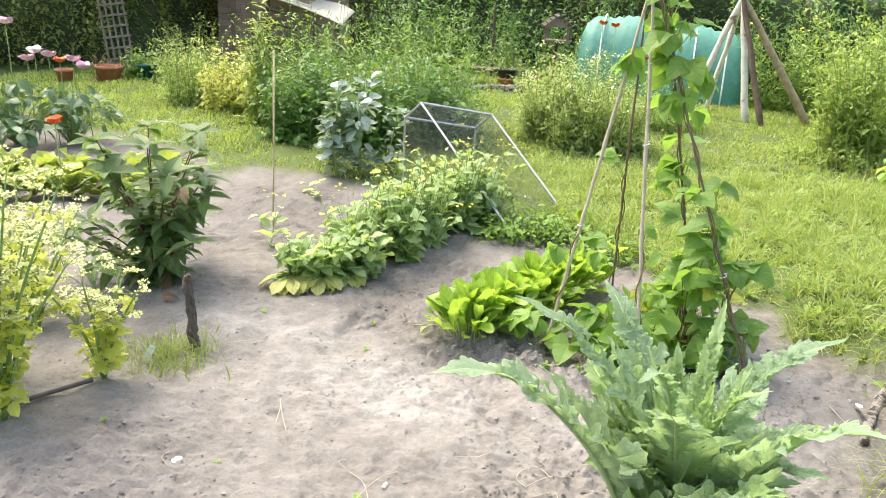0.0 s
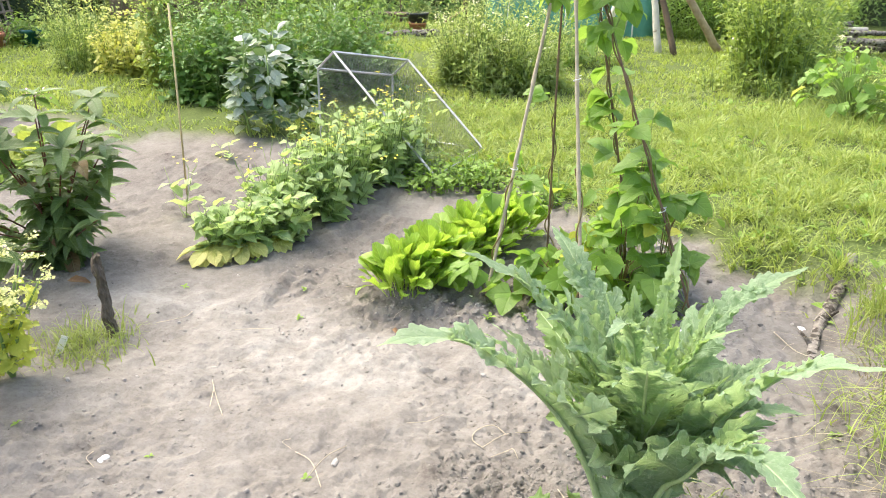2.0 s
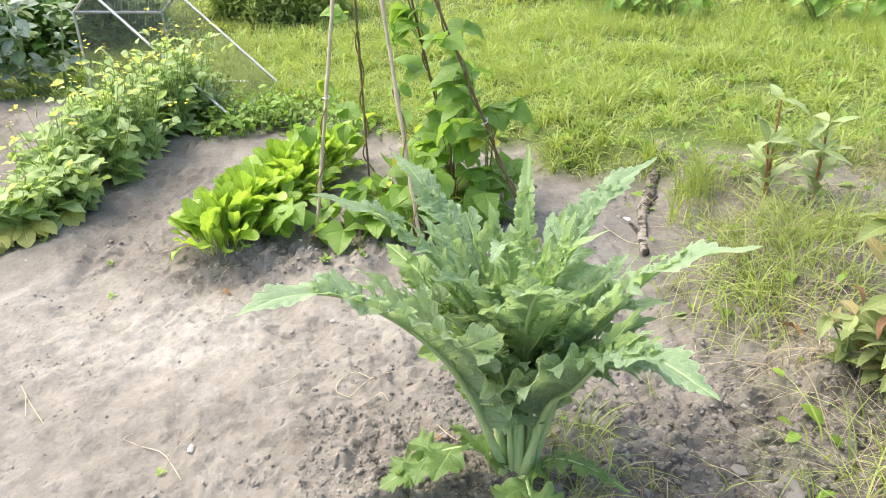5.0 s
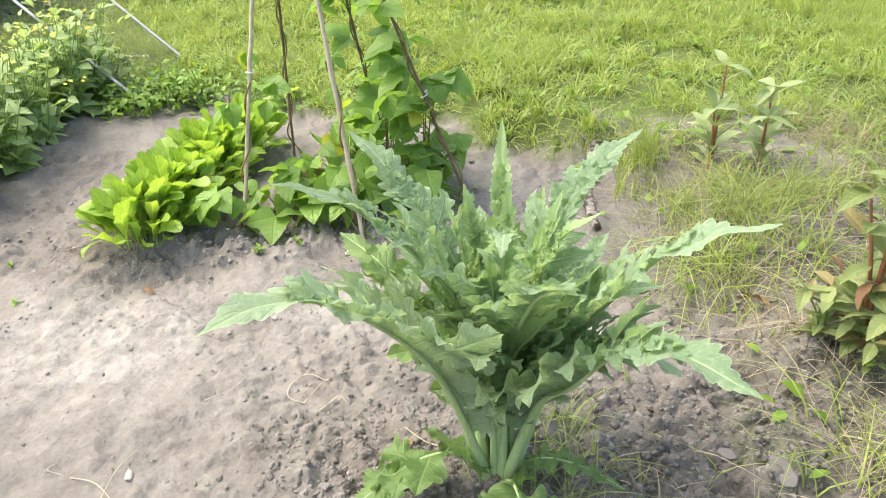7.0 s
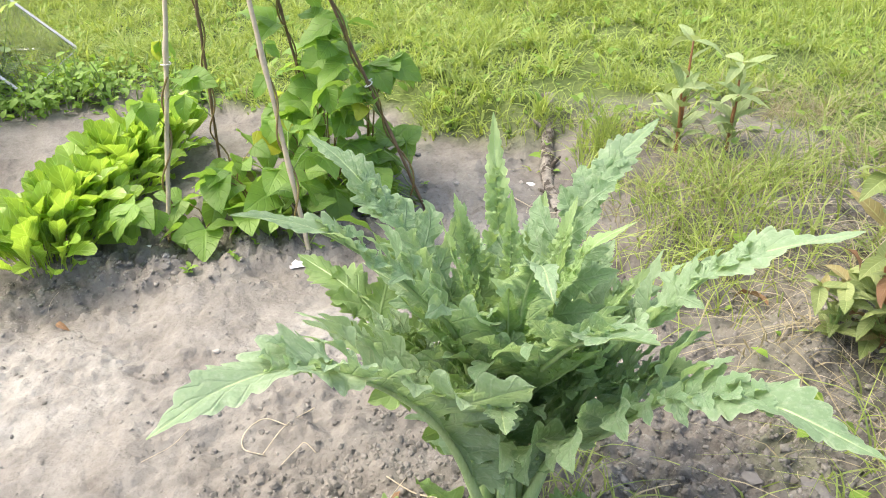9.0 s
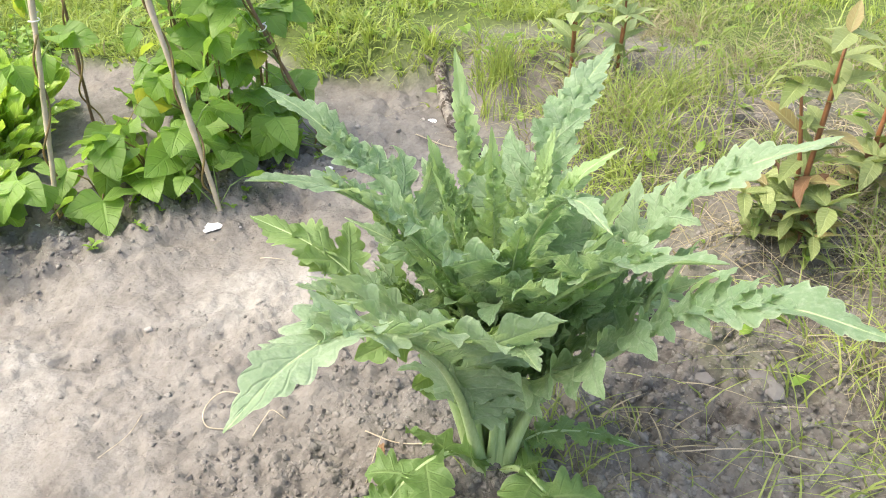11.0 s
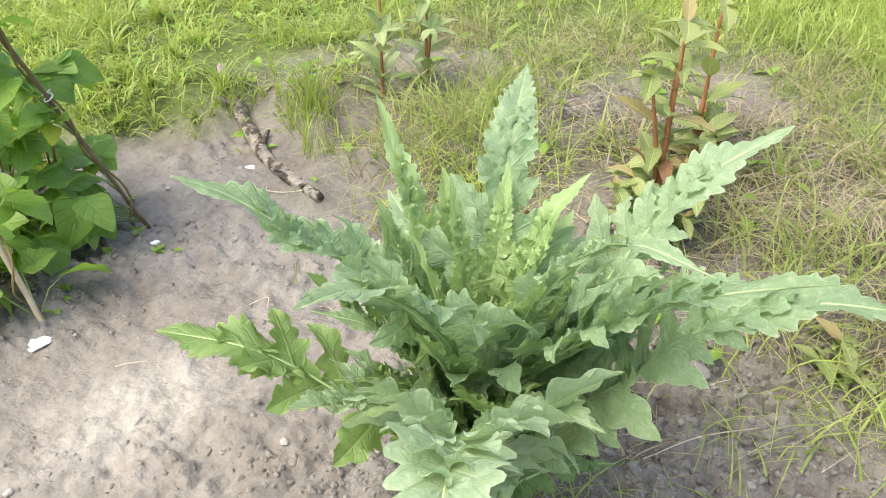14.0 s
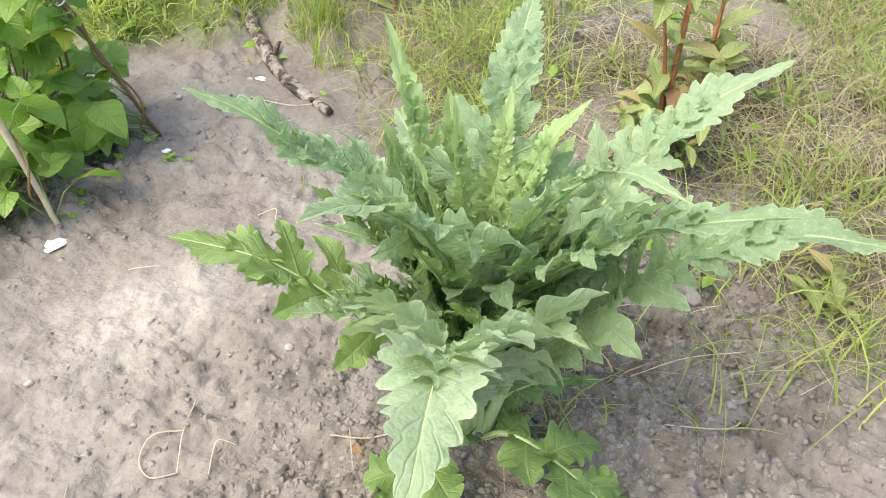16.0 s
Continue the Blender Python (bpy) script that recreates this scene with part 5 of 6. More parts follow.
pot("black_tub", (-2.75, 10.9, 0.0), 0.16, 0.2, M_BLACK, "black plastic tub lying among plants")
tr = thing("bench", (-2.35, 11.2, 0.0), "low dark wooden bench behind the pots", "bench")
bm = bmesh.new()
box(bm, (-0.4, -0.12, 0.22), (0.4, 0.12, 0.26), 0.006)
put("top", from_bm("top", bm, M_POLE_DARK), tr)
for k in range(4):
    bm = bmesh.new()
    box(bm, (-0.37 + 0.7 * (k % 2), -0.1 + 0.16 * (k // 2), -0.02), (-0.33 + 0.7 * (k % 2), -0.06 + 0.16 * (k // 2), 0.22))
    put("leg", from_bm("leg", bm, M_POLE_DARK), tr)


def log(at, to, r, material, label, seed, name="log", sides=9):
    ob = thing(name, at, label, "log")
    p = np.linspace((0, 0, 0), np.array(to) - np.array(at), 14)
    q = np.random.default_rng(seed)
    p[1:-1] += q.normal(size=(12, 3)) * r * 0.12
    put("trunk", tube_mesh("trunk", material, p, r * (1 + 0.12 * q.normal(size=14)), sides, 0.16, seed), ob)
    return ob


log((-2.85, 10.55, 0.04), (-2.1, 10.5, 0.04), 0.05, M_BARK, "pale old log edging the lawn", 221)
log((-2.1, 10.6, 0.05), (-1.25, 10.75, 0.05), 0.055, M_BARK, "pale old log edging the lawn", 222)
log((-1.65, 11.0, 0.12), (-1.25, 11.05, 0.36), 0.018, M_POLE, "light timber lath leaning among pots", 223, "timber_lath", 5)
log((-2.4, 12.1, 0.0), (-2.42, 12.12, 1.1), 0.025, M_POLE_DARK, "thin brown stake standing among shrubs", 224, "stake", 6)


def build_bird_table():
    b = thing("bird_table", (-1.37, 11.75, 0.0), "brown wooden bird table with a pitched slatted roof", "bird table")
    put("post", tube_mesh("post", M_POLE_DARK, [(0, 0, -0.05), (0, 0, 0.66)], 0.035, 6), b)
    bm = bmesh.new()
    box(bm, (-0.2, -0.16, 0.66), (0.2, 0.16, 0.69), 0.004)
    put("floor", from_bm("floor", bm, M_WOOD), b)
    for x in (-0.16, 0.16):
        for y in (-0.12, 0.12):
            bm = bmesh.new()
            box(bm, (x - 0.015, y - 0.015, 0.69), (x + 0.015, y + 0.015, 0.88))
            put("corner_post", from_bm("corner_post", bm, M_WOOD), b)
    bm = bmesh.new()
    box(bm, (-0.5, -0.007, -0.034), (0.5, 0.007, 0.034), 0.002)
    slat = from_bm("slat", bm, M_WOOD)
    for side in (-1, 1):
        for k in range(4):
            m = Matrix.Translation((side * (0.03 + 0.058 * k), 0, 1.03 - 0.045 * k)) @ pose(0, 0, 0, 0, side * 52, 0) @ pose(0, 0, 0, 0, 0, 90) @ Matrix.Diagonal((0.42, 1, 1, 1))
            put("slat", slat, b, m)
    for y in (-0.17, 0.17):
        me = bpy.data.meshes.new("gable")
        me.from_pydata([(-0.19, y - 0.006, 0.87), (0.19, y - 0.006, 0.87), (0, y - 0.006, 1.03), (-0.19, y + 0.006, 0.87), (0.19, y + 0.006, 0.87), (0, y + 0.006, 1.03)], [], [(0, 1, 2), (3, 5, 4), (0, 3, 4, 1), (1, 4, 5, 2), (2, 5, 3, 0)])
        me.materials.append(M_WOOD)
        put("gable", me, b)


build_bird_table()

# ---- netted tunnel ----
def build_tunnel():
    t = thing("netted_tunnel", (0.15, 11.9, 0.0), "low turquoise netting tunnel stretched over hoops", "tunnel")
    u, a = np.meshgrid(np.linspace(-1, 1, 40), np.linspace(0, math.pi, 20))
    end = np.sqrt(np.clip(1 - np.clip((np.abs(u) - 0.72) / 0.28, 0, 1) ** 2, 0.0, 1)) * 0.75 + 0.25
    pleat = 1 + 0.015 * np.sin(u * 55) - 0.03 * np.cos(u * 9.4)
    x = 1.25 * u
    y = -0.62 * np.cos(a) * end * pleat
    z = 1.13 * np.sin(a) ** 0.8 * end * pleat - 0.02 - 0.08 * (u + 1)
    put("netting", mesh_of("netting", np.stack([x, y, z], -1).reshape(-1, 3), grid_faces(20, 40), M_NET), t)
    for k in (-0.68, -0.05, 0.34, 0.68):
        ang = np.linspace(0, math.pi, 20)
        put("hoop", tube_mesh("hoop", M_PLASTIC, np.stack([np.full(20, 1.25 * k), -0.65 * np.cos(ang), (1.14 - 0.08 * (k + 1)) * np.sin(ang) ** 0.8 - 0.02], 1), 0.011, 6), t, None, "white plastic hoop")


build_tunnel()

# ---- pole tripod ----
def build_tripod():
    t = thing("pole_tripod", (1.05, 10.1, 0.0), "tripod of rough wooden poles tied at the top", "pole frame")
    apex = Vector((-0.05, 0.0, 1.47))
    legs = [((0.20, -0.2), M_BIRCH, 0.045, "pale peeled pole"), ((0.36, -0.55), M_POLE_DARK, 0.04, "dark brown pole"), ((0.96, 0.0), M_POLE, 0.05, "brown mossy pole"), ((-0.25, 0.5), M_BIRCH, 0.035, "pale peeled pole"), ((-0.52, 0.15), M_BIRCH, 0.045, "pale peeled pole")]
    for k, ((x, y), mat, r, label) in enumerate(legs):
        d = (apex - Vector((x, y, 0))).normalized()
        p = [Vector((x, y, -0.03)) + d * s for s in np.linspace(0, 2.0, 12)]
        q = random.Random(k)
        p = [v + Vector((q.uniform(-1, 1), q.uniform(-1, 1), 0)) * 0.008 for v in p]
        put("pole", tube_mesh("pole", mat, [tuple(v) for v in p], np.linspace(r, r * 0.7, 12), 8, 0.12, k), t, None, label)


build_tripod()

# ---- mid garden plants ----
FINE = leaf(0.3, "lance", 3, 1, 0.3, 0.6)
BROAD = leaf(0.6, "ovate", 3, 1, 0.25, 0.6)
thicket("shrub", [(-4.7, 7.35, 0.24, 0.22)], 80, 0.6, 1.0, 46, 0.06, M_BUSH_LIGHT, "pale silvery-green bushy shrub on the lawn", seed=231, template=FINE)
thicket("shrub", [(-4.02, 7.1, 0.24, 0.22)], 70, 0.35, 0.86, 46, 0.065, M_BUSH_GOLD, "yellow-leaved bushy shrub on the lawn", seed=232, template=BROAD)
thicket("tall_herb", [(-3.45, 6.65, 0.07, 0.07)], 7, 1.15, 1.4, 60, 0.17, M_LETTUCE, "tall yellow-green leafy spike on the lawn", "plant", 233, FINE, lean=0.05)
thicket("tall_weeds", [(-2.7, 7.0, 0.5, 0.4), (-2.2, 7.2, 0.45, 0.4), (-1.85, 7.2, 0.4, 0.35), (-3.05, 6.7, 0.3, 0.3)], 230, 0.85, 1.4, 46, 0.085, M_BUSH, "tall dense green weeds with yellow flower tops", "weeds", 234, FINE, flowers=(M_YELLOW, 0.012, 0.03, "small yellow flower heads"))
thicket("potato_plants", [(-2.45, 6.1, 0.45, 0.35), (-1.95, 6.2, 0.4, 0.35), (-1.6, 6.5, 0.3, 0.3), (-2.85, 6.2, 0.25, 0.3)], 190, 0.5, 0.95, 40, 0.085, M_BUSH_DARK, "dense dark green potato foliage behind the bed", "plant", 235, BROAD)
bottle = thing("white_bottle", (-2.07, 7.55, 0.0), "white plastic bottle upturned on a stake", "bottle")
put("stake", tube_mesh("stake", M_CANE, [(0, 0, -0.03), (0, 0, 0.6)], 0.008, 6), bottle)
v, f = turned([(0.001, 0.44), (0.035, 0.44), (0.04, 0.5), (0.038, 0.6), (0.016, 0.66), (0.014, 0.69), (0.001, 0.69)], 14)
put("bottle", mesh_of("bottle", v, f, M_PLASTIC), bottle)
st = thing("thin_cane", (-1.85, 3.82, gz(-1.85, 3.82)), "thin upright bamboo cane marking a row", "cane")
put("cane", tube_mesh("cane", M_CANE_YELLOW, [(0, 0, -0.03), (0.01, 0, 0.5), (0.015, 0.005, 1.03)], 0.0055, 6), st)

SILVER_LEAVES = [leaf_mesh("leaf", M_SILVER, 0.7, "ovate", n=5, m=2, fold=0.2, droop=d, seed=50 + s) for s, d in enumerate((0.3, 0.6, 0.1))]


GREEN_BEAN_LEAVES = [leaf_mesh("leaf", M_GREY, 0.7, "ovate", n=5, m=2, fold=0.2, droop=d, seed=54 + s) for s, d in enumerate((0.3, 0.7))]


def build_broad_bean(x, y, tall, seed, count=46):
    q = random.Random(seed)
    p = thing("broad_bean", (x, y, gz(x, y)), "broad bean plant with silvery grey-green glossy leaves", "plant", "broad beans")
    d = Vector((q.uniform(-0.1, 0.1), q.uniform(-0.08, 0.08), tall))
    put("stem", tube_mesh("stem", M_GREENSTEM, [(0, 0, -0.02), tuple(d * 0.5), tuple(d)], (0.009, 0.007, 0.004), 6), p)
    for i in range(count):
        u = q.uniform(0.12, 1.0)
        c = d * u
        a = i * 137.5
        w = Vector((-math.sin(radians(a)), math.cos(radians(a)), 0)) * 0.03
        put("leaf", q.choice(SILVER_LEAVES if q.random() < 0.6 else GREEN_BEAN_LEAVES), p, aim(tuple(c + w), a, q.uniform(-45, 50), q.uniform(-35, 35), q.uniform(0.075, 0.125)))


for k, (x, y, h) in enumerate(((-2.05, 5.15, 0.66), (-1.9, 5.3, 0.72), (-1.8, 5.1, 0.6), (-2.15, 5.3, 0.6), (-1.66, 5.2, 0.5), (-1.95, 5.02, 0.42))):
    build_broad_bean(x, y, h, 240 + k)

# ---- cloche of wire mesh ----
def wire_panel(corners, step=0.026, r=0.0008):
    """A woven lozenge mesh over a flat four-sided panel a, b, c, d."""
    a, b, c, d = (Vector(p) for p in corners)
    nu, nv = max(2, int((b - a).length / step)), max(2, int((d - a).length / step))
    at = lambda u, v: (a.lerp(b, u)).lerp(d.lerp(c, u), v)
    nrm = (b - a).cross(d - a).normalized()
    vs, fs = [], []
    def strand(p, q):
        side = (q - p).normalized().cross(nrm) * r
        k = len(vs)
        vs.extend([p - side, p + side, q + side, q - side, p - nrm * r, p + nrm * r, q + nrm * r, q - nrm * r])
        fs.extend([(k, k + 1, k + 2, k + 3), (k + 4, k + 5, k + 6, k + 7)])
    for i in range(nu):
        for j in range(nv):
            strand(at(i / nu, j / nv), at((i + 1) / nu, (j + 1) / nv))
            strand(at((i + 1) / nu, j / nv), at(i / nu, (j + 1) / nv))
    return mesh_of("mesh_panel", [tuple(v) for v in vs], fs, M_WIRE, None, False)


def bar(p, q, w=0.012, material=None):
    return tube_mesh("bar", material or M_METAL, [tuple(p), tuple(Vector(p).lerp(Vector(q), 0.5)), tuple(q)], w, 4, smooth=False)


def build_cloche():
    a, b, c, d = Vector((-1.217, 4.656, 0.673)), Vector((-0.868, 5.239, 0.548)), Vector((-0.298, 4.897, 0.049)), Vector((-0.647, 4.314, 0.175))
    base = Vector((-0.8, 4.8, 0.0))
    k = thing("wire_cloche", base, "galvanised metal frame cloche covered with fine wire mesh", "cloche")
    d2 = d + (d - a) * 0.25
    out = Vector((-0.13, 0.078, -0.12))
    ea, eb = a + out, b + out
    fa, fb = Vector((ea.x, ea.y, 0.0)), Vector((eb.x, eb.y, 0.0))
    for p, q in ((a, d2), (b, c), (a, b), (a, ea), (b, eb), (ea, eb), (ea, fa), (eb, fb), (d2, c), (fa, fb), (fa, d2), (fb, c)):
        put("bar", bar(p - base, q - base, 0.0085 if max(p.z, q.z) > 0.2 else 0.004), k)
    for quad in ((a, b, c, d2), (a, b, eb, ea), (ea, eb, fb, fa), (a, ea, fa, d2)):
        put("mesh_panel", wire_panel([p - base for p in quad]), k, None, "fine grey wire mesh")


build_cloche()
thicket("weeds", [(-0.45, 4.35, 0.3, 0.2), (-0.1, 4.3, 0.25, 0.2), (0.15, 4.0, 0.2, 0.2), (-0.75, 4.5, 0.25, 0.15), (-0.5, 4.15, 0.16, 0.12), (-0.35, 4.3, 0.2, 0.15)], 120, 0.1, 0.22, 12, 0.055, M_WEED, "low leafy weeds at the edge of the bed", "weeds", 251, BROAD)

# ---- flowering bush, poppies, wild bank ----
thicket("shrub", [(-0.55, 7.1, 0.38, 0.3), (-0.2, 7.2, 0.3, 0.3), (-0.75, 7.2, 0.2, 0.2)], 250, 0.35, 1.0, 64, 0.075, M_BUSH_SOFT, "pale green bush dotted with small white flowers", seed=261, template=FINE, flowers=(M_WHITE, 0.2, 0.028, "small white flowers"))
thicket("tall_weeds", [(0.3, 8.8, 0.4, 0.3), (-0.1, 8.6, 0.4, 0.3), (-0.6, 9.0, 0.3, 0.3)], 90, 0.5, 0.95, 36, 0.08, M_BUSH, "green weeds in front of a netted tunnel", "weeds", 262, FINE)
thicket("nettles", [(1.95, 7.3, 0.22, 0.25), (1.9, 7.6, 0.22, 0.3), (2.15, 7.8, 0.25, 0.3), (2.1, 7.4, 0.25, 0.25)], 150, 0.95, 1.55, 50, 0.09, M_BUSH_MID, "tall green nettles standing on the lawn edge", "weeds", 263, leaf(0.42, "lance", 3, 1, 0.3, 0.7))
thicket("tall_weeds", [(2.9, 10.9, 0.45, 0.4), (2.6, 9.2, 0.35, 0.4), (3.4, 11.2, 0.5, 0.4), (1.9, 11.3, 0.5, 0.3)], 300, 1.0, 1.6, 46, 0.10, M_BUSH, "tall weeds with yellow ragwort flowers", "weeds", 264, FINE, flowers=(M_YELLOW, 0.07, 0.055, "yellow ragwort flower heads"))
thicket("tall_weeds", [(1.7, 7.4, 0.3, 0.3), (2.2, 7.0, 0.4, 0.3), (2.7, 7.6, 0.5, 0.4)], 150, 0.15, 0.4, 26, 0.07, M_BUSH_MID, "pale grassy weeds round a nettle bank", "weeds", 265, FINE)
thicket("wild_herbs", [(3.0, 6.4, 0.5, 0.6), (3.6, 7.2, 0.6, 0.6), (2.6, 8.2, 0.5, 0.5), (4.3, 6.4, 0.5, 0.7)], 210, 0.25, 0.6, 22, 0.07, M_BUSH_LIGHT, "wild flowering herbs and seeding grasses", "weeds", 266, FINE, flowers=(M_WHITE, 0.12, 0.03, "small white flowers"))
SQUASH_LEAVES = [leaf_mesh("leaf", M_BEAN, 1.0, "heart", n=6, m=2, fold=0.25, droop=0.7, wave=0.12, waves=2, seed=60 + s) for s in range(2)]


SQUASH_DARK = [leaf_mesh("leaf", M_BEAN, 0.85, "lobed", n=6, m=2, fold=0.3, droop=0.7, wave=0.14, waves=2, seed=62 + s) for s in range(3)]


def build_squash(x, y, count, tall, wide, size, seed, label, meshes=None, name="squash_plant"):
    q = random.Random(seed)
    p = thing(name, (x, y, gz(x, y)), label, "plant")
    lines = []
    for i in range(count):
        a, r = q.uniform(0, 360), wide * math.sqrt(q.random())
        d = Vector((-math.sin(radians(a)), math.cos(radians(a)), 0))
        end = d * r + Vector((0, 0, tall * (1 - 0.5 * (r / wide) ** 2) * q.uniform(0.6, 1.05)))
        lines.append([(0, 0, -0.01), tuple(end * 0.5 + Vector((0, 0, 0.06))), tuple(end)])
        put("leaf", q.choice(meshes or SQUASH_LEAVES), p, aim(tuple(end), a + q.uniform(-70, 70), q.uniform(-55, 20), q.uniform(-35, 35), size * q.uniform(0.6, 1.25)))
    tagged(put("stalk_growth", tubes_mesh("stalk_growth", M_GREENSTEM, lines, 0.004), p), kind="stuff")


build_squash(2.25, 5.95, 100, 0.52, 0.40, 0.105, 271, "squash plant with broad ribbed green leaves in grass", SQUASH_DARK)
build_squash(2.5, 5.7, 50, 0.36, 0.28, 0.10, 272, "squash plant with broad ribbed green leaves in grass", SQUASH_DARK)
build_squash(3.5, 5.45, 50, 0.50, 0.36, 0.16, 273, "large-leaved green plant in the wild corner", SQUASH_DARK)
build_squash(4.0, 5.3, 40, 0.45, 0.36, 0.16, 274, "large-leaved green plant in the wild corner", SQUASH_DARK)
q = random.Random(281)
for k in range(16):
    row = k // 4
    x, y, z = 2.35 + q.uniform(-0.25, 0.25), 10.1 + 0.13 * (k % 4), 0.05 + 0.085 * row
    log((x, y, z), (x + q.uniform(1.1, 1.7), y + q.uniform(-0.12, 0.12), z + q.uniform(-0.03, 0.06)), q.uniform(0.025, 0.042), q.choice((M_BIRCH, M_BARK, M_BARK)), "pale weathered branch in a low woodpile", 280 + k)
pot("black_pot", (4.55, 10.3, 0.0), 0.12, 0.26, M_BLACK, "black plastic pot in the wild corner")
pot("terracotta_pot", (5.1, 9.6, 0.0), 0.15, 0.24, M_TERRA, "terracotta pot standing among wild herbs")
pot("blue_bucket", (4.95, 10.0, 0.0), 0.08, 0.24, M_BLUE, "blue plastic bucket among wild herbs", fill=False)


def poppy(at, z, material, label, size=0.055, seed=0):
    q = random.Random(seed)
    p = thing("poppy", (at[0], at[1], gz(*at)), label, "flower")
    put("stem", tube_mesh("stem", M_GREENSTEM, [(q.uniform(-0.06, 0.06), 0, -0.02), (0.01, 0, z * 0.5), (0, 0, z)], 0.0035, 5), p)
    for k in range(5):
        put("petal", PETALS[material.name], p, aim((0, 0, z), k * 72 + q.uniform(-9, 9), 34 + q.uniform(-14, 14), 0, size))


PETALS = {m.name: leaf_mesh("petal", m, 1.15, "round", n=4, m=2, fold=0.15, droop=-0.4, wave=0.08) for m in (M_PINK, M_PALE, M_RED)}
for k, (x, y, z, mat, label) in enumerate(((-4.47, 4.84, 0.66, M_PINK, "pink"), (-4.45, 4.9, 0.72, M_PALE, "white"), (-4.35, 4.93, 0.69, M_PINK, "pink"), (-4.31, 5.0, 0.66, M_RED, "orange-red"), (-4.22, 5.04, 0.66, M_PINK, "pale pink"), (-4.16, 5.08, 0.61, M_PINK, "pale pink"), (-4.55, 4.75, 0.93, M_PINK, "pink"), (-3.0, 3.42, 0.52, M_RED, "orange-red"), (-0.42, 8.2, 1.08, M_RED, "orange-red"), (-0.30, 8.25, 1.05, M_RED, "orange-red"), (0.05, 8.0, 0.78, M_RED, "orange-red"))):
    poppy((x, y), z, mat, label + " poppy flower open on a thin stem", 0.08 if mat != M_RED else 0.065, 290 + k)
GREY_LEAVES = [leaf_mesh("leaf", M_GREY, 0.5, "ovate", n=6, m=2, fold=0.3, droop=0.8, wave=0.16, waves=2, seed=65 + s) for s in range(3)]
for k, (x, y, h, w, n) in enumerate(((-4.6, 4.8, 0.5, 0.4, 60), (-4.25, 5.0, 0.5, 0.35, 50), (-4.9, 4.4, 0.55, 0.4, 40), (-4.5, 4.45, 0.42, 0.3, 30))):
    build_squash(x, y, int(n * 1.5), h, w, 0.14, 300 + k, "grey-green broad-leaved poppy foliage in the bed", GREY_LEAVES, "poppy_plant")
LETTUCE_LEAVES = [leaf_mesh("leaf", M_LETTUCE, 0.62, "spoon", n=6, m=2, fold=0.3, droop=0.9, wave=0.4, waves=3.2, seed=70 + s) for s in range(3)]
for k in range(13):
    q = random.Random(310 + k)
    x, y = (-3.95 + 0.17 * k, 3.75 + 0.1 * k) if k < 7 else (-3.75 + 0.18 * (k - 7), 3.42 + 0.1 * (k - 7))
    p = thing("lettuce", (x, y, gz(x, y)), "yellow-green lettuce with browning lower leaves on soil", "vegetable", "lettuce row")
    for i in range(26):
        a = i * 137.5
        put("leaf", q.choice(LETTUCE_LEAVES), p, aim((0, 0, 0.02), a, 88 - 58 * i / 26 + q.uniform(-14, 14), q.uniform(-45, 45), q.uniform(0.13, 0.24)))

# ---- dark leafy plant and weeds with red stems ----
LANCE_DARK = [leaf_mesh("leaf", M_DARKLEAF, 0.46, "lance", n=7, m=2, fold=0.28, droop=d, wave=0.05, seed=80 + s) for s, d in enumerate((0.5, 0.9, 0.3))]
LANCE_RED = [leaf_mesh("leaf", M_REDLEAF, 0.46, "lance", n=7, m=2, fold=0.28, droop=d, wave=0.08, seed=84 + s) for s, d in enumerate((0.6, 1.0, 0.3))]
LANCE_PALE = [leaf_mesh("leaf", M_PALEWEED, 0.42, "lance", n=7, m=2, fold=0.28, droop=d, wave=0.08, seed=94 + s) for s, d in enumerate((0.6, 1.0, 0.3))]
DRY_LEAVES = [leaf_mesh("leaf", M_DRYLEAF, 0.4, "lance", n=6, m=2, fold=0.5, droop=1.4, wave=0.2, seed=88)]


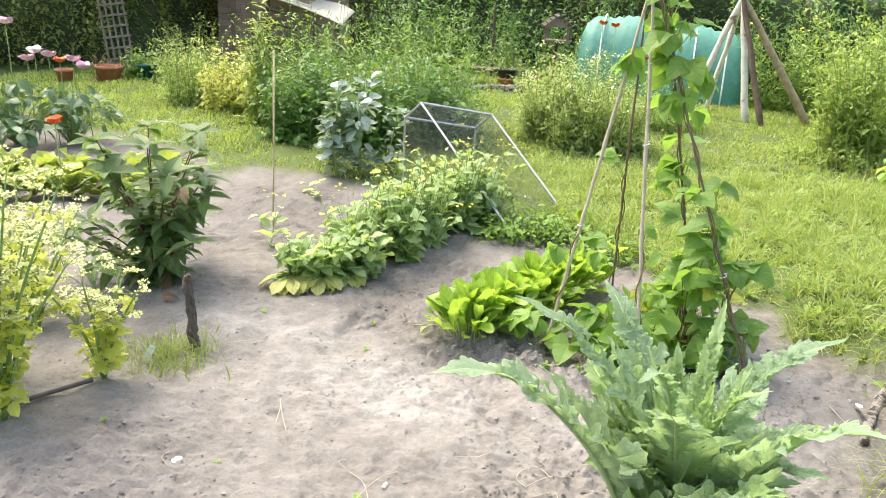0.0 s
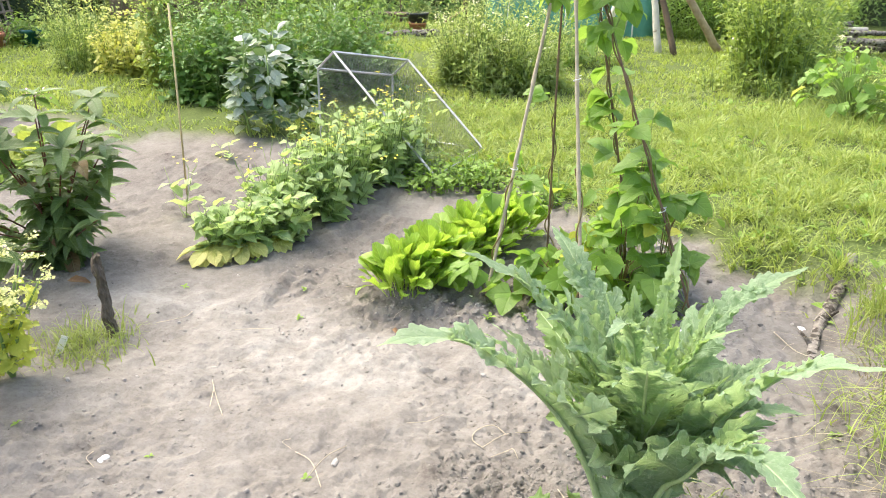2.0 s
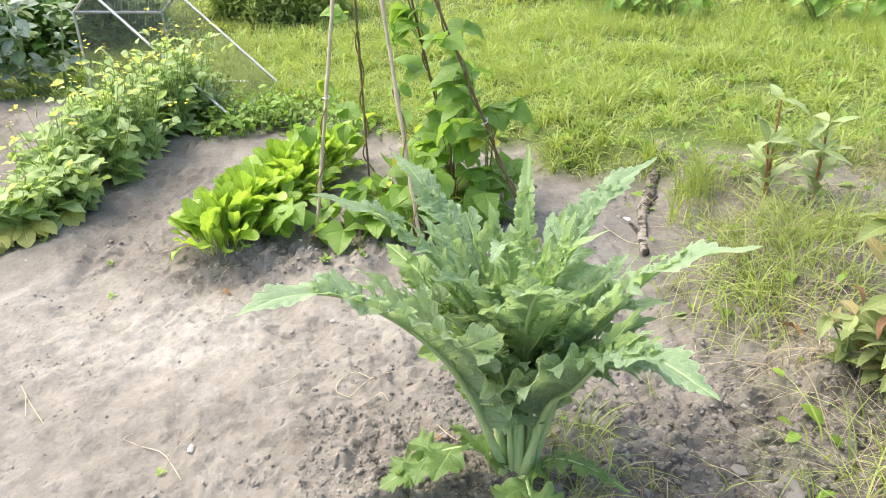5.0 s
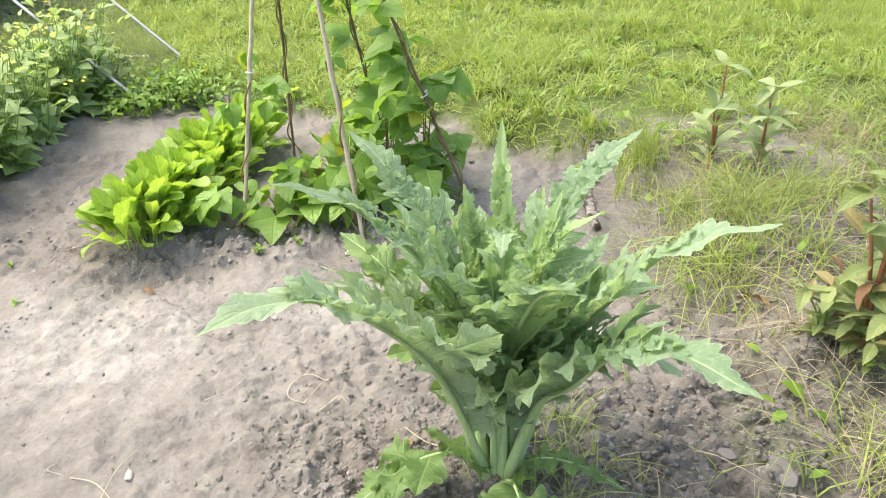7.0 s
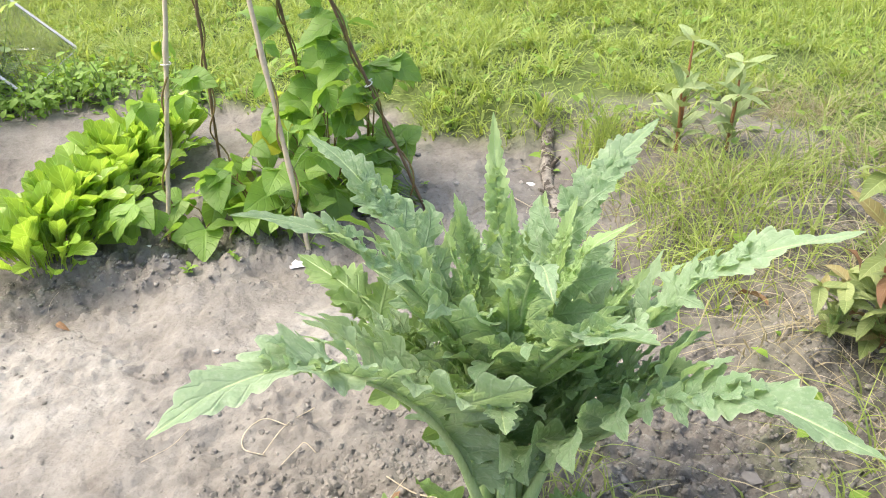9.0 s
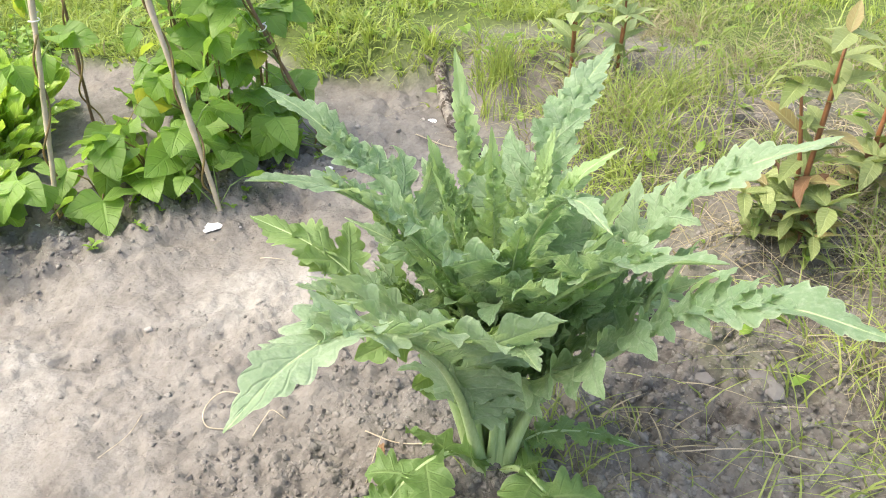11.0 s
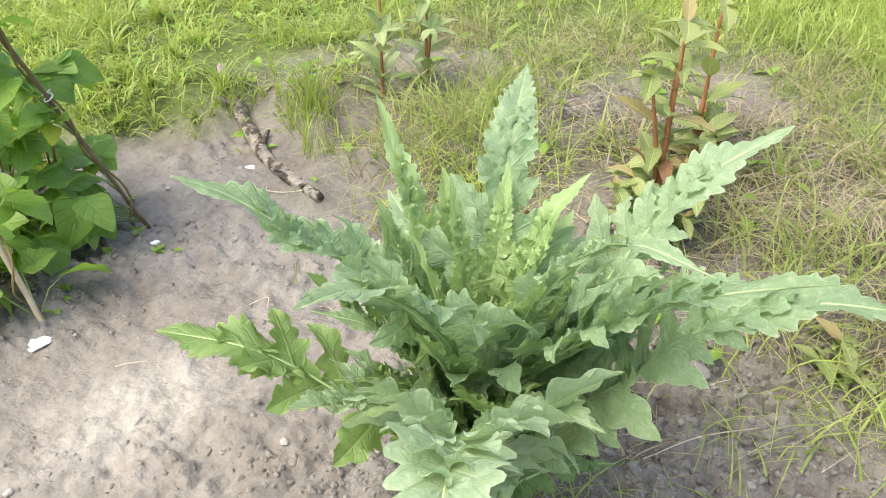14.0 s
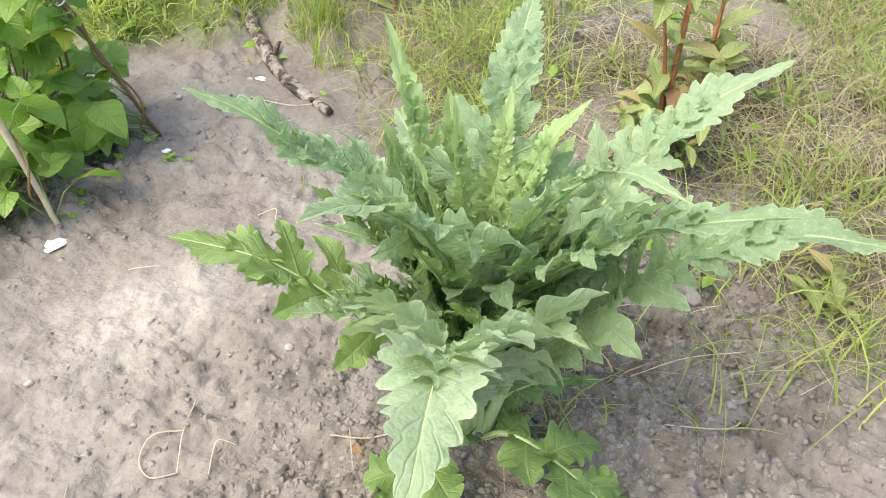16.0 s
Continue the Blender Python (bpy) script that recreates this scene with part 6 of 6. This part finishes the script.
def build_leafy(name, at, tall, branches, per, size, meshes, label, seed, spread=0.3, rise=(-5, 45), dry=0, tip=None, stem=M_REDSTEM, thick=0.009, crown=3):
    """An upright branching plant with long pointed leaves."""
    q = random.Random(seed)
    p = thing(name, (at[0], at[1], gz(*at)), label, "plant")
    for b in range(branches):
        a = b * 137.5 + q.uniform(-20, 20)
        h = tall * (1.0 if b == 0 else q.uniform(0.22, 0.95))
        out = 0.0 if b == 0 else spread * q.uniform(0.5, 1.0) * (1.25 - 0.6 * h / tall)
        d = Vector((-math.sin(radians(a)) * out, math.cos(radians(a)) * out, h))
        line = [Vector((0, 0, -0.02)), Vector((d.x * 0.3, d.y * 0.3, h * 0.45)), d]
        put("stem", tube_mesh("stem", stem, spline([tuple(v) for v in line], 8), np.linspace(thick, thick * 0.4, 9), 6), p)
        for i in range(per):
            u = 0.06 + 0.94 * (i + q.random()) / per
            c = line[0].lerp(line[1], u * 2) if u < 0.5 else line[1].lerp(line[2], u * 2 - 1)
            put("leaf", q.choice(meshes), p, aim(tuple(c), i * 137.5 + b * 40 + q.uniform(-20, 20), q.uniform(*rise) + 18 * u, q.uniform(-25, 25), size * q.uniform(0.7, 1.15) * (1.1 - 0.35 * u)))
        for i in range(crown):
            put("leaf", q.choice(meshes), p, aim(tuple(d), i * 360 / crown + q.uniform(-15, 15), q.uniform(-25, 30), q.uniform(-20, 20), size * q.uniform(0.75, 1.1)))
        if tip:
            m = 26
            r = np.random.default_rng(seed + b)
            pts = np.array(tuple(d)) + r.normal(size=(m, 3)) * (0.022, 0.022, 0.014)
            put("flower_head", scatter("flower_head", leaf(0.9, "round", 2, 1, 0.1, 0.2), pts, r.random(m) * 6.28, r.random(m), r.random(m), np.full(m, 0.012), tip), p) if b == 0 else None
    for i in range(dry):
        a = q.uniform(60, 300)
        put("leaf", DRY_LEAVES[0], p, aim((0.03 * math.cos(a), 0.03 * math.sin(a), 0.2 * q.random() + 0.04), a, q.uniform(-40, 0), q.uniform(-40, 40), size * 0.8), "withered brown leaf")
    return p


build_leafy("pokeweed", (-1.92, 2.78), 0.74, 24, 22, 0.15, LANCE_DARK, "dark green bushy pokeweed with red stems in soil", 320, 0.40, (-45, 18), 9, M_PINK, M_DARKSTEM, thick=0.0065, crown=5)
build_leafy("red_stemmed_weed", (1.42, 1.49), 0.50, 4, 11, 0.125, LANCE_RED, "upright weed with thick red stem on the bank", 321, 0.10, (-10, 40), 2, thick=0.0085)
build_leafy("red_stemmed_weed", (1.72, 1.50), 0.48, 3, 11, 0.125, LANCE_RED, "upright weed with orange-red stem on the bank", 322, 0.08, (-10, 40), 2, thick=0.0085)
build_leafy("red_stemmed_weed", (1.62, 2.52), 0.38, 2, 9, 0.135, LANCE_PALE, "young weed with pale leaves and reddish stem", 323, 0.08, (15, 55), 0, thick=0.008)
build_leafy("red_stemmed_weed", (1.76, 2.44), 0.30, 2, 8, 0.13, LANCE_PALE, "young weed with pale leaves and reddish stem", 324, 0.08, (15, 55), 0, thick=0.008)
build_leafy("small_weed", (1.40, 1.42), 0.16, 4, 6, 0.07, LANCE_RED, "low green weed at the foot of a red stem", 325, 0.08, (0, 40), 1, stem=M_GREENSTEM, thick=0.004)
build_leafy("small_weed", (1.32, 1.52), 0.14, 4, 6, 0.08, LANCE_RED, "low green weed at the edge of the bed", 326, 0.08, (0, 40), 2, stem=M_GREENSTEM, thick=0.004)
build_leafy("small_weed", (1.22, 0.98), 0.08, 5, 6, 0.08, LANCE_RED, "flat green weed growing in dry grass", 327, 0.06, (0, 30), 0, stem=M_GREENSTEM, thick=0.003)

# ---- celery gone to flower ----
def compound_leaf(seed):
    """Five toothed leaflets on a short stalk."""
    r = np.random.default_rng(seed)
    t = leaf(0.95, "lobed", n=8, m=2, fold=0.2, droop=0.6, wave=0.12, seed=seed)
    at = np.array([(0, 0.55, 0), (0.06, 0.45, 0), (-0.06, 0.45, 0), (0.04, 0.12, 0), (-0.04, 0.12, 0)], float)
    turn = np.radians([0, -62, 62, -78, 78]) + 0.25 * r.normal(size=5)
    return scatter("leaf", t, at, turn, 0.3 * r.normal(size=5), 0.4 * r.normal(size=5), np.array([0.85, 0.75, 0.75, 0.6, 0.6]), M_CELERY)


CELERY_LEAVES = [compound_leaf(90 + s) for s in range(4)]


def build_celery(x, y, tall, stems, seed, label):
    q = random.Random(seed)
    r = np.random.default_rng(seed)
    p = thing("celery_plant", (x, y, gz(x, y)), label, "plant", "flowering celery")
    umbel_t = leaf(0.9, "round", 2, 1, 0.1, 0.2)
    for s in range(stems):
        a = s * 137.5 + q.uniform(-20, 20)
        out = tall * q.uniform(0.1, 0.42)
        h = tall * q.uniform(0.6, 1.0)
        d = Vector((-math.sin(radians(a)) * out, math.cos(radians(a)) * out, h))
        line = spline([(0, 0, -0.01), tuple(Vector((d.x * 0.35, d.y * 0.35, h * 0.5))), tuple(d)], 9)
        put("stem", tube_mesh("stem", M_GREENSTEM, line, np.linspace(0.007, 0.003, 10), 6), p)
        for i in range(9):
            u = q.uniform(0.2, 0.95)
            c = line[int(u * 9)]
            put("leaf", q.choice(CELERY_LEAVES), p, aim(tuple(c + r.normal(size=3) * 0.02), q.uniform(0, 360), q.uniform(-35, 35), q.uniform(-25, 25), q.uniform(0.03, 0.058) * (1.3 - 0.6 * u)))
        rays, pts = [], []
        for k in range(9):
            c = line[-1] if k < 4 else line[6] + r.normal(size=3) * 0.015
            e = np.array(c) + r.normal(size=3) * (0.05, 0.05, 0.02) + (0, 0, 0.04)
            rays.append([c, (np.array(c) + e) / 2 + (0, 0, 0.008), e])
            pts.append(e + r.normal(size=(28, 3)) * (0.012, 0.012, 0.004))
        pts = np.concatenate(pts)
        n = len(pts)
        tagged(put("umbel", scatter("umbel", umbel_t, pts, r.random(n) * 6.28, (r.random(n) - 0.3), r.random(n), 0.008 + 0.007 * r.random(n), M_UMBEL), p, None, "cream flower umbel"), kind="stuff")
        tagged(put("umbel_stalk", tubes_mesh("umbel_stalk", M_GREENSTEM, rays, 0.0016), p), kind="stuff")


build_celery(-1.62, 1.52, 0.80, 18, 331, "tall yellow-green celery in cream flower beside the bed")
build_celery(-1.85, 1.75, 0.74, 11, 334, "tall yellow-green celery in cream flower beside the bed")
build_celery(-1.50, 1.86, 0.42, 6, 332, "small yellow-green flowering celery on bare soil")
build_celery(-2.35, 2.4, 0.5, 6, 335, "yellow-green celery in cream flower beside the bed")
build_celery(-2.05, 2.15, 0.55, 6, 333, "yellow-green celery in cream flower beside the bed")

# ---- small things on the soil ----
def stone(at, size, material, label, seed, name="stone", flat=0.5):
    q = np.random.default_rng(seed)
    bm = bmesh.new()
    bmesh.ops.create_icosphere(bm, subdivisions=2, radius=1)
    for v in bm.verts:
        n = v.co.normalized()
        v.co = n * (0.8 + 0.4 * noise.noise(n * 1.3 + Vector((seed, 0, 0))))
        v.co.z = max(-0.6, min(0.75, v.co.z))
    ob = put(name, from_bm(name, bm, material, False))
    ob.matrix_basis = Matrix.Translation((at[0], at[1], gz(*at) + size * flat * 0.35)) @ pose(0, 0, 0, 0, 0, float(q.random() * 360)) @ Matrix.Diagonal((size, size * 0.65, size * flat, 1))
    return tagged(ob, label, "stone")


def shell(at, size, seed, label="white broken shell lying on the soil"):
    v, f, uv = leaf(0.7, "round", 6, 3, 0.2, 0.4)
    v = v + (np.random.default_rng(seed).random(v.shape) - 0.5) * (0.16, 0.16, 0.1)
    ob = put("shell", mesh_of("shell", v, f, M_PLASTIC, uv, False))
    mod = ob.modifiers.new("thick", "SOLIDIFY")
    mod.thickness = 0.05
    a = radians(seed * 70)
    ob.matrix_basis = aim((at[0] + 0.5 * size * math.sin(a), at[1] - 0.5 * size * math.cos(a), gz(*at) + size * 0.06), seed * 70, 4, 3, size)
    return tagged(ob, label, "shell")


shell((0.305, 2.49), 0.06, 1)
shell((1.17, 2.70), 0.035, 3)
shell((-0.10, 2.755), 0.03, 2)
stone((-0.985, 1.536), 0.024, M_PLASTIC, "long white stone lying on the soil", 401, flat=0.4)
stone((-0.332, 1.626), 0.02, M_STONE, "pale angular stone lying on the soil", 402)
stone((1.058, 1.246), 0.06, M_SLATE, "flat grey slab of stone at the bed edge", 403, flat=0.25)
stone((0.98, 1.35), 0.04, M_SLATE, "flat grey stone at the bed edge", 404, flat=0.3)
stone((0.72, 2.60), 0.016, M_PLASTIC, "small white stone by a bean cane", 405)
q = random.Random(410)
for k in range(70):
    x, y = q.uniform(-1.6, 1.25), q.uniform(0.85, 3.2)
    stone((x, y), q.choice((0.006, 0.008, 0.01, 0.013)), q.choice((M_STONE, M_STONE, M_SLATE)), "small pale pebble lying on the soil", 411 + k, "pebble", 0.7)


def build_clods():
    """Crumbs and lumps of soil: one object of many faceted lumps."""
    q = np.random.default_rng(430)
    n = 230000
    x, y = -2.2 + 4.5 * q.random(n), 0.6 + 3.9 * q.random(n)
    c = crumbly(x, y)
    keep = ((lawn_depth(x, y) < 0.1) | ((x > 1.05) & (y < 2.5))) & (q.random(n) < (0.08 + 0.25 * (vnoise(x, y, 0.12, 20) > 0.6) * vnoise(x, y, 0.5, 21) + 0.6 * c**2.2) * smooth01((3.4 - y) / 1.2 + 0.15))
    x, y = x[keep], y[keep]
    n = len(x)
    t = (1 + 5**0.5) / 2
    cube = np.array([(sx, sy, sz) for sx in (-1, 1) for sy in (-1, 1) for sz in (-1, 1)], float)
    quads = np.array([(0, 1, 3, 2), (4, 6, 7, 5), (0, 4, 5, 1), (2, 3, 7, 6), (0, 2, 6, 4), (1, 5, 7, 3)])
    size = (0.0014 + 0.0072 * q.random(n) ** 5.0) * (0.7 + 0.5 * crumbly(x, y))
    v = cube[None] * (0.4 + 0.75 * q.random((n, 8, 3)))
    v = np.einsum("nij,nkj->nki", turns(q.random(n) * 6.28, q.random(n) * 3, q.random(n) * 3), v) * size[:, None, None]
    v[..., 2] *= 0.7
    v += np.stack([x, y, height(x, y) - size * 0.3], 1)[:, None]
    f = quads[None] + (np.arange(n) * 8)[:, None, None]
    me = mesh_of("soil_clods", v.reshape(-1, 3), f.reshape(-1, 4), M_SOIL, None, True)
    me.attributes.new("dry", "FLOAT", "POINT").data.foreach_set("value", np.repeat(0.9 * q.random(n), 8).astype(np.float32))
    ob = put("soil_clods", me)
    tagged(ob, "loose grey-brown crumbs and clods of soil", "soil", kind="stuff")


build_clods()


def build_lumps():
    """Larger broken clods in the dug soil round the artichoke and along the bank, sunk into the ground."""
    q = np.random.default_rng(431)
    n = 26000
    x, y = -0.3 + 1.9 * q.random(n), 0.8 + 1.4 * q.random(n)
    c = blob(x, y, 0.25, 1.48, 0.3, 0.28) + 0.8 * blob(x, y, 0.75, 1.15, 0.4, 0.3) + 0.8 * blob(x, y, 1.25, 1.5, 0.25, 0.4)
    keep = q.random(n) < np.clip(c, 0, 1) * (0.15 + 0.85 * (vnoise(x, y, 0.09, 44) > 0.5))
    x, y = x[keep], y[keep]
    n = len(x)
    ball = np.array([(0, 0, 1.0)] + [(math.cos(a) * 0.9, math.sin(a) * 0.9, 0.35) for a in np.arange(6) * 1.047] + [(math.cos(a), math.sin(a), -0.5) for a in np.arange(6) * 1.047 + 0.5])
    ring = [(0, 1 + k, 1 + (k + 1) % 6) for k in range(6)] + [(1 + k, 7 + k, 1 + (k + 1) % 6) for k in range(6)] + [(7 + k, 7 + (k + 1) % 6, 1 + (k + 1) % 6) for k in range(6)]
    size = 0.0025 + 0.0085 * q.random(n) ** 2.6
    v = ball[None] * (0.65 + 0.6 * q.random((n, 13, 3)))
    v = np.einsum("nij,nkj->nki", turns(q.random(n) * 6.28, 0.8 * (q.random(n) - 0.5), 0.8 * (q.random(n) - 0.5)), v) * size[:, None, None]
    v += np.stack([x, y, height(x, y) - size * 0.15], 1)[:, None]
    f = np.array(ring)[None] + (np.arange(n) * 13)[:, None, None]
    me = mesh_of("soil_lumps", v.reshape(-1, 3), f.reshape(-1, 3), M_SOIL, None, False)
    me.attributes.new("dry", "FLOAT", "POINT").data.foreach_set("value", np.repeat(0.3 * q.random(n), 13).astype(np.float32))
    tagged(put("soil_lumps", me), "broken grey clods of dug soil round an artichoke", "soil", kind="stuff")


build_lumps()


def straw(points, r=0.0022, label="bleached straw stalk lying on the soil", material=None, name="straw"):
    pts = [(x, y, gz(x, y) + z) for x, y, z in points]
    base = Vector(pts[0])
    line = spline([tuple(Vector(p) - base) for p in pts], 24)
    ob = put(name, tube_mesh(name, material or M_STRAWS, line, r * (0.65 if material is None else 1.0), 5))
    ob.location = base
    return tagged(ob, label, name)


straw([(0.075, 1.775, 0.004), (0.035, 1.80, 0.004), (0.045, 1.84, 0.006), (0.09, 1.855, 0.01), (0.135, 1.825, 0.006)], 0.0022, "curled pale straw lying on the soil")
straw([(0.07, 1.77, 0.012), (0.13, 1.82, 0.012), (0.205, 1.875, 0.006)], 0.002)
straw([(0.10, 1.72, 0.004), (0.14, 1.752, 0.01), (0.158, 1.755, 0.012), (0.175, 1.73, 0.004)], 0.0018, "bent pale straw lying on the soil")
straw([(-0.86, 1.98, 0.005), (-0.806, 1.89, 0.01), (-0.74, 1.79, 0.004)], 0.002)
straw([(-0.83, 1.93, 0.01), (-0.80, 1.83, 0.004)], 0.0022)
straw([(-0.32, 1.70, 0.004), (-0.36, 1.63, 0.02), (-0.40, 1.55, 0.004)], 0.002)
straw([(-0.46, 1.66, 0.004), (-0.40, 1.62, 0.012), (-0.34, 1.52, 0.004)], 0.002)
straw([(1.05, 2.62, 0.006), (1.1, 2.5, 0.008), (1.13, 2.40, 0.006)], 0.003, "pale straw stalk at the lawn edge")
straw([(0.29, 1.605, 0.004), (0.33, 1.55, 0.008), (0.38, 1.50, 0.004)], 0.0024)
straw([(-0.62, 2.75, 0.006), (-0.50, 2.78, 0.008), (-0.40, 2.78, 0.006)], 0.0024)
straw([(0.75, 1.22, 0.02), (0.86, 1.15, 0.012), (0.97, 1.06, 0.006)], 0.002)
straw([(0.70, 1.12, 0.006), (0.76, 1.02, 0.008), (0.82, 1.0, 0.006)], 0.0022)
q = random.Random(440)
for k in range(18):
    x, y, a, l = q.uniform(-1.5, 1.1), q.uniform(0.95, 2.6), q.uniform(0, 6.28), q.uniform(0.02, 0.07)
    straw([(x, y, 0.003), (x + l * math.cos(a), y + l * math.sin(a), 0.008), (x + 2 * l * math.cos(a + q.uniform(-0.9, 0.9)), y + 2 * l * math.sin(a), 0.003)], q.uniform(0.0009, 0.0017), "thin dry stalk lying on the soil")
for k in range(110):
    x, y, a, l = q.uniform(1.12, 2.1), q.uniform(0.7, 2.0), q.uniform(0, 6.28), q.uniform(0.06, 0.17)
    straw([(x, y, 0.02), (x + l * math.cos(a), y + l * math.sin(a), 0.045), (x + 2 * l * math.cos(a + q.uniform(-0.5, 0.5)), y + 2 * l * math.sin(a), 0.015)], q.uniform(0.0008, 0.0018), "long dry grass stalk lying on the bank")
def build_branch():
    """A crooked fallen branch with knots, side stubs and a strip of loose bark."""
    at = Vector((1.10, 2.33, gz(1.10, 2.33)))
    b = thing("fallen_branch", at, "grey fallen branch with peeling bark on soil", "branch")
    foot = [(0.015, 0.03), (0.075, 0.22), (0.14, 0.39), (0.25, 0.60), (0.33, 0.76)]
    way = spline([(x, y, gz(at.x + x, at.y + y) - at.z + 0.013) for x, y in foot], 44)
    q = np.random.default_rng(450)
    r = np.linspace(0.016, 0.025, 45) * (1 + 0.05 * np.sin(np.linspace(0, 14, 45)) + 0.04 * q.normal(size=45))
    put("wood", tube_mesh("wood", M_BARK, way, r, 12, 0.22, 450), b)
    for k, (i, dx, dy, dz) in enumerate(((9, -0.05, 0.03, 0.05), (22, 0.06, 0.02, 0.045), (33, -0.045, 0.05, 0.05))):
        p = way[i]
        put("stub", tube_mesh("stub", M_BARK, [tuple(p), tuple(p + (dx * 0.6, dy * 0.6, dz * 0.7)), tuple(p + (dx, dy, dz))], (0.011, 0.008, 0.005), 7, 0.3, k), b)
    for k, (i, n) in enumerate(((4, 12), (20, 9), (31, 10))):
        u, a = np.meshgrid(np.arange(i, i + n), np.linspace(-0.9 + 0.7 * k, 0.5 + 0.7 * k, 6))
        out = np.stack([np.sin(a), -0.35 * np.sin(a), np.cos(a)], -1) * (r[u] * 1.12 + 0.004 * np.abs(a - 0.7 * k))[..., None]
        put("bark_flake", mesh_of("bark_flake", (way[u] + out).reshape(-1, 3), grid_faces(6, n), M_BARK), b, None, "peeling grey bark")
    return b


build_branch()
straw([(-1.80, 1.42, 0.02), (-1.66, 1.56, 0.02), (-1.50, 1.80, 0.015)], 0.010, "old dark hose lying across the soil", M_HOSE, "hose")
tag = thing("plant_label", (-1.47, 2.05, gz(-1.47, 2.05)), "white plastic plant label stuck in soil", "label")
bm = bmesh.new()
box(bm, (-0.012, -0.0012, -0.02), (0.012, 0.0012, 0.075), 0.0008)
put("blade", from_bm("blade", bm, M_PLASTIC), tag, pose(0, 0, 0, -12, 25, 20))
for k, (x, y, s) in enumerate(((1.33, 1.72, 0.11), (1.05, 1.5, 0.05), (0.30, 1.55, 0.05), (-0.35, 2.45, 0.05), (-1.75, 2.55, 0.10))):
    ob = put("dead_leaf", DRY_LEAVES[0])
    ob.matrix_basis = aim((x, y, gz(x, y) + 0.02), 70 * k, 10, 30, s)
    tagged(ob, "curled reddish-brown dead leaf on the soil", "leaf")
SPROUT = leaf_mesh("leaf", M_WEED, 0.5, "ovate", n=4, m=1, fold=0.3, droop=0.6)
q = random.Random(460)
for k in range(36):
    x, y = (q.uniform(-1.5, 0.9), q.uniform(1.5, 3.1)) if k < 14 else (q.uniform(0.0, 0.75), q.uniform(2.5, 2.72))
    p = thing("seedling", (x, y, gz(x, y)), "tiny green seedling in bare soil", "seedling", "seedlings in the bed")
    for i in range(4):
        put("leaf", SPROUT, p, aim((0, 0, 0.004), 90 * i + q.uniform(-25, 25), q.uniform(5, 50), 0, q.uniform(0.012, 0.03)))
